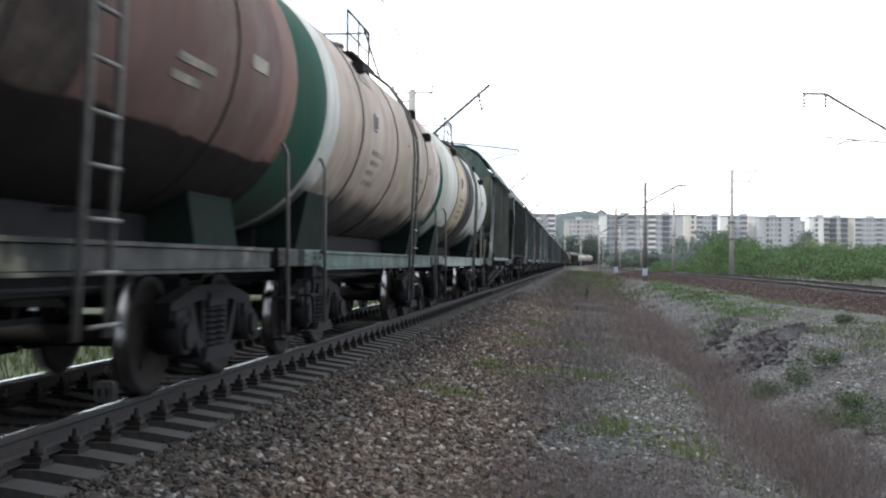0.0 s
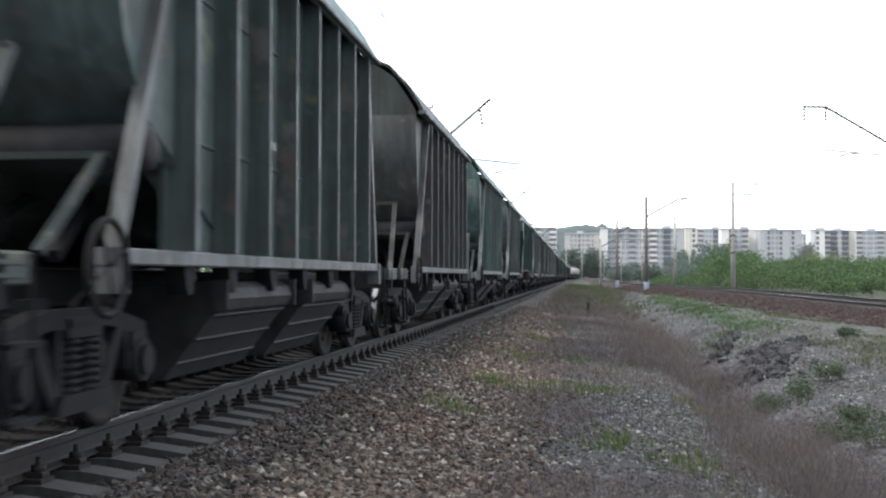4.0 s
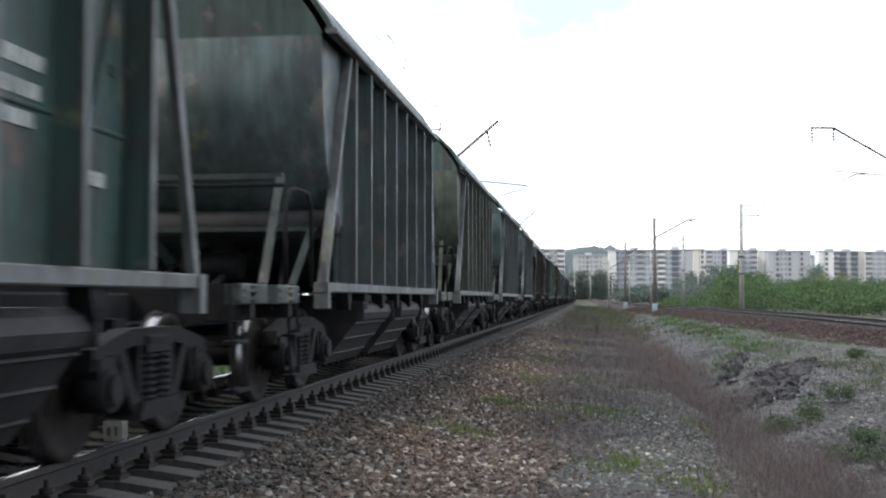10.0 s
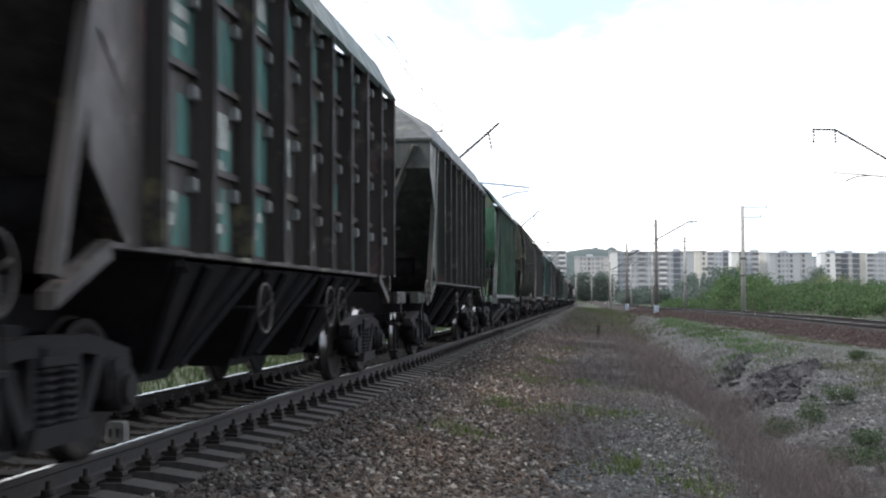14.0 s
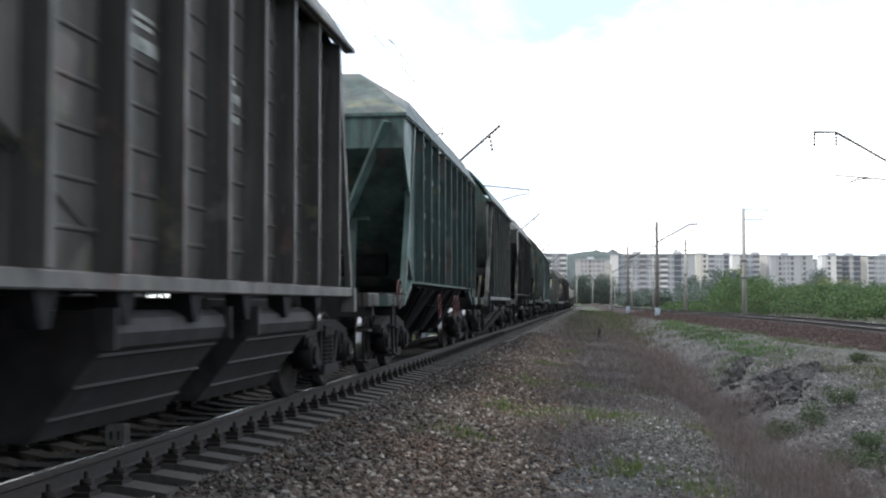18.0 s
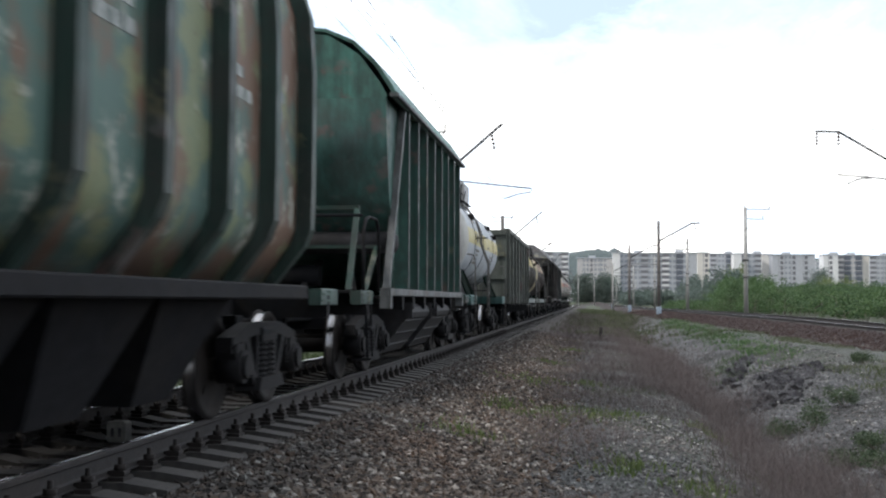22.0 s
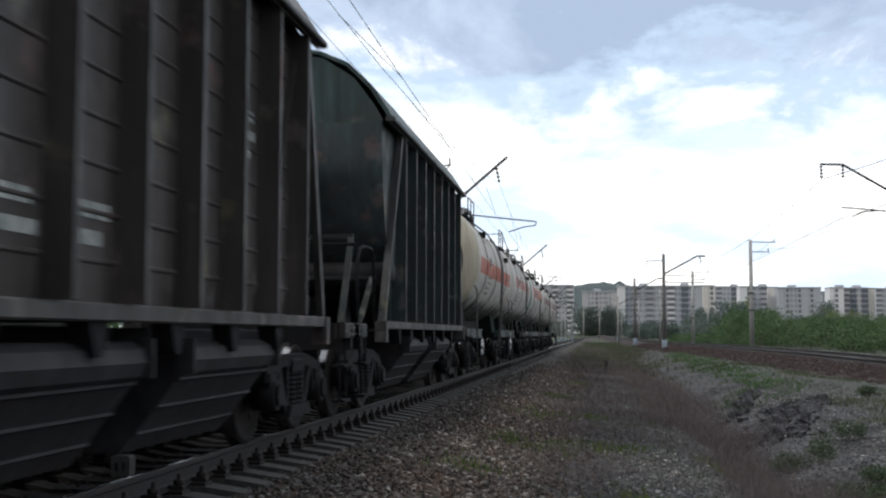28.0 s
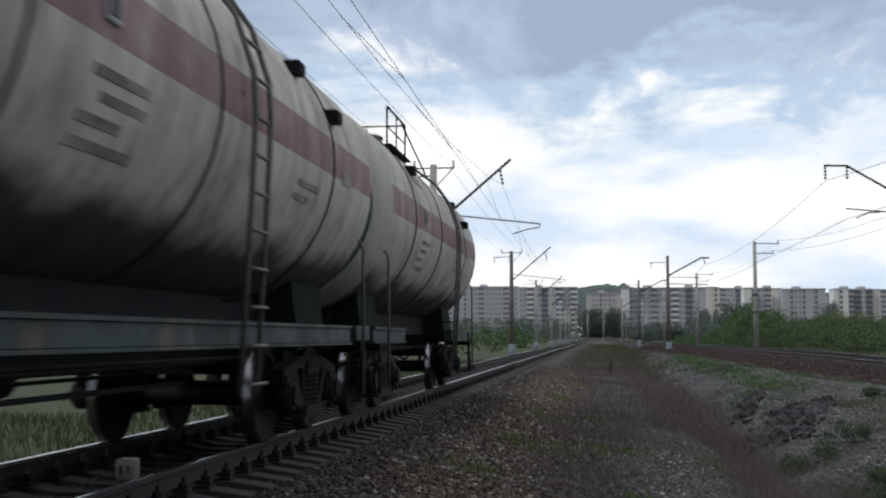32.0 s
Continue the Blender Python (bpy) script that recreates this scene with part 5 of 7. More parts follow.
    for z in (1.35, zc + 0.1):
        part("ladder_bracket", Geo().bar((R * 0.9, ly - 0.21, z), (1.5, ly - 0.21, z), 0.03), M_GRIME, lad)
    # top: hatch, platform, railing
    top = zc + R
    hy = ly - 0.6 if hatch_y is None else hatch_y
    g = Geo().cyl((0, hy, top - 0.1), (0, hy, top + 0.30), 0.36, 18)
    g.lathe([(top + 0.30, 0.38), (top + 0.34, 0.36), (top + 0.38, 0.2), (top + 0.39, 0.0)], "z", (0, hy, 0), 18)
    part("hatch", g, m_top or M_GUARD, w)
    ladder_at, ly = ly, hy
    for x0, x1 in ((0.38, 0.72), (-0.72, -0.38)):
        part("platform", Geo().cbox(x0, x1, hy - 1.0, hy + 1.0, top + 0.0, top + 0.04, 0.008), M_GRIME, w)
    rh = 0.70 if R > 1.4 else 0.5
    if dome == 'rails':
        for x in (0.62, -0.62):
            part("handrail", Geo().tube([(x, hy - 0.95, top - 0.05), (x, hy - 0.95, top + rh), (x, hy + 0.95, top + rh), (x, hy + 0.95, top - 0.05)], 0.02, 6), M_GRIME, w)
            part("knee_rail", Geo().tube([(x, hy - 0.95, top + rh * 0.5), (x, hy + 0.95, top + rh * 0.5)], 0.014, 6), M_GRIME, w)
            part("rail_post", Geo().cyl((x, hy, top - 0.05), (x, hy, top + rh), 0.016, 6), M_GRIME, w)
        part("end_rail", Geo().tube([(-0.62, hy + 0.95, top + rh), (0.62, hy + 0.95, top + rh)], 0.018, 6), M_GRIME, w)
        part("vent_valve", Geo().cyl((0.3, hy - 1.5, top - 0.1), (0.3, hy - 1.5, top + 0.2), 0.09, 8), M_GRIME, w)
        a = math.sin(0.62) * (R + 0.10)
        part("ladder_handrail", Geo().tube([(0.62, hy + 0.4, top + rh), (a, ladder_at + 0.25, zc + math.cos(0.62) * (R + 0.10))], 0.018, 6), M_GRIME, w)
    else:
        for y0, y1 in ((-5.0, -0.9), (-0.4, 3.1)):
            m = (y1 - y0)
            for x in (-0.5, 0.5):
                pts = [(x, y0, top - 0.15), (x, y0 + 0.05 * m, top + 0.15), (x, y0 + 0.14 * m, top + 0.32), (x, y0 + 0.5 * m, top + 0.38), (x, y0 + 0.72 * m, top + 0.33), (x, y0 + 0.88 * m, top + 0.12), (x, y1, top - 0.25)]
                part("guard_tube", Geo().tube(pts, 0.05, 8), M_GUARD, w, "grey bent guard tube")
        for y in (-0.5, 0.2, 0.9):
            v = Geo().cyl((0.2, hy + y, top - 0.05), (0.2, hy + y, top + 0.42), 0.06, 8)
            part("valve", v.cyl((0.2, hy + y, top + 0.25), (0.55, hy + y, top + 0.25), 0.04, 8), M_GRIME, w)
        for x in (0.72, -0.72):
            for y in (-0.6, 0.2, 1.0):
                part("rail_post", Geo().cyl((x, hy + y, top - 0.2), (x, hy + y, top + 0.55), 0.017, 5), M_GRIME, w)
            part("handrail", Geo().tube([(x, hy - 0.6, top + 0.55), (x, hy + 1.0, top + 0.55)], 0.02, 5), M_GRIME, w)
    ly = ladder_at
    for y, z in ((-2.6, zc + R * 0.55), (2.4, zc + R * 0.55), (3.4, zc + R * 0.35)):
        x = math.sqrt(R * R - (z - zc) ** 2)
        g = Geo().cbox(x - 0.05, x + 0.13, y - 0.10, y + 0.10, z - 0.07, z + 0.07, 0.02)
        part("lug", g, M_GRIME, w)
    g = Geo().cbox(R - 0.04, R + 0.02, -2.44, -2.24, zc - 0.02, zc + 0.22, 0.01)
    plate = part("data_plate", g, M_PALEBOX, w, "pale data plate with a dark centre")
    part("plate_mark", Geo().cbox(R + 0.01, R + 0.028, -2.40, -2.28, zc + 0.02, zc + 0.18, 0.004), M_DARKLET, plate)
    for y in (-5.5, 5.5):
        part("step", STEP, None, w, at=(1.3, y, 0))
        yy = y - 0.3 * (1 if y > 0 else -1)
        g = Geo().tube([(1.43, yy, 0.38), (1.42, yy, 2.12), (1.38, yy, 2.22), (1.22, yy, 2.24)], 0.02, 6)
        part("grab_rail", g, M_LADDER, w)
    # stencilled panels follow the curve in short bars
    for (y0, y1, z, h) in [(a, b, zc + c * R, h) for a, b, c, h in ((-2.9, -1.7, 0.42, 0.20), (-2.5, -1.5, -0.22, 0.06), (-2.4, -1.6, -0.31, 0.06), (-2.5, -1.9, -0.40, 0.06), (-2.5, -1.6, -0.49, 0.06), (1.9, 2.9, -0.25, 0.06), (1.9, 2.6, -0.34, 0.06), (3.6, 4.1, -0.1, 0.12))]:
        y, d = y0 + rng.uniform(-0.05, 0.1), (y1 - y0) * rng.uniform(0.75, 1.0)
        x = math.sqrt(R * R - (z - zc) ** 2)
        x2 = math.sqrt(R * R - (z + h - zc) ** 2)
        vs = [(x - 0.01, y, z), (x - 0.01, y + d, z), (x2 - 0.01, y + d, z + h), (x2 - 0.01, y, z + h)]
        vs += [(a + 0.014, b, c) for a, b, c in vs]
        g = Geo().add(vs, [(0, 1, 2, 3), (7, 6, 5, 4), (0, 4, 5, 1), (1, 5, 6, 2), (2, 6, 7, 3), (3, 7, 4, 0)])
        part("lettering", g, letter, w, "worn stencilled line", tidy=False)
    return w


def tint(w, paint, sill=None, roof=None, wheel=(0.03, 0.03, 0.03)):
    """Gives a wagon its own paint colours, scaled lighter or darker on some parts."""
    for o in w.children_recursive:
        kind = o.name.split(".")[0]
        c = paint
        if sill and kind == "deck_edge":
            c = tuple(0.5 * p for p in paint)
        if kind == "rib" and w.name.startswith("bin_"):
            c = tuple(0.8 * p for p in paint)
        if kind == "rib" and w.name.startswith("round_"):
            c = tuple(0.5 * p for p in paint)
        if kind == "rib_edge":        # chalky wear, and the brighter light on the edges put into the colour
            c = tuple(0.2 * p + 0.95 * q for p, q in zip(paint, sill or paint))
        if kind == "end_post" and w.name.startswith("bin_"):
            c = tuple(0.7 * p for p in paint)
        if kind == "lug" and sill:
            c = tuple(1.5 * p for p in sill)
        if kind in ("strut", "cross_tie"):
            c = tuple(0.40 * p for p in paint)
        if sill and kind in ("side_sill", "eave", "end_post") and not (kind == "end_post" and w.name.startswith("bin_")):
            c = sill
        if kind == "cheek" and w.name.startswith("bin_"):
            c = tuple(1.25 * p for p in paint)
        if roof and kind == "roof":
            c = roof
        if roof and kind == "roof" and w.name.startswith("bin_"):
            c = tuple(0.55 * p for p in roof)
        if roof and kind == "gable":
            c = tuple(0.3 * p + 0.7 * q for p, q in zip(paint, roof))
        if kind == "handwheel":
            c = wheel
        o.color = (*c, 1)
    return w

GREEN, TEAL, OLIVE = (0.076, 0.104, 0.104), (0.080, 0.134, 0.132), (0.084, 0.102, 0.080)
GREY, BROWN, DARK = (0.070, 0.079, 0.077), (0.060, 0.055, 0.056), (0.037, 0.049, 0.047)
PALE = (0.185, 0.205, 0.210)
PALE2 = (0.130, 0.140, 0.145)
GREENROOF = (0.090, 0.150, 0.148)

protos = {
    "A": hopper("dark green covered hopper wagon with pale sills and chutes"),
    "B": hopper("dark green covered hopper wagon with tube handrail", True, 1.0),
    "F": hopper("weathered covered hopper wagon with pressed side sheets", False, 1.08, True),
    "H": hopper("weathered covered hopper wagon with pressed sheets and handrail", True, 1.0, True),
    "G": bin_hopper("green bin hopper wagon with rib grid and red handwheels"),
    "R": round_hopper("round-sided hopper wagon with heavy bent ribs, rust-stained"),
}
# kind, middle of the wagon along the track at the clip's start, paint, sill paint, roof paint, label
LINE = [
    ("A", 44.2, OLIVE, PALE, GREENROOF, "olive green covered hopper wagon with pale sills"),
    ("G", 58.2, GREY, PALE2, DARK, "grey-green bin hopper wagon with weathered rib grid"),
    ("A", 72.45, GREEN, PALE2, GREENROOF, ""),
    ("F", 86.2, GREY, PALE2, DARK, "grey weathered covered hopper wagon with steel chutes"),
    ("A", 99.85, TEAL, PALE, GREENROOF, "teal green covered hopper wagon with pale sills"),
    ("F", 113.5, GREEN, PALE, GREENROOF, ""),
    ("G", 127.5, TEAL, PALE, GREENROOF, "teal bin hopper wagon with red handwheels"),
    ("A", 141.95, GREEN, PALE, GREENROOF, ""),
    ("A", 155.5, (0.042, 0.078, 0.072), PALE2, (0.05, 0.10, 0.085), "dull teal covered hopper wagon with pale sills"),
    ("H", 169.2, GREEN, PALE2, (0.042, 0.07, 0.062), ""),
    ("B", 182.8, OLIVE, PALE2, GREENROOF, "olive covered hopper wagon with tube handrail"),
    ("B", 196.3, GREEN, PALE, GREENROOF, ""),
    ("A", 210.0, (0.070, 0.090, 0.098), PALE, GREENROOF, "slate green covered hopper wagon with pale sills"),
    ("G", 224.1, BROWN, PALE2, GREENROOF, "brown and teal patched bin hopper wagon"),
    ("G", 239.2, GREY, GREY, PALE2, "grey-brown weathered bin hopper wagon"),
    ("B", 253.9, (0.05, 0.14, 0.085), PALE2, GREENROOF, "bright green covered hopper wagon with tube handrail"),
    ("R", 268.3, (0.055, 0.065, 0.055), None, None, "dark round-sided hopper wagon with patched paint"),
    ("H", 282.6, (0.076, 0.076, 0.074), (0.115, 0.116, 0.116), GREY, "grey weathered covered hopper wagon with tube handrail"),
    ("G", 296.85, TEAL, PALE, GREENROOF, "teal bin hopper wagon with red handwheels"),
    ("F", 311.4, (0.038, 0.052, 0.048), PALE2, (0.06, 0.115, 0.10), "dark grey-green covered hopper wagon with green roof"),
    ("G", 325.6, (0.045, 0.05, 0.055), PALE2, GREY, "dark grey bin hopper wagon with worn rib edges"),
    ("R", 340.5, (0.065, 0.115, 0.10), None, None, "green round-sided hopper wagon with rust-stained panels"),
    ("H", 355.3, (0.045, 0.105, 0.090), PALE2, (0.08, 0.20, 0.17), "sea-green covered hopper wagon with tube handrail"),
    ("G", 419.5, (0.035, 0.036, 0.036), GREY, (0.045, 0.045, 0.046), "sooty dark bin hopper wagon"),
    ("H", 432.7, (0.064, 0.058, 0.057), (0.052, 0.050, 0.050), (0.05, 0.052, 0.052), "sooty dark covered hopper wagon with tube handrail"),
    ("H", 445.7, (0.036, 0.052, 0.055), (0.060, 0.062, 0.064), (0.07, 0.11, 0.115), "blue-green covered hopper wagon with dark sides"),
]
TRAIN = []
first = set()
for kind, y, paint, sl, rf, lab in LINE:
    if kind in first:
        w = copy_thing(protos[kind], Matrix.Identity(4))
    else:
        w = protos[kind]
        first.add(kind)
    if lab:
        tagged(w, lab)
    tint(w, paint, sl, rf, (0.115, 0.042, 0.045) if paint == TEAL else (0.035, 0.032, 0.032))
    TRAIN.append((w, y))

paint_of = {y: paint for _k, y, paint, *_r in LINE}
for (w, y), (kind, *_) in zip(list(TRAIN), LINE):
    # stencilled lines between the ribs, different on every wagon
    spots = []
    if kind in "ABFH":
        for i in rng.sample(range(7), 4):
            y0 = -3.50 + 0.46 + i * 0.99
            z0 = rng.choice((1.75, 2.3, 2.9, 3.3))
            for q in range(rng.randint(1, 3)):
                spots.append((1.287, y0, z0 - q * 0.16, rng.uniform(0.3, 0.5), 0.10))
    elif kind == "G":
        for i in rng.sample(range(9), 9):
            y0 = -4.15 + 0.45 + i * 1.01
            z0 = rng.choice((1.72, 2.45, 3.1, 3.75))
            for q in range(rng.randint(1, 3)):
                spots.append((1.332, y0, z0 - q * 0.17, rng.uniform(0.3, 0.48), rng.choice((0.09, 0.12, 0.2))))
    else:
        for i in rng.sample(range(7), 4):
            for q in range(2):
                spots.append((1.401, -3.75 + i * 1.24, 2.9 - q * 0.18, rng.uniform(0.4, 0.7), 0.11))
    if kind == "G" and paint_of[y] in (TEAL, BROWN):      # double lines low in the bays
        for i in range(9):
            if rng.random() < 0.75:
                spots += [(1.332, -4.15 + 0.12 + i * 1.01, z, rng.uniform(0.45, 0.7), 0.10) for z in (1.60, 1.76)]
    if y == 127.5:                # rows of white writing in the bays towards one end
        spots = [s for s in spots if s[1] < 1.5]
        for i, zs in ((5, (1.62, 1.80, 1.98, 2.9, 3.06, 3.3)), (6, (1.55, 1.74, 1.92, 2.1, 3.1, 3.28)), (7, (1.6, 1.78, 1.96))):
            spots += [(1.332, -4.15 + 0.42 + i * 1.01, z, 0.46, 0.13) for z in zs]
    lettering(w, spots, M_WHITE)
    if y in (224.1, 325.6):       # squares of newer teal paint between the ribs
        for i in range(9):
            for z0 in (1.46, 2.12, 2.80, 3.48):
                if rng.random() < 0.5:
                    a, b = rng.uniform(0.3, 0.6), rng.uniform(0.8, 0.95)
                    g = Geo().box(1.330, 1.3315, -4.15 + 0.05 + i * 1.011 + a, -4.15 + 0.05 + i * 1.011 + b, z0, z0 + rng.uniform(0.3, 0.55))
                    part("paint_patch", g, M_PAINT, w, "patch of newer teal paint", tidy=False).color = (0.06, 0.15, 0.14, 1)
    if y == 268.3:                # two open handwheels hang under the sill
        for q in (-0.75, -0.15):
            hw = part("handwheel", Geo().ringwheel((1.46, q, 0.95), "x", 0.31, 0.013, 24, 0), M_WHEELPAINT, w, "faded red handwheel ring")
            hw.color = (0.17, 0.095, 0.09, 1)


def add_tank(y, label, body, head, frame, **kw):
    w = tank(label, body, head, **kw)
    tint(w, frame)
    TRAIN.append((w, y))
    return w


CREAM, WHITE_T, REDST = (0.50, 0.46, 0.36), (0.52, 0.51, 0.47), (0.40, 0.11, 0.07)
DKGREEN = (0.02, 0.085, 0.06)
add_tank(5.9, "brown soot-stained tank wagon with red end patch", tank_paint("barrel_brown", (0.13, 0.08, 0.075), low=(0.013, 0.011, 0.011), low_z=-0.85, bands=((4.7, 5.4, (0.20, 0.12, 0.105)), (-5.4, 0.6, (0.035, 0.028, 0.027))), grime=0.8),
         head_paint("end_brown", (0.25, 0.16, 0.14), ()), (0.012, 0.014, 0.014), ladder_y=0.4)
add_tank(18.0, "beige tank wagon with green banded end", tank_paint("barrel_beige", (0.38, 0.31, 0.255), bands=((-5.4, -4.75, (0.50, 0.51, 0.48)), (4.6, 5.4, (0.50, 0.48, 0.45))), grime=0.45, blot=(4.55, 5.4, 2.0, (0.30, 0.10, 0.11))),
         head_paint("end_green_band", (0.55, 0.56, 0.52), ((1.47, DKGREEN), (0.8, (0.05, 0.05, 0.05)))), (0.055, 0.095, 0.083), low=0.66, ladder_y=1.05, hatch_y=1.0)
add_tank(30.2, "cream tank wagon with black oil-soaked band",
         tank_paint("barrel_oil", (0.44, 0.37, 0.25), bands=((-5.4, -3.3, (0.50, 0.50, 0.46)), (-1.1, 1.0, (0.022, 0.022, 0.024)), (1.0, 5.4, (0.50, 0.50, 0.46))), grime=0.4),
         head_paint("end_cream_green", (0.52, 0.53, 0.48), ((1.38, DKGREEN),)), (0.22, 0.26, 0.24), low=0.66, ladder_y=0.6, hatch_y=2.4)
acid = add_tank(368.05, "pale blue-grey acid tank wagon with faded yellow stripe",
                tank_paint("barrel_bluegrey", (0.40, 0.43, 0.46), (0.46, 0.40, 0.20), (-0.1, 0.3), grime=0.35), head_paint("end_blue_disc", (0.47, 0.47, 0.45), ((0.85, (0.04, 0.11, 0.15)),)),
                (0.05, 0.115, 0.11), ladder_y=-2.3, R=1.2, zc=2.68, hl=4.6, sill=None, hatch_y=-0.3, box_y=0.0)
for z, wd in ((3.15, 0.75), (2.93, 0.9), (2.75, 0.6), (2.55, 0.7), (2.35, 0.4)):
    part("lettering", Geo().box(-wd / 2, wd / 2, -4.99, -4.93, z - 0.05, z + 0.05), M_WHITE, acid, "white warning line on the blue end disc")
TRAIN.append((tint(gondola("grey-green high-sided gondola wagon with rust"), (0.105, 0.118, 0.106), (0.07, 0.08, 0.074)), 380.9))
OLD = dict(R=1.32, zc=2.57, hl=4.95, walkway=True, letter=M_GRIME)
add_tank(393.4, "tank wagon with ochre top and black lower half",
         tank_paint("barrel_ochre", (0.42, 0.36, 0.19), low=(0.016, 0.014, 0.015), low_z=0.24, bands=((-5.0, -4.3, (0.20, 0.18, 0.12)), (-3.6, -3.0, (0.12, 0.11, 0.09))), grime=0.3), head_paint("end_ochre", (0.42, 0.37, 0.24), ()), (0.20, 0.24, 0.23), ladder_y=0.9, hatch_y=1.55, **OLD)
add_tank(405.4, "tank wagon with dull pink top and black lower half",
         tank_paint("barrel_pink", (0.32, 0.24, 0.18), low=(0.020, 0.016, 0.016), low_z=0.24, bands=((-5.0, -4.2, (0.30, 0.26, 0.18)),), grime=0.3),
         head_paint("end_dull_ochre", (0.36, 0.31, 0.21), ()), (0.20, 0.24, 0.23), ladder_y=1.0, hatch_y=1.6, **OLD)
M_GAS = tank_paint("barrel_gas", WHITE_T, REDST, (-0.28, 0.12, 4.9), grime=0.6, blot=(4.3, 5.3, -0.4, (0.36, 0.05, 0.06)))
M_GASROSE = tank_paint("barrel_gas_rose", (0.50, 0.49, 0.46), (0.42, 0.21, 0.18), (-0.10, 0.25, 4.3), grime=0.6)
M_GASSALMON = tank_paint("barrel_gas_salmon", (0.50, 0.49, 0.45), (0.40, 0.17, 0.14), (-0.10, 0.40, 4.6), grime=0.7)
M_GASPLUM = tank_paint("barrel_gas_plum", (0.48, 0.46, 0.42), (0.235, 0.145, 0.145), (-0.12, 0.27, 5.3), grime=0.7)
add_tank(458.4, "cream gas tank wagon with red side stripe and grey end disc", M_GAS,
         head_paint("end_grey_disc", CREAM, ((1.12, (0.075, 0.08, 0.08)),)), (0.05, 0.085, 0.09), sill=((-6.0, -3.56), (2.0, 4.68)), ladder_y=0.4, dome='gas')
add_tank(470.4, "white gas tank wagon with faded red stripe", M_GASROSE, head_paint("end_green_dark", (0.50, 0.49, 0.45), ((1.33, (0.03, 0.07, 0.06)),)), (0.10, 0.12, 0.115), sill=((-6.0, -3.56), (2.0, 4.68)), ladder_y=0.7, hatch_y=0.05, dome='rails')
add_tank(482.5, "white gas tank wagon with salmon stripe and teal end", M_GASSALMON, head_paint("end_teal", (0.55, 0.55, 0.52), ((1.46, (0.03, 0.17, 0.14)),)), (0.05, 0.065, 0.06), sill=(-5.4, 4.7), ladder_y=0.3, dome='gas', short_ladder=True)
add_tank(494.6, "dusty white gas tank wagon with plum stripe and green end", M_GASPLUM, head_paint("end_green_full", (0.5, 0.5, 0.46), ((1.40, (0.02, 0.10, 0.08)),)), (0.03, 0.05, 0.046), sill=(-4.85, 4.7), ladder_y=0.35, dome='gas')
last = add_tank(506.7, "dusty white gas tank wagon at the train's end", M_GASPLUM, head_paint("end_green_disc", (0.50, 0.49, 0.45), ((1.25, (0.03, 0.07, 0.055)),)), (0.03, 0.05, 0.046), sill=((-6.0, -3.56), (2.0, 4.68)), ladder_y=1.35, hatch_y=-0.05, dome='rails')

# ---- overhead line: masts, brackets and wires ----


def insulator(g, a, b, n=4):
    a, b = Vector(a), Vector(b)
    for k in range(n):
        p = a.lerp(b, (k + 0.5) / n)
        g.cyl(p - (b - a) * 0.06, p + (b - a) * 0.06, 0.075, 8, 0.05)
    return g.cyl(a, b, 0.02, 5)


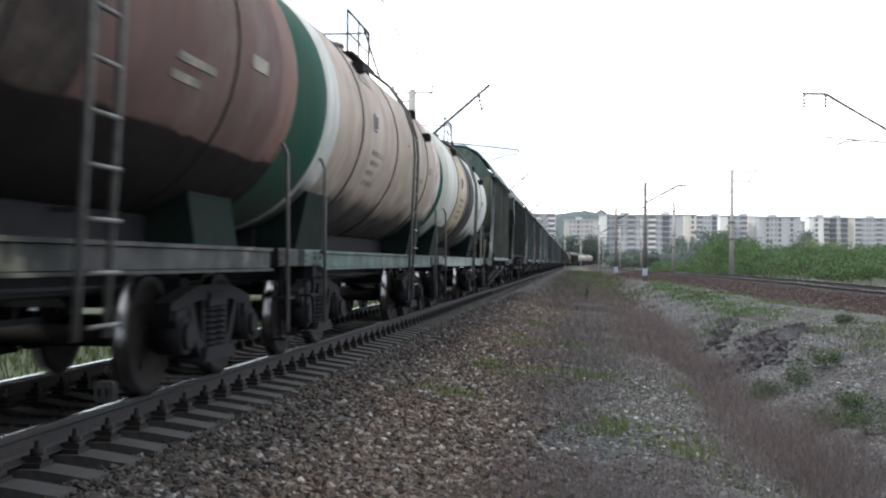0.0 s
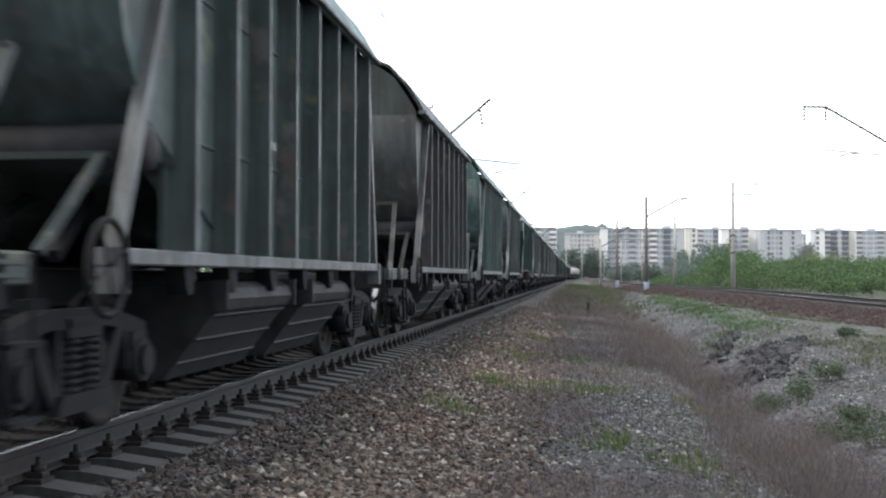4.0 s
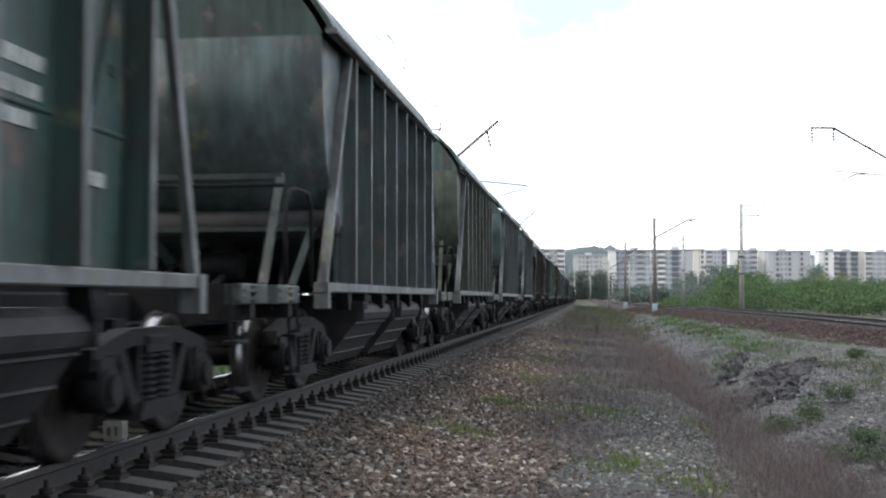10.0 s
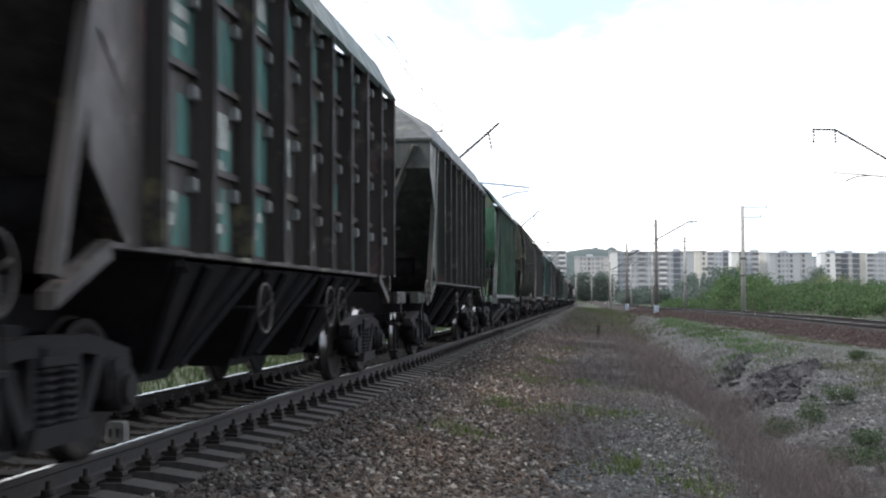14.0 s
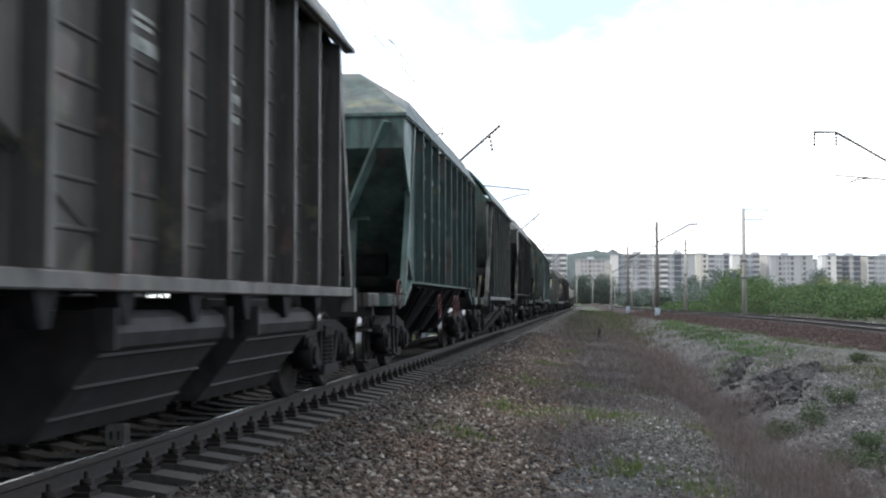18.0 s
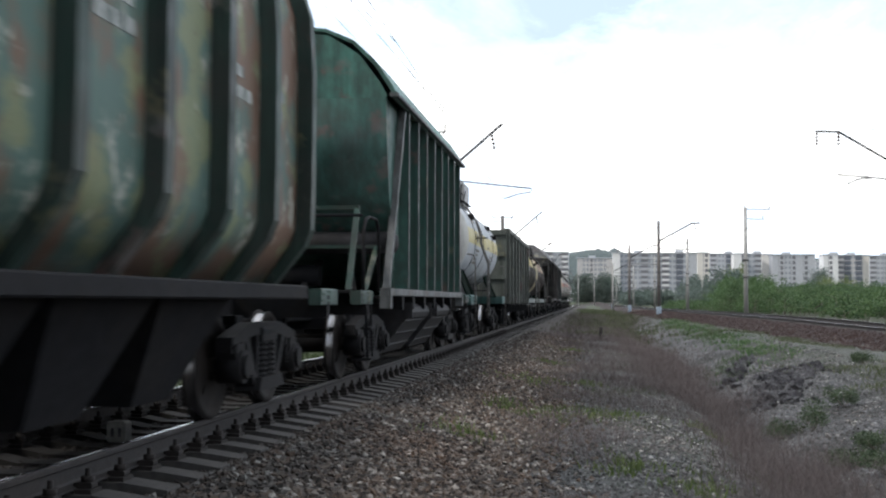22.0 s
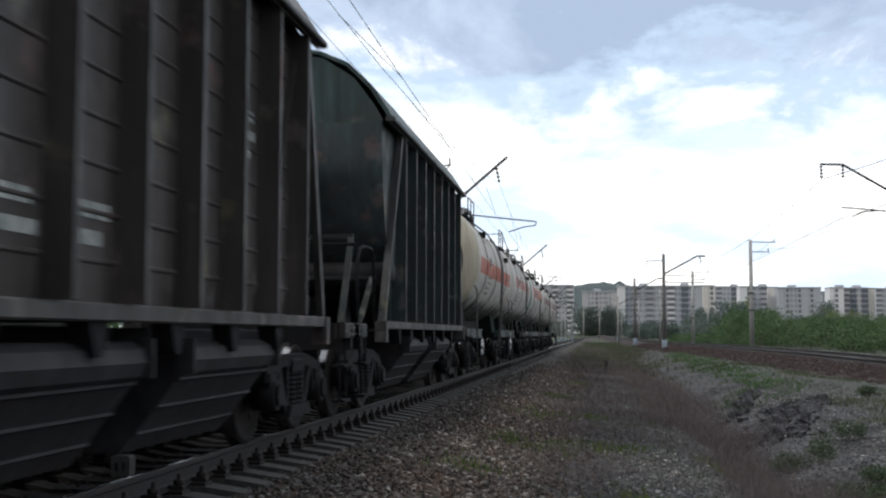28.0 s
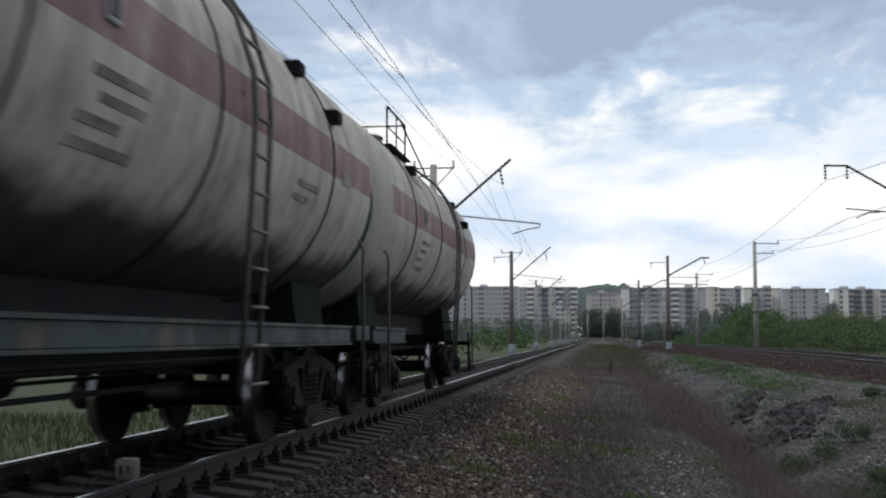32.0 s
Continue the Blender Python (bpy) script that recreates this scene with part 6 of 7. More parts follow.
def mast(x, y, z0, top, side, reach, dark=False, base=True, arm=True, cross=True, group="overhead line masts", arm_z=(5.4, 8.05), rs=1.0, straight=False, feeder=0):
    """A lattice-free concrete mast with an inclined bracket; side is the way the bracket points."""
    m = thing("catenary_mast", ("weathered dark" if dark else "pale grey concrete") + " catenary mast with bracket beside the track", "mast", group, at=(x, y, z0))
    part("pole", Geo().cyl((0, 0, -0.3), (0, 0, top - z0), 0.20 * rs, 12, 0.135 * rs), M_MASTDARK if dark else M_MAST, m)
    if base:
        part("base", Geo().cyl((0, 0, -0.4), (0, 0, 1.1), 0.27 * rs, 12, 0.24 * rs), M_BASEBLUE, m, "blue-painted concrete base")
    h0, h1 = arm_z
    if arm:
        tip = side * reach
        bend = [] if straight else [(tip * 0.80, 0, h1)]
        g = Geo().tube([(0, 0, h0)] + bend + [(tip, 0, h1)], (0.055 if straight else 0.09) * rs, 6)
        if not straight:
            g.bar((0, 0, h0 - 0.1), (tip * 0.8, 0, h0 - 0.2), 0.07)
        part("bracket", g, M_STEEL, m)
        g = Geo()
        insulator(g, (tip * 0.86, 0, h1 - (0.45 if straight else 0.05)), (tip * 0.90, 0, h1 - (1.15 if straight else 0.65)))
        part("insulator", g, M_GLAZE, m)
        if straight:
            g = Geo().tube([(side * 0.15, 0, h0 + 0.60), (tip * 1.37, 0, h0 + 0.08)], 0.030 * rs, 6)
            g.tube([(tip * 1.37, 0, h0 + 0.08), (tip * 1.36, 0, h0 - 0.08), (tip * 1.2, 0, h0 - 0.16), (tip * 1.02, 0, h0 - 0.36)], 0.024 * rs, 6)
        else:
            g = Geo().tube([(side * 0.15, 0, h0 - 0.75), (tip * 0.95, 0, h0 - 0.85)], 0.05 * rs, 6)
        part("steady_arm", g, M_STEEL, m)
    if feeder:                    # two short side arms for the feeder
        for dz, ln in ((0.15, 2.0), (0.95, 1.5)):
            part("side_arm", Geo().bar((-0.1, 0, top - z0 - dz), (ln * feeder, 0, top - z0 - dz - 0.05), 0.07), M_STEEL, m)
            part("insulator", insulator(Geo(), (ln * feeder * 0.95, 0, top - z0 - dz), (ln * feeder * 0.95, 0, top - z0 - dz + 0.25), 3), M_GLAZE, m)
    if cross:
        g = Geo().bar((-0.9, 0, top - z0 - 0.15), (0.95, 0, top - z0 - 0.15), 0.06)
        g.bar((0.9, 0, top - z0 - 0.15), (0.1, 0, top - z0 - 1.0), 0.04)
        part("cross_arm", g, M_STEEL, m)
        g = Geo()
        for dx in (-0.85, 0.9):
            insulator(g, (dx, 0, top - z0 - 0.12), (dx, 0, top - z0 + 0.2), 3)
        part("pin_insulator", g, M_GLAZE, m)
    for z in (3.0, 4.4):
        part("band", Geo().cyl((0, 0, z), (0, 0, z + 0.12), 0.24 * rs, 10), M_STEEL, m)
    return m


def wire_run(name, label, pts, sag, r=0.0065):
    """A wire from support to support with its sag."""
    run = []
    for a, b in zip(pts, pts[1:]):
        a, b = Vector(a), Vector(b)
        run += [a.lerp(b, k / 8) - Vector((0, 0, sag * 4 * (k / 8) * (1 - k / 8))) for k in range(8)]
    g = Geo().tube(run + [Vector(pts[-1])], r, 5)
    ob = new(name, g.mesh(name, M_WIRE, False))
    return tagged(ob, label, "wire", "overhead wires")


# main track: masts on the far side, brackets over the rails
MAIN = [(-3.0, -4, 8.75), (-3.03, 51, 8.75), (-3.34, 102, 8.6), (-3.72, 150, 8.4), (-3.25, 186, 9.0), (-3.4, 235, 8.3), (-3.5, 275, 8.2), (-3.3, 302, 8.2), (-2.4, 345, 8.8)]
for x, y, top in MAIN:
    m = mast(x, y, -0.7, top, 1, 3.47, dark=y == 102, rs=1.15, arm_z=(6.65, 9.63), straight=True)
    part("side_arm", Geo().bar((0, 0, top + 0.2), (-1.6, 0, top + 0.15), 0.06), M_STEEL, m)
    part("insulator", insulator(Geo(), (-1.5, 0, top + 0.1), (-1.5, 0, top - 0.35), 3), M_GLAZE, m)
for u, y, top in ((41.5, 203, 7.7), (8.8, 380, 7.5), (-19, 340, 7.6), (81, 385, 8.2), (194.5, 370, 9.4), (47.4, 388, 6.8)):
    mast(4.23 + u / 2050 * y, y, -0.5, top, -1, 2.8, arm=False, cross=False, base=False, rs=0.9)
# second track: masts on both sides
for x, y, top, side, dark in ((10.99, 115, 8.94, 1, True), (9.7, 160, 8.75, 1, True), (8.9, 236, 8.7, 1, True)):
    m = mast(x, y, -0.55, top, side, 4.0, dark=dark, arm_z=(7.5, 9.25), cross=False)
    part("side_arm", Geo().bar((0, 0, top - 0.1), (-1.7, 0, top - 0.12), 0.06), M_STEEL, m)
    part("insulator", insulator(Geo(), (-1.6, 0, top - 0.1), (-1.6, 0, top - 0.6), 3), M_GLAZE, m)
for x, y, top in ((16.94, 97, 8.8), (16.15, 144, 8.76), (15.3, 200, 8.9), (13.6, 250, 8.7)):
    mast(x, y, 0.0, top, -1, 3.0, arm=False, cross=False, base=False, feeder=1)
near = mast(20.6, 54, 0.1, 9.6, -1, 7.0, dark=True, arm=False)
part("bracket", Geo().tube([(0, 0, 5.5), (-5.15, 0, 8.67), (-6.15, 0, 8.70)], 0.055, 6), M_STEEL, near)
for dx in (-5.15, -6.1):
    part("insulator", insulator(Geo(), (dx, 0, 8.65), (dx, 0, 8.05)), M_GLAZE, near)
part("steady_arm", Geo().tube([(-5.25, 0, 6.72), (-4.0, 0, 6.60), (-0.1, 0, 6.2)], 0.035, 6).tube([(-4.8, 0, 6.28), (-4.3, 0, 6.50), (-3.6, 0, 6.56)], 0.03, 6), M_STEEL, near)


def build_wires():
    cat = [(x + (3.12 if y > 0 else 2.6), y, 7.75) for x, y, t in MAIN]
    con = [(x + (3.5 if y > 0 else 4.3), y, 5.6) for x, y, t in MAIN]
    wire_run("messenger_wire", "messenger wire sagging over the main track", cat, 1.1)
    wire_run("contact_wire", "contact wire over the main track", con, 0.08)
    for a, b, c, d in zip(cat, cat[1:], con, con[1:]):
        g = Geo()
        for k in range(1, 7):
            t = k / 7
            p = Vector(a).lerp(Vector(b), t) - Vector((0, 0, 1.1 * 4 * t * (1 - t)))
            q = Vector(c).lerp(Vector(d), t) - Vector((0, 0, 0.08 * 4 * t * (1 - t)))
            g.cyl(p, q, 0.006, 4)
        tagged(new("dropper", g.mesh("dropper", M_WIRE, False)), "thin dropper wires between messenger and contact wire", "wire", "overhead wires", "stuff")
    wire_run("feeder_wire", "feeder wire along the mast tops", [(x - 0.9, y, t + 0.05) for x, y, t in MAIN], 0.3, 0.008)
    wire_run("feeder_wire", "feeder wire along the mast tops", [(x + 0.65, y, t + 0.05) for x, y, t in MAIN], 0.3, 0.008)
    ys = (0, 54, 97, 144, 200, 250, 330)
    xs = [24.5, 20.6, 16.94, 16.15, 15.3, 13.6, 10.0]
    for dx, dz in ((1.9, 0.1), (1.4, -0.7)):
        wire_run("feeder_wire", "feeder wire beside the second track", [(x + dx, y, 8.75 + dz) for x, y in zip(xs, ys)], 0.8, 0.011)
    ys = (0, 54, 115, 160, 236, 330)
    xs = [19.5, 14.5, 14.6, 13.0, 12.2, 10]
    wire_run("messenger_wire", "messenger wire over the second track", [(x, y, 8.1) for x, y in zip(xs, ys)], 0.7, 0.012)
    wire_run("contact_wire", "contact wire over the second track", [(x + 0.9, y, 6.35) for x, y in zip(xs, ys)], 0.08, 0.012)


build_wires()

# ---- distance: apartment blocks, hill, woods ----


def facade_mat(name, c):
    return plain(name, c, 0.9, 0, 0.8, 0.12, (0.3, 0.3, 0.3), 0.25)


M_FAC = [facade_mat("panel_white", (0.82, 0.825, 0.83)), facade_mat("panel_grey", (0.50, 0.52, 0.56)), facade_mat("panel_stone", (0.55, 0.54, 0.54)), facade_mat("panel_cream", (0.74, 0.71, 0.66))]
M_WIN = plain("window_glass", (0.34, 0.37, 0.42), 0.4, 0, 0.5, 0.3)
M_JOINT = plain("panel_joint", (0.36, 0.37, 0.40), 0.9, 0, 0.5, 0.2)
M_DARKGLASS = plain("bay_glass", (0.16, 0.18, 0.22), 0.5, 0, 0.5, 0.3)
M_LOGGIA = plain("loggia_shade", (0.22, 0.225, 0.25), 0.8, 0, 0.5, 0.3)


WINDOW = Geo().box(-0.6, 0.6, -0.05, 0.05, 0.9, 2.3).mesh("window", M_WIN)
# flat dark slab: the shade of the recess is in its colour
LOGGIA = Geo().box(-1.7, 1.7, -0.08, 0.05, 1.15, 2.55).mesh("loggia", M_LOGGIA)
SLOT = Geo().box(-0.75, 0.75, -0.08, 0.05, 0.6, 2.4).mesh("stair_window", M_LOGGIA)
GLAZED = Geo().box(-1.8, 1.8, -0.06, 0.05, 0.2, 2.6).mesh("glazed_bay", M_DARKGLASS)
PARAPET = {f.name: Geo().box(-1.8, 1.8, -1.1, -0.95, 0.1, 1.1).mesh("parapet", f) for f in M_FAC}


def apartment(x0, x1, y, top, bays, depth, mat, turn=0.0, storeys=9):
    """Panel block. Bays from end to end: P blank wall, W windows, L loggias, B loggias with pale parapets, S stair windows, D dark glazing."""
    wd, h = x1 - x0, 2.8 * storeys
    z0 = top - h - 0.8
    look_of = "blank-ended " if bays.startswith("P") else ""
    m = thing("apartment_building", "nine-storey pale %spanel apartment block behind the trees" % look_of, "building", "apartment blocks", at=((x0 + x1) / 2, y, z0))
    m.rotation_euler = (0, 0, radians(turn))
    part("wall", Geo().box(-wd / 2, wd / 2, 0, depth, -6, h), mat, m)
    part("roof", Geo().box(-wd / 2 - 0.3, wd / 2 + 0.3, -0.3, depth + 0.3, h, h + 0.5), M_FAC[1], m)
    n = len(bays)
    for k, bay in enumerate(bays):
        x = -wd / 2 + (k + 0.5) * wd / n
        if k and bay != "P":          # upright joint between the panels
            part("joint", Geo().box(x - wd / n / 2 - 0.12, x - wd / n / 2 + 0.12, -0.06, 0.02, 0, h), M_JOINT, m, tidy=False)
        for s in range(storeys):
            z = s * 2.8
            if bay in "LB":
                part("loggia", LOGGIA, None, m, at=(x, 0, z))
            if bay == "B":
                part("parapet", PARAPET[M_FAC[0].name], None, m, at=(x, 0, z))
            if bay == "S":
                part("stair_window", SLOT, None, m, at=(x, 0, z))
            if bay == "D":
                part("glazed_bay", GLAZED, None, m, at=(x, 0, z))
            if bay == "W":
                part("window", WINDOW, None, m, at=(x - 1.0, 0, z))
                part("window", WINDOW, None, m, at=(x + 1.0, 0, z))
    for k in range(2, n, 6):
        x = -wd / 2 + (k + 0.6) * wd / n
        part("lift_house", Geo().box(x - 2, x + 2, depth * 0.4, depth * 0.8, h + 0.5, h + 1.9), M_FAC[1], m)
    return m


def at_col(u, y):
    """x at distance y for a column given against the track's vanishing line, in thousandths."""
    return 4.23 + u / 2050 * y


# columns are offsets from the track's vanishing line
# blank white and cream ends carry the sun on the end walls in their colour
for u0, u1, y, top, bays, dp, mi, tn in ((-330, -140, 660, 30.0, "WLWWLWSWLWWLW", 14, 1, 0), (-138, -36, 640, 28.6, "WBWDPBWB", 14, 1, 0), (-21, 40, 720, 28.2, "PWSWWP", 13, 2, 0),
                                         (41, 54, 600, 26.6, "P", 13, 0, 0), (54.3, 186, 602, 26.4, "WLWLWWBWDWP", 13, 1, 0), (187, 207, 650, 28.6, "PS", 13, 3, 0), (207.5, 247, 690, 29.6, "LWD", 12, 1, 0),
                                         (249, 262, 640, 27.6, "P", 13, 0, 0), (262.5, 295, 645, 27.7, "LWL", 13, 1, 0), (296, 313, 660, 28.0, "PP", 13, 3, 0), (314, 385, 640, 26.9, "PSWSPSP", 13, 1, 0),
                                         (386, 398, 780, 28.0, "W", 12, 1, 0), (399, 423, 650, 27.2, "PSP", 13, 0, 0), (423.5, 462, 655, 27.2, "LDWD", 13, 2, 0), (462.5, 474, 660, 27.2, "P", 13, 3, 0),
                                         (475, 590, 680, 27.8, "LWWLWPLWWL", 13, 1, 0), (600, 760, 700, 27.5, "WLWWLWWLWWLW", 13, 1, 0)):
    apartment(at_col(u0, y), at_col(u1, y), y, top, bays, dp, M_FAC[mi], tn)


def build_hill():
    g = Geo()
    n, rows = 600, 10
    for j in range(rows):
        for i in range(n):
            x = -1000 + i * 4
            y = 1300 + j * 60
            t = math.sin(math.pi * min(1, (j + 1) / rows * 0.75))
            h = 66 + 11 * math.exp(-((x - 14) / 50) ** 2) + 3 * noise.noise((x * 0.005, 2, 1)) - 0.006 * abs(x)
            g.v.append((x, y, -4 + h * t + (4.0 * noise.noise((x * 0.035, y * 0.03, 3)) + 5.0 * noise.noise((x * 0.09, y * 0.05, 8))) * t))
    for j in range(rows - 1):
        for i in range(n - 1):
            g.f.append((j * n + i, j * n + i + 1, (j + 1) * n + i + 1, (j + 1) * n + i))
            g.s.append(True)
    k = Mat("hill_woods", 0.95)
    k.color(k.ramp(k.noise(0.06, 8, 0.7), (0.35, (0.046, 0.064, 0.066)), (0.65, (0.074, 0.096, 0.097))))
    tagged(new("backdrop", g.mesh("backdrop", k.m, False)), "wooded hill far behind the apartment blocks", "hill", kind="structure")


build_hill()


def clump(g, c, r, n, size, r3):
    """Leaves as small bent quads through a ragged crown."""
    for _ in range(n):
        d = Vector((r3.gauss(0, 1), r3.gauss(0, 1), r3.gauss(0, 1))).normalized() * (r3.random() ** 0.4)
        p = Vector(c) + Vector((d.x * r[0], d.y * r[1], d.z * r[2]))
        a = Vector((r3.gauss(0, 1), r3.gauss(0, 1), r3.gauss(0, 0.6))).normalized()
        b = a.cross(Vector((r3.gauss(0, 1), r3.gauss(0, 1), r3.gauss(0, 1)))).normalized()
        s = size * r3.uniform(0.6, 1.3)
        g.add([p - a * s, p + b * s * 0.5, p + a * s, p - b * s * 0.5], [(0, 1, 2, 3)])


def woods(name, label, trees, leaf, per, mat):
    r3 = random.Random(len(name) * 31)
    g, t = Geo(), Geo()
    for x, y, z, h, w in trees:
        t.cyl((x, y, z - 0.3), (x + r3.uniform(-0.2, 0.2), y, z + h * 0.6), 0.02 * h ** 0.6, 5, 0.01)
        for k in range(4):
            a = r3.uniform(0, 6.28)
            zz = z + h * r3.uniform(0.12, 0.8)
            c = (x + math.cos(a) * w * 0.4, y + math.sin(a) * w * 0.4, zz)
            t.cyl((x, y, zz - 0.4), c, 0.03, 4, 0.01)
            clump(g, c, (w * 0.5, w * 0.5, h * 0.22), per // 4, leaf, r3)
        clump(g, (x, y, z + h * 0.85), (w * 0.3, w * 0.3, h * 0.17), per // 5, leaf, r3)
    ob = new(name, g.mesh(name, mat, False))
    tagged(ob, label, "woods", kind="stuff")
    part("trunks", t, M_TRUNK, ob, "thin bare stems", tidy=False)
    return ob


def stand(r, n, u0, u1, y0, y1, h0, h1, w0, w1, z=0.0):
    """Trees between two columns and two distances, clear of both tracks."""
    out = []
    while len(out) < n:
        y = r.uniform(y0, y1)
        x = at_col(r.uniform(u0, u1), y)
        if (y > 585 or abs(x - track_x(y)) > 7) and (y > 585 or abs(x - second_x(y)) > 6):
            out.append((x, y, z, r.uniform(h0, h1), r.uniform(w0, w1)))
    return out


def plant_woods():
    r3 = random.Random(5)
    trees = []
    while len(trees) < 640:       # young birches behind the second track
        y = r3.uniform(72, 240) if r3.random() < 0.45 else r3.uniform(118, 240)
        x = second_x(y) + 3.5 + 0.035 * y + abs(r3.gauss(0, 1)) * 28
        if x > at_col(222, y):
            trees.append((x, y, -0.2, (r3.uniform(1.7, 3.3) + (y - 118) * 0.014) * (1 + 0.35 * noise.noise((x * 0.12, y * 0.05, 2))), r3.uniform(1.6, 3.0)))
    woods("young_woods", "dense young birch woods in fresh green leaf", trees, 0.115, 380, M_LEAF)
    woods("tall_woods", "taller leafy trees at the corner of the woods", stand(r3, 70, 224, 316, 215, 290, 3.5, 7.4, 3, 5, -0.5), 0.26, 200, M_LEAF)
    woods("low_shrubs", "low green shrubs beyond the second track", stand(r3, 90, 132, 222, 170, 240, 0.9, 2.0, 1.4, 2.6, -0.5), 0.13, 150, M_LEAF)
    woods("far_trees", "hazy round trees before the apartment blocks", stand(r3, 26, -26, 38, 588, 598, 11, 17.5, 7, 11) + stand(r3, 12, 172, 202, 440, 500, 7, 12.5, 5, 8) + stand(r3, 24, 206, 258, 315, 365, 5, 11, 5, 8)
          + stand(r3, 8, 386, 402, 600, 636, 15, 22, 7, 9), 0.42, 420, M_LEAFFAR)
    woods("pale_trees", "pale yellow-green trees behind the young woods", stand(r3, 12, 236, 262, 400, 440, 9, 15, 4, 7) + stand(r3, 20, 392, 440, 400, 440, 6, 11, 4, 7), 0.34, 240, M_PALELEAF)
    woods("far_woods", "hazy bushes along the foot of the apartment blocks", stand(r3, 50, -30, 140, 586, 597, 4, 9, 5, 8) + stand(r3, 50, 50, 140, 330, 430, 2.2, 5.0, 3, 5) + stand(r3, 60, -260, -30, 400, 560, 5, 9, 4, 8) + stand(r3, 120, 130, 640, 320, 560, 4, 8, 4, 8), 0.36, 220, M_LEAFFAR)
    trees = []
    for _ in range(120):          # scrub on the left of the line
        y = r3.uniform(60, 330)
        trees.append((-9 - abs(r3.gauss(0, 1)) * 22, y, -1.1, r3.uniform(1.5, 4.5), r3.uniform(2, 4)))
    woods("scrub", "green scrub and bushes left of the line", trees, 0.3, 90, M_LEAF)


plant_woods()

# ---- small ground cover ----


def bank_spot(r):
    y = 26 + 130 * r.random() ** 1.7
    return second_x(y) - 1.5 - 2.0 * r.random() - 0.3 * abs(r.gauss(0, 1)), y


def scatter_stones():
    r3 = random.Random(11)
    base = [(1, 0, 0), (-1, 0, 0), (0, 1, 0), (0, -1, 0), (0, 0, 1), (0, 0, -1)]
    fc = [(0, 2, 4), (2, 1, 4), (1, 3, 4), (3, 0, 4), (2, 0, 5), (1, 2, 5), (3, 1, 5), (0, 3, 5)]
    def stones(name, label, count, place, size, mat):
        g = Geo()
        for _ in range(count):
            x, y = place(r3)
            z = land(x, y)[0]
            s = size * r3.uniform(0.5, 1.5)
            q = Euler((r3.uniform(0, 6), r3.uniform(0, 6), r3.uniform(0, 6))).to_matrix()
            vs = []
            for b in base:
                v = q @ (Vector(b) * s * r3.uniform(0.6, 1.15))
                vs.append((x + v.x, y + v.y, z + v.z * 0.75 + s * 0.2))
            g.add(vs, fc)
        tagged(new(name, g.mesh(name, mat, False)), label, "stones", kind="stuff")
    stones("ballast_stones", "loose brown and grey ballast stones beside the rails", 40000, lambda r: (1.48 + 1.9 * r.random() + abs(r.gauss(0, 0.45)), 4.5 + 50 * r.random() ** 2.0), 0.037, M_STONE)
    stones("shoulder_stones", "ballast stones pushed up round the sleeper ends", 5200, lambda r: (1.56 - 0.42 * r.random() ** 1.6, 4.5 + 34 * r.random() ** 1.7), 0.034, M_STONE)
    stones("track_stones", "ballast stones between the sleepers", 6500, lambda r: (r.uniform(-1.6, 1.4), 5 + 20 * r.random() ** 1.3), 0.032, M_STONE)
    stones("gravel", "pale gravel scattered on the path and bank", 34000, lambda r: (r.uniform(3.5, 11.2), 6 + 38 * r.random() ** 1.6), 0.023, M_GRAVEL)
    stones("bank_stones", "dark rusty ballast stones on the second track's bank", 20000, lambda r: bank_spot(r), 0.038, M_REDSTONE)
    stones("pale_stones", "pale rubble on the lip of the ditch", 1000, lambda r: (5.2 + r.gauss(0, 0.5), 10.5 + 8 * r.random()), 0.030, M_PALESTONE)
    stones("bank_rubble", "pale grey rubble on the ditch bank", 1500, lambda r: (9.6 + r.gauss(0, 0.9), 15 + 24 * r.random() ** 1.3), 0.030, M_PALESTONE)
    def crop(t, v):               # a place on the outcrop: t runs up the bank, v across it
        return 7.30 + 2.45 * t + 0.95 * v * (1 - 0.35 * t), 23.0 + 8.8 * t - 0.5 * v
    g = Geo()                     # dark rock that crops out up the bank
    nt, nv = 100, 44
    for i in range(nt + 1):
        for j in range(nv + 1):
            t, v = i / nt, 2 * j / nv - 1
            x, y = crop(t, v)
            edge = min(1.0, 3.2 * (1 - abs(v)), 6 * t, 6 * (1 - t))
            h = 0.75 - abs(noise.noise((x * 1.7, y * 0.55, 2.0))) * 1.6 + 0.5 * noise.noise((x * 4.6, y * 1.7, 6.0)) + 0.3 * noise.noise((x * 11, y * 4, 3.0))
            g.v.append((x + 0.05 * noise.noise((x * 6, y * 3, 1.0)), y, land(x, y)[0] - 0.09 + 0.36 * edge * h * (0.55 + 0.45 * noise.noise((x * 0.9, y * 0.4, 7.0)))))
    for i in range(nt):
        for j in range(nv):
            k = i * (nv + 1) + j
            g.f.append((k, k + 1, k + nv + 2, k + nv + 1))
            g.s.append(False)
    corners = [(i, j, k) for k in (-1, 1) for j in (-1, 1) for i in (-1, 1)]
    sides = [(0, 2, 3, 1), (4, 5, 7, 6), (0, 1, 5, 4), (2, 6, 7, 3), (0, 4, 6, 2), (1, 3, 7, 5)]
    for i in range(700):          # loose blocks on it, and an arm of them beside it
        t = r3.random()
        x, y = crop(t, r3.gauss(0, 0.5)) if i < 520 else (7.25 + 1.75 * t + r3.gauss(0, 0.12), 29.4 + 6.4 * t + r3.gauss(0, 0.3))
        z = land(x, y)[0] + 0.03
        s = 0.022 + 0.075 * r3.random() ** 2.5
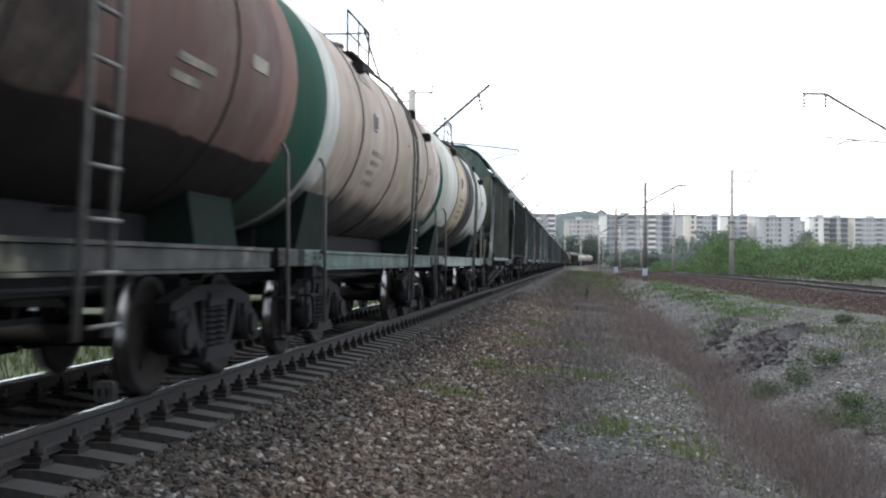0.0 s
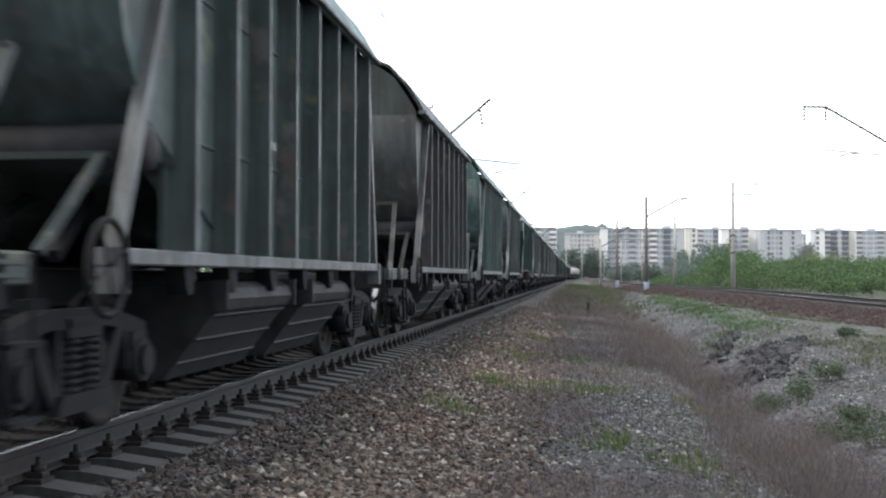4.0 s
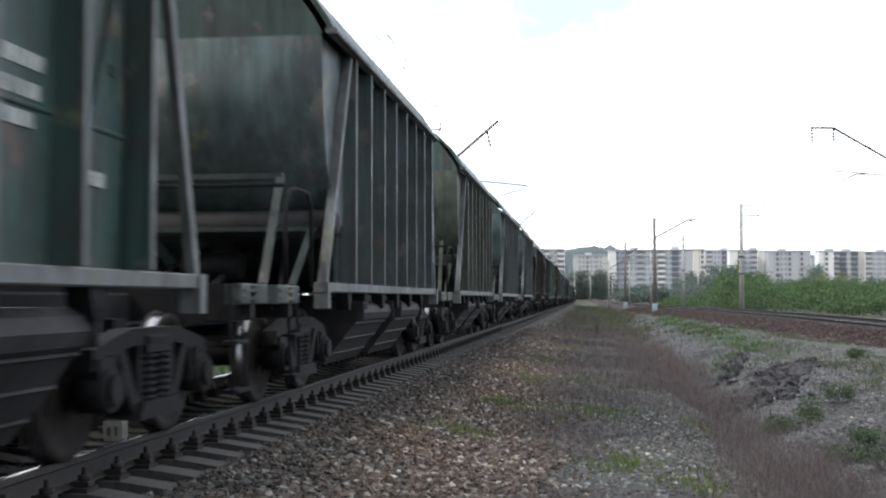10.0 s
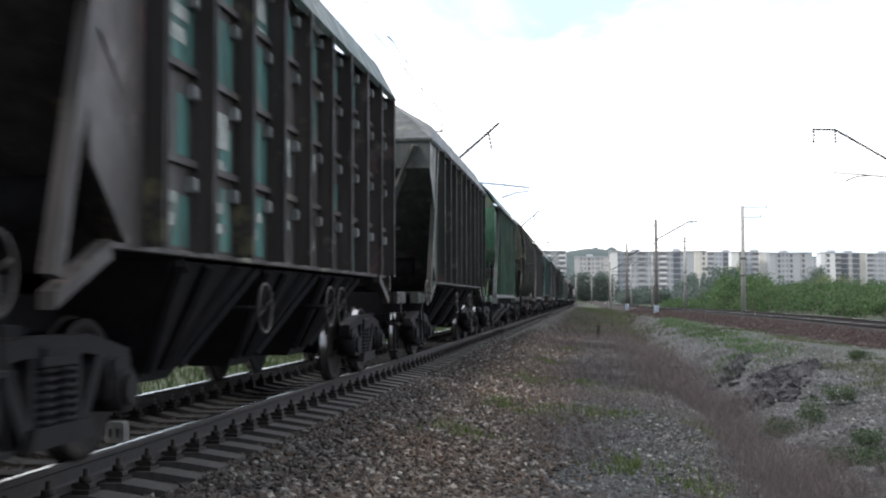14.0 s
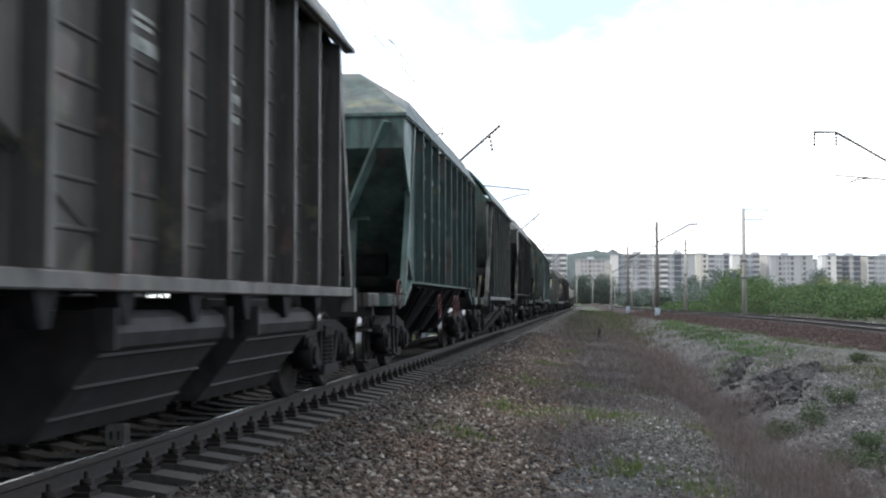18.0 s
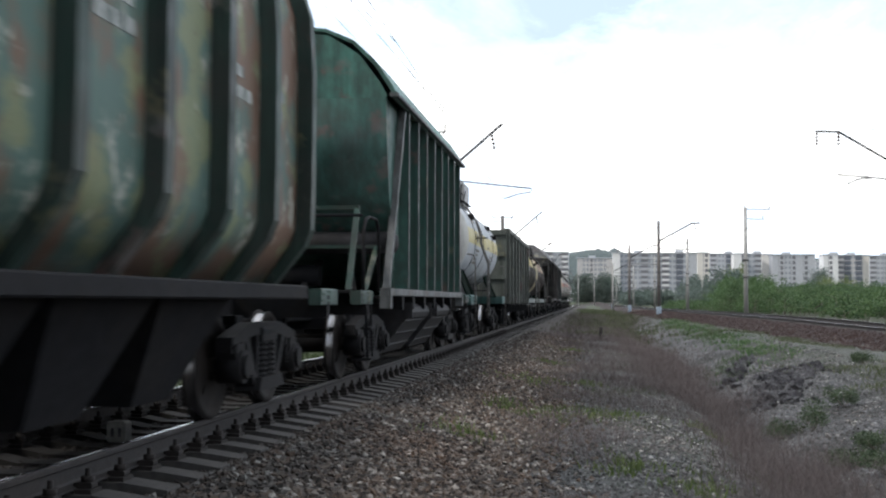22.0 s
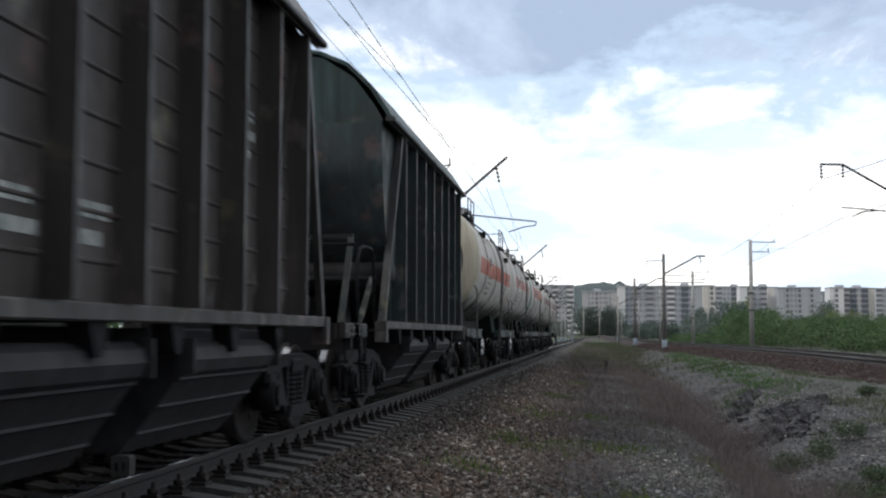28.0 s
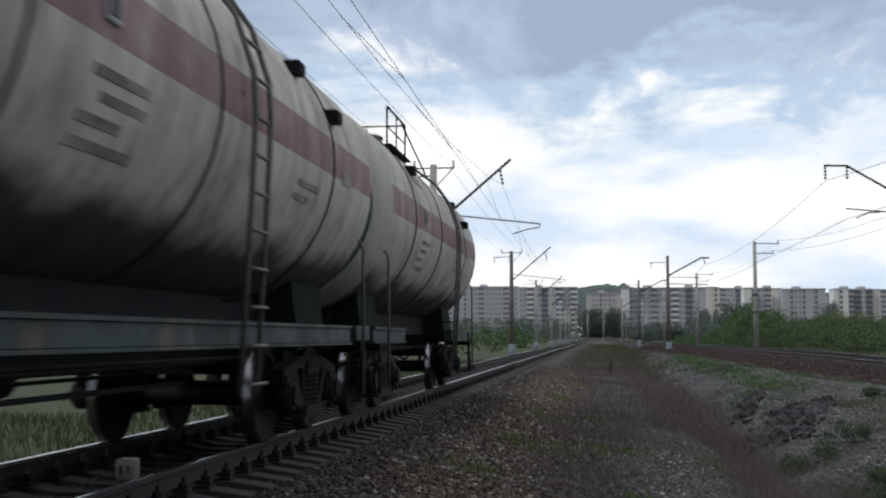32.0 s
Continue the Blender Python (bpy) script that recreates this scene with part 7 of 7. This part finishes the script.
        q = Euler((r3.gauss(0.25, 0.4), r3.gauss(-0.30, 0.4), 1.15 + r3.gauss(0, 0.6))).to_matrix()
        vs = []
        for b in corners:
            v = q @ Vector((b[0] * s * r3.uniform(0.8, 1.7), b[1] * s * r3.uniform(0.5, 1.2), b[2] * s * r3.uniform(0.4, 1.0)))
            vs.append((x + v.x, y + v.y, z + v.z))
        g.add(vs, sides)
    tagged(new("rock_outcrop", g.mesh("rock_outcrop", M_ROCK, False)), "dark broken rock cropping out of the ditch bank", "rock", kind="stuff")


scatter_stones()


def blades(name, label, spots, h, w, per, mat, lean=0.35, spread=0.12, twig=False):
    r3 = random.Random(len(name) * 17 + len(spots))
    g = Geo()
    for x, y in spots:
        z = land(x, y)[0]
        for _ in range(per):
            px, py = x + r3.gauss(0, spread), y + r3.gauss(0, spread)
            hh = h * r3.uniform(0.45, 1.2)
            a = r3.uniform(0, 6.28)
            dx, dy = math.cos(a) * lean * hh * r3.random(), math.sin(a) * lean * hh * r3.random()
            b = r3.uniform(0, 6.28)
            ux, uy = math.cos(b) * w, math.sin(b) * w
            g.add([(px - ux, py - uy, z - 0.02), (px + ux, py + uy, z - 0.02), (px + dx * 0.5 + ux * 0.7, py + dy * 0.5 + uy * 0.7, z + hh * 0.6), (px + dx, py + dy, z + hh),
                   (px + dx * 0.5 - ux * 0.7, py + dy * 0.5 - uy * 0.7, z + hh * 0.6)], [(0, 1, 2, 4), (4, 2, 3)])
            if twig:
                for _k in range(3):
                    t = r3.uniform(0.35, 0.9)
                    bx, by, bz = px + dx * t, py + dy * t, z + hh * t
                    ex, ey = r3.gauss(0, 0.12), r3.gauss(0, 0.12)
                    g.add([(bx - w * 0.6, by, bz), (bx + w * 0.6, by, bz), (bx + ex, by + ey, bz + hh * 0.22)], [(0, 1, 2)])
    tagged(new(name, g.mesh(name, mat, False)), label, "grass", kind="stuff")


def ground_cover():
    r3 = random.Random(3)
    def patchy(n, x0, x1, y0, y1, thr, sc=0.5, py=1.4):
        out = []
        while len(out) < n:
            x, y = r3.uniform(x0, x1), y0 + (y1 - y0) * r3.random() ** py
            if noise.noise((x * sc + 5, y * sc * 0.7, 1.7)) > thr:
                out.append((x, y))
        return out
    def near(places, n, r):
        return [(px + r3.gauss(0, r * q), py + r3.gauss(0, r * q * 2.2)) for px, py, q in places for _ in range(int(n * q))]
    blades("grass", "thin short grass on the gravel path", patchy(900, 3.4, 6.2, 6, 60, 0.16, 0.9), 0.05, 0.006, 8, M_DULLGRASS, 1.5, 0.20)
    tufts = ((3.88, 17.65, 1.3), (2.93, 17.75, 0.8), (2.96, 23.55, 1.2), (2.79, 13.75, 0.8), (4.63, 12.35, 0.9), (4.59, 17.65, 0.7), (6.0, 18.5, 0.8), (3.3, 31, 1.0), (3.6, 40, 1.0), (4.3, 24, 0.6), (5.3, 11.2, 0.7))
    blades("weeds", "fresh yellow-green weeds in small tufts", near(tufts, 30, 0.26), 0.10, 0.009, 7, M_WEED, 1.2, 0.08)
    lip = [(9.2 + 1.1 * k / 26 + 0.012 * (91 - (36 + 2.2 * k)), 36 + 2.2 * k, 1.0) for k in range(26)]
    blades("bank_grass", "fresh grass along the lip of the bank", near(lip, 26, 0.42), 0.13, 0.016, 8, M_LEAF, 1.3, 0.25)
    blades("bank_weeds", "green weeds hanging down the ditch bank", near(((8.5, 34.5, 1.2), (7.95, 33.2, 0.9), (9.0, 37, 0.8)), 34, 0.3), 0.12, 0.011, 8, M_SHRUB, 1.2, 0.2)
    blades("dull_grass", "dull thin grass on the bank of the second track", patchy(1100, 9.6, 13.2, 16, 60, 0.12, 0.5), 0.08, 0.012, 8, M_DULLGRASS, 1.5, 0.35)
    def verge(n, y0, y1, x, dx, thr, seed):
        out = []
        while len(out) < n:
            y = y0 + (y1 - y0) * r3.random() ** 1.15
            p = (x + r3.gauss(0, dx), y)
            if p[0] > 2.0 + 0.4 * r3.random() and p[0] < second_x(y) - 3.5 and noise.noise((p[0] * 0.3 + seed, y * 0.2, 1.7)) > thr:
                out.append(p)
        return out
    blades("far_grass", "dull olive grass along the line further on", verge(3200, 58, 230, 5.8, 1.9, -0.2, 5), 0.20, 0.02, 8, M_DULLGRASS, 1.2, 0.5)
    blades("far_weeds", "green weeds among the dull grass further on", verge(500, 50, 200, 6.6, 1.8, 0.12, 9), 0.16, 0.02, 8, M_GRASS, 1.2, 0.4)
    blades("far_stalks", "brown dry stalks along the line further on", verge(2600, 42, 150, 4.6, 1.8, -0.25, 3), 0.22, 0.010, 7, M_BRUSH, 1.0, 0.5)
    blades("left_grass", "tall green grass left of the line", patchy(2600, -14, -3.7, 6, 90, -0.3, 0.2, 1.3), 0.24, 0.014, 7, M_GRASS, 0.9, 0.25)
    ditch = [(6.70 + r3.gauss(0, 0.42), 10.5 + 36 * r3.random() ** 1.25) for _ in range(1500)]
    ditch = [p for p in ditch if noise.noise((p[0] * 1.1, p[1] * 0.55, 6.2)) > -0.12]
    blades("ditch_brush", "brown leafless brush that fills the ditch", ditch, 0.50, 0.0026, 8, M_BRUSH, 0.9, 0.20, True)
    upper = [(4.75 + 0.03 * y + r3.gauss(0, 0.75), y) for y in (24 + 46 * r3.random() ** 1.1 for _ in range(1400))]
    upper = [p for p in upper if noise.noise((p[0] * 0.9, p[1] * 0.35, 2.2)) > 0.0]
    blades("dry_brush", "brown leafless brush along the head of the ditch", upper, 0.40, 0.0034, 8, M_BRUSH, 1.0, 0.24, True)
    blades("dry_grass", "dry grey-brown stalks on the path", patchy(2600, 3.5, 6.8, 8, 60, -0.05, 0.8), 0.16, 0.0030, 6, M_BRUSH, 1.0, 0.26, True)


ground_cover()


def shrub(x, y, r, h):
    """A low leafy shrub with a few stems."""
    z = land(x, y)[0]
    r3 = random.Random(int(x * 100 + y * 7))
    m = thing("shrub", "low dark green shrub on the gravel bank", "shrub", "shrubs on the bank", at=(x, y, z))
    g, t = Geo(), Geo()
    for _ in range(7):
        a = r3.uniform(0, 6.28)
        c = (math.cos(a) * r * r3.uniform(0.1, 0.8), math.sin(a) * r * r3.uniform(0.1, 0.8), h * r3.uniform(0.35, 0.8))
        t.cyl((0, 0, -0.02), c, 0.008, 4, 0.003)
        clump(g, c, (r * 0.42, r * 0.42, h * 0.38), 190, 0.021, r3)
    part("branching", t, M_TRUNK, m, tidy=False)
    part("foliage", g, M_SHRUB, m, tidy=False)


for sx, sy, sr, sh in ((7.95, 20.2, 0.42, 0.55), (8.75, 21.6, 0.34, 0.34), (7.85, 16.8, 0.5, 0.36), (8.25, 17.0, 0.42, 0.32), (10.63, 28.4, 0.42, 0.3), (7.5, 20.3, 0.42, 0.3), (7.95, 15.3, 0.5, 0.34), (8.5, 14.3, 0.45, 0.3)):
    shrub(sx, sy, sr, sh)
post = thing("wooden_post", "short dark weathered wooden post in the grass", "post", at=(4.72, 54, land(4.72, 54)[0]))
part("shaft", Geo().cyl((0, 0, -0.2), (0.05, 0, 0.58), 0.10, 8, 0.08), plain("old_wood", (0.035, 0.03, 0.028), 0.9), post)
blk = thing("track_marker", "small white concrete block between the rails", "marker block", at=(-0.08, 10.3, -0.235))
part("block", Geo().cbox(-0.09, 0.09, -0.07, 0.07, 0, 0.19, 0.02), plain("marker_white", (0.24, 0.24, 0.23), 0.9), blk)
for dx in (-0.035, 0.035):
    part("mark", Geo().box(dx - 0.015, dx + 0.015, -0.074, -0.069, 0.05, 0.13), M_DARKLET, blk)


def motions():
    """The train rolls past at an even speed; every wheelset turns with it."""
    turn = -SPEED / 0.475
    steps = int(32 / 0.04)
    def on_track(y):
        return pose(track_x(y), y, 0, 0, 0, -math.degrees(math.atan(2 * max(0.0, y - 350) / 2600)))

    for w, y in TRAIN:
        bend = min(32, max(0, math.ceil((y - 340) / SPEED)))       # seconds until it is on the straight
        walk(w, [(t, on_track(y - SPEED * t)) for t in sorted({*range(0, bend + 1), *(q for q in (8, 16, 24) if q > bend), 32})])
    keyed = {}
    for w, y in TRAIN:
        for o in w.children_recursive:
            if o.name.split(".")[0] != "wheelset":
                continue
            s = 1 if o.location.y > 0 else -1
            if s not in keyed:
                walk(o, [(k / 30, pose(0, s * 0.925, 0.475, math.degrees(-turn * k / 30) % 360)) for k in range(0, 961)])
                keyed[s] = o
            else:
                src = keyed[s].animation_data
                o.rotation_mode = "QUATERNION"
                o.animation_data_create()
                o.animation_data.action = src.action
                o.animation_data.action_slot = src.action_slot


motions()
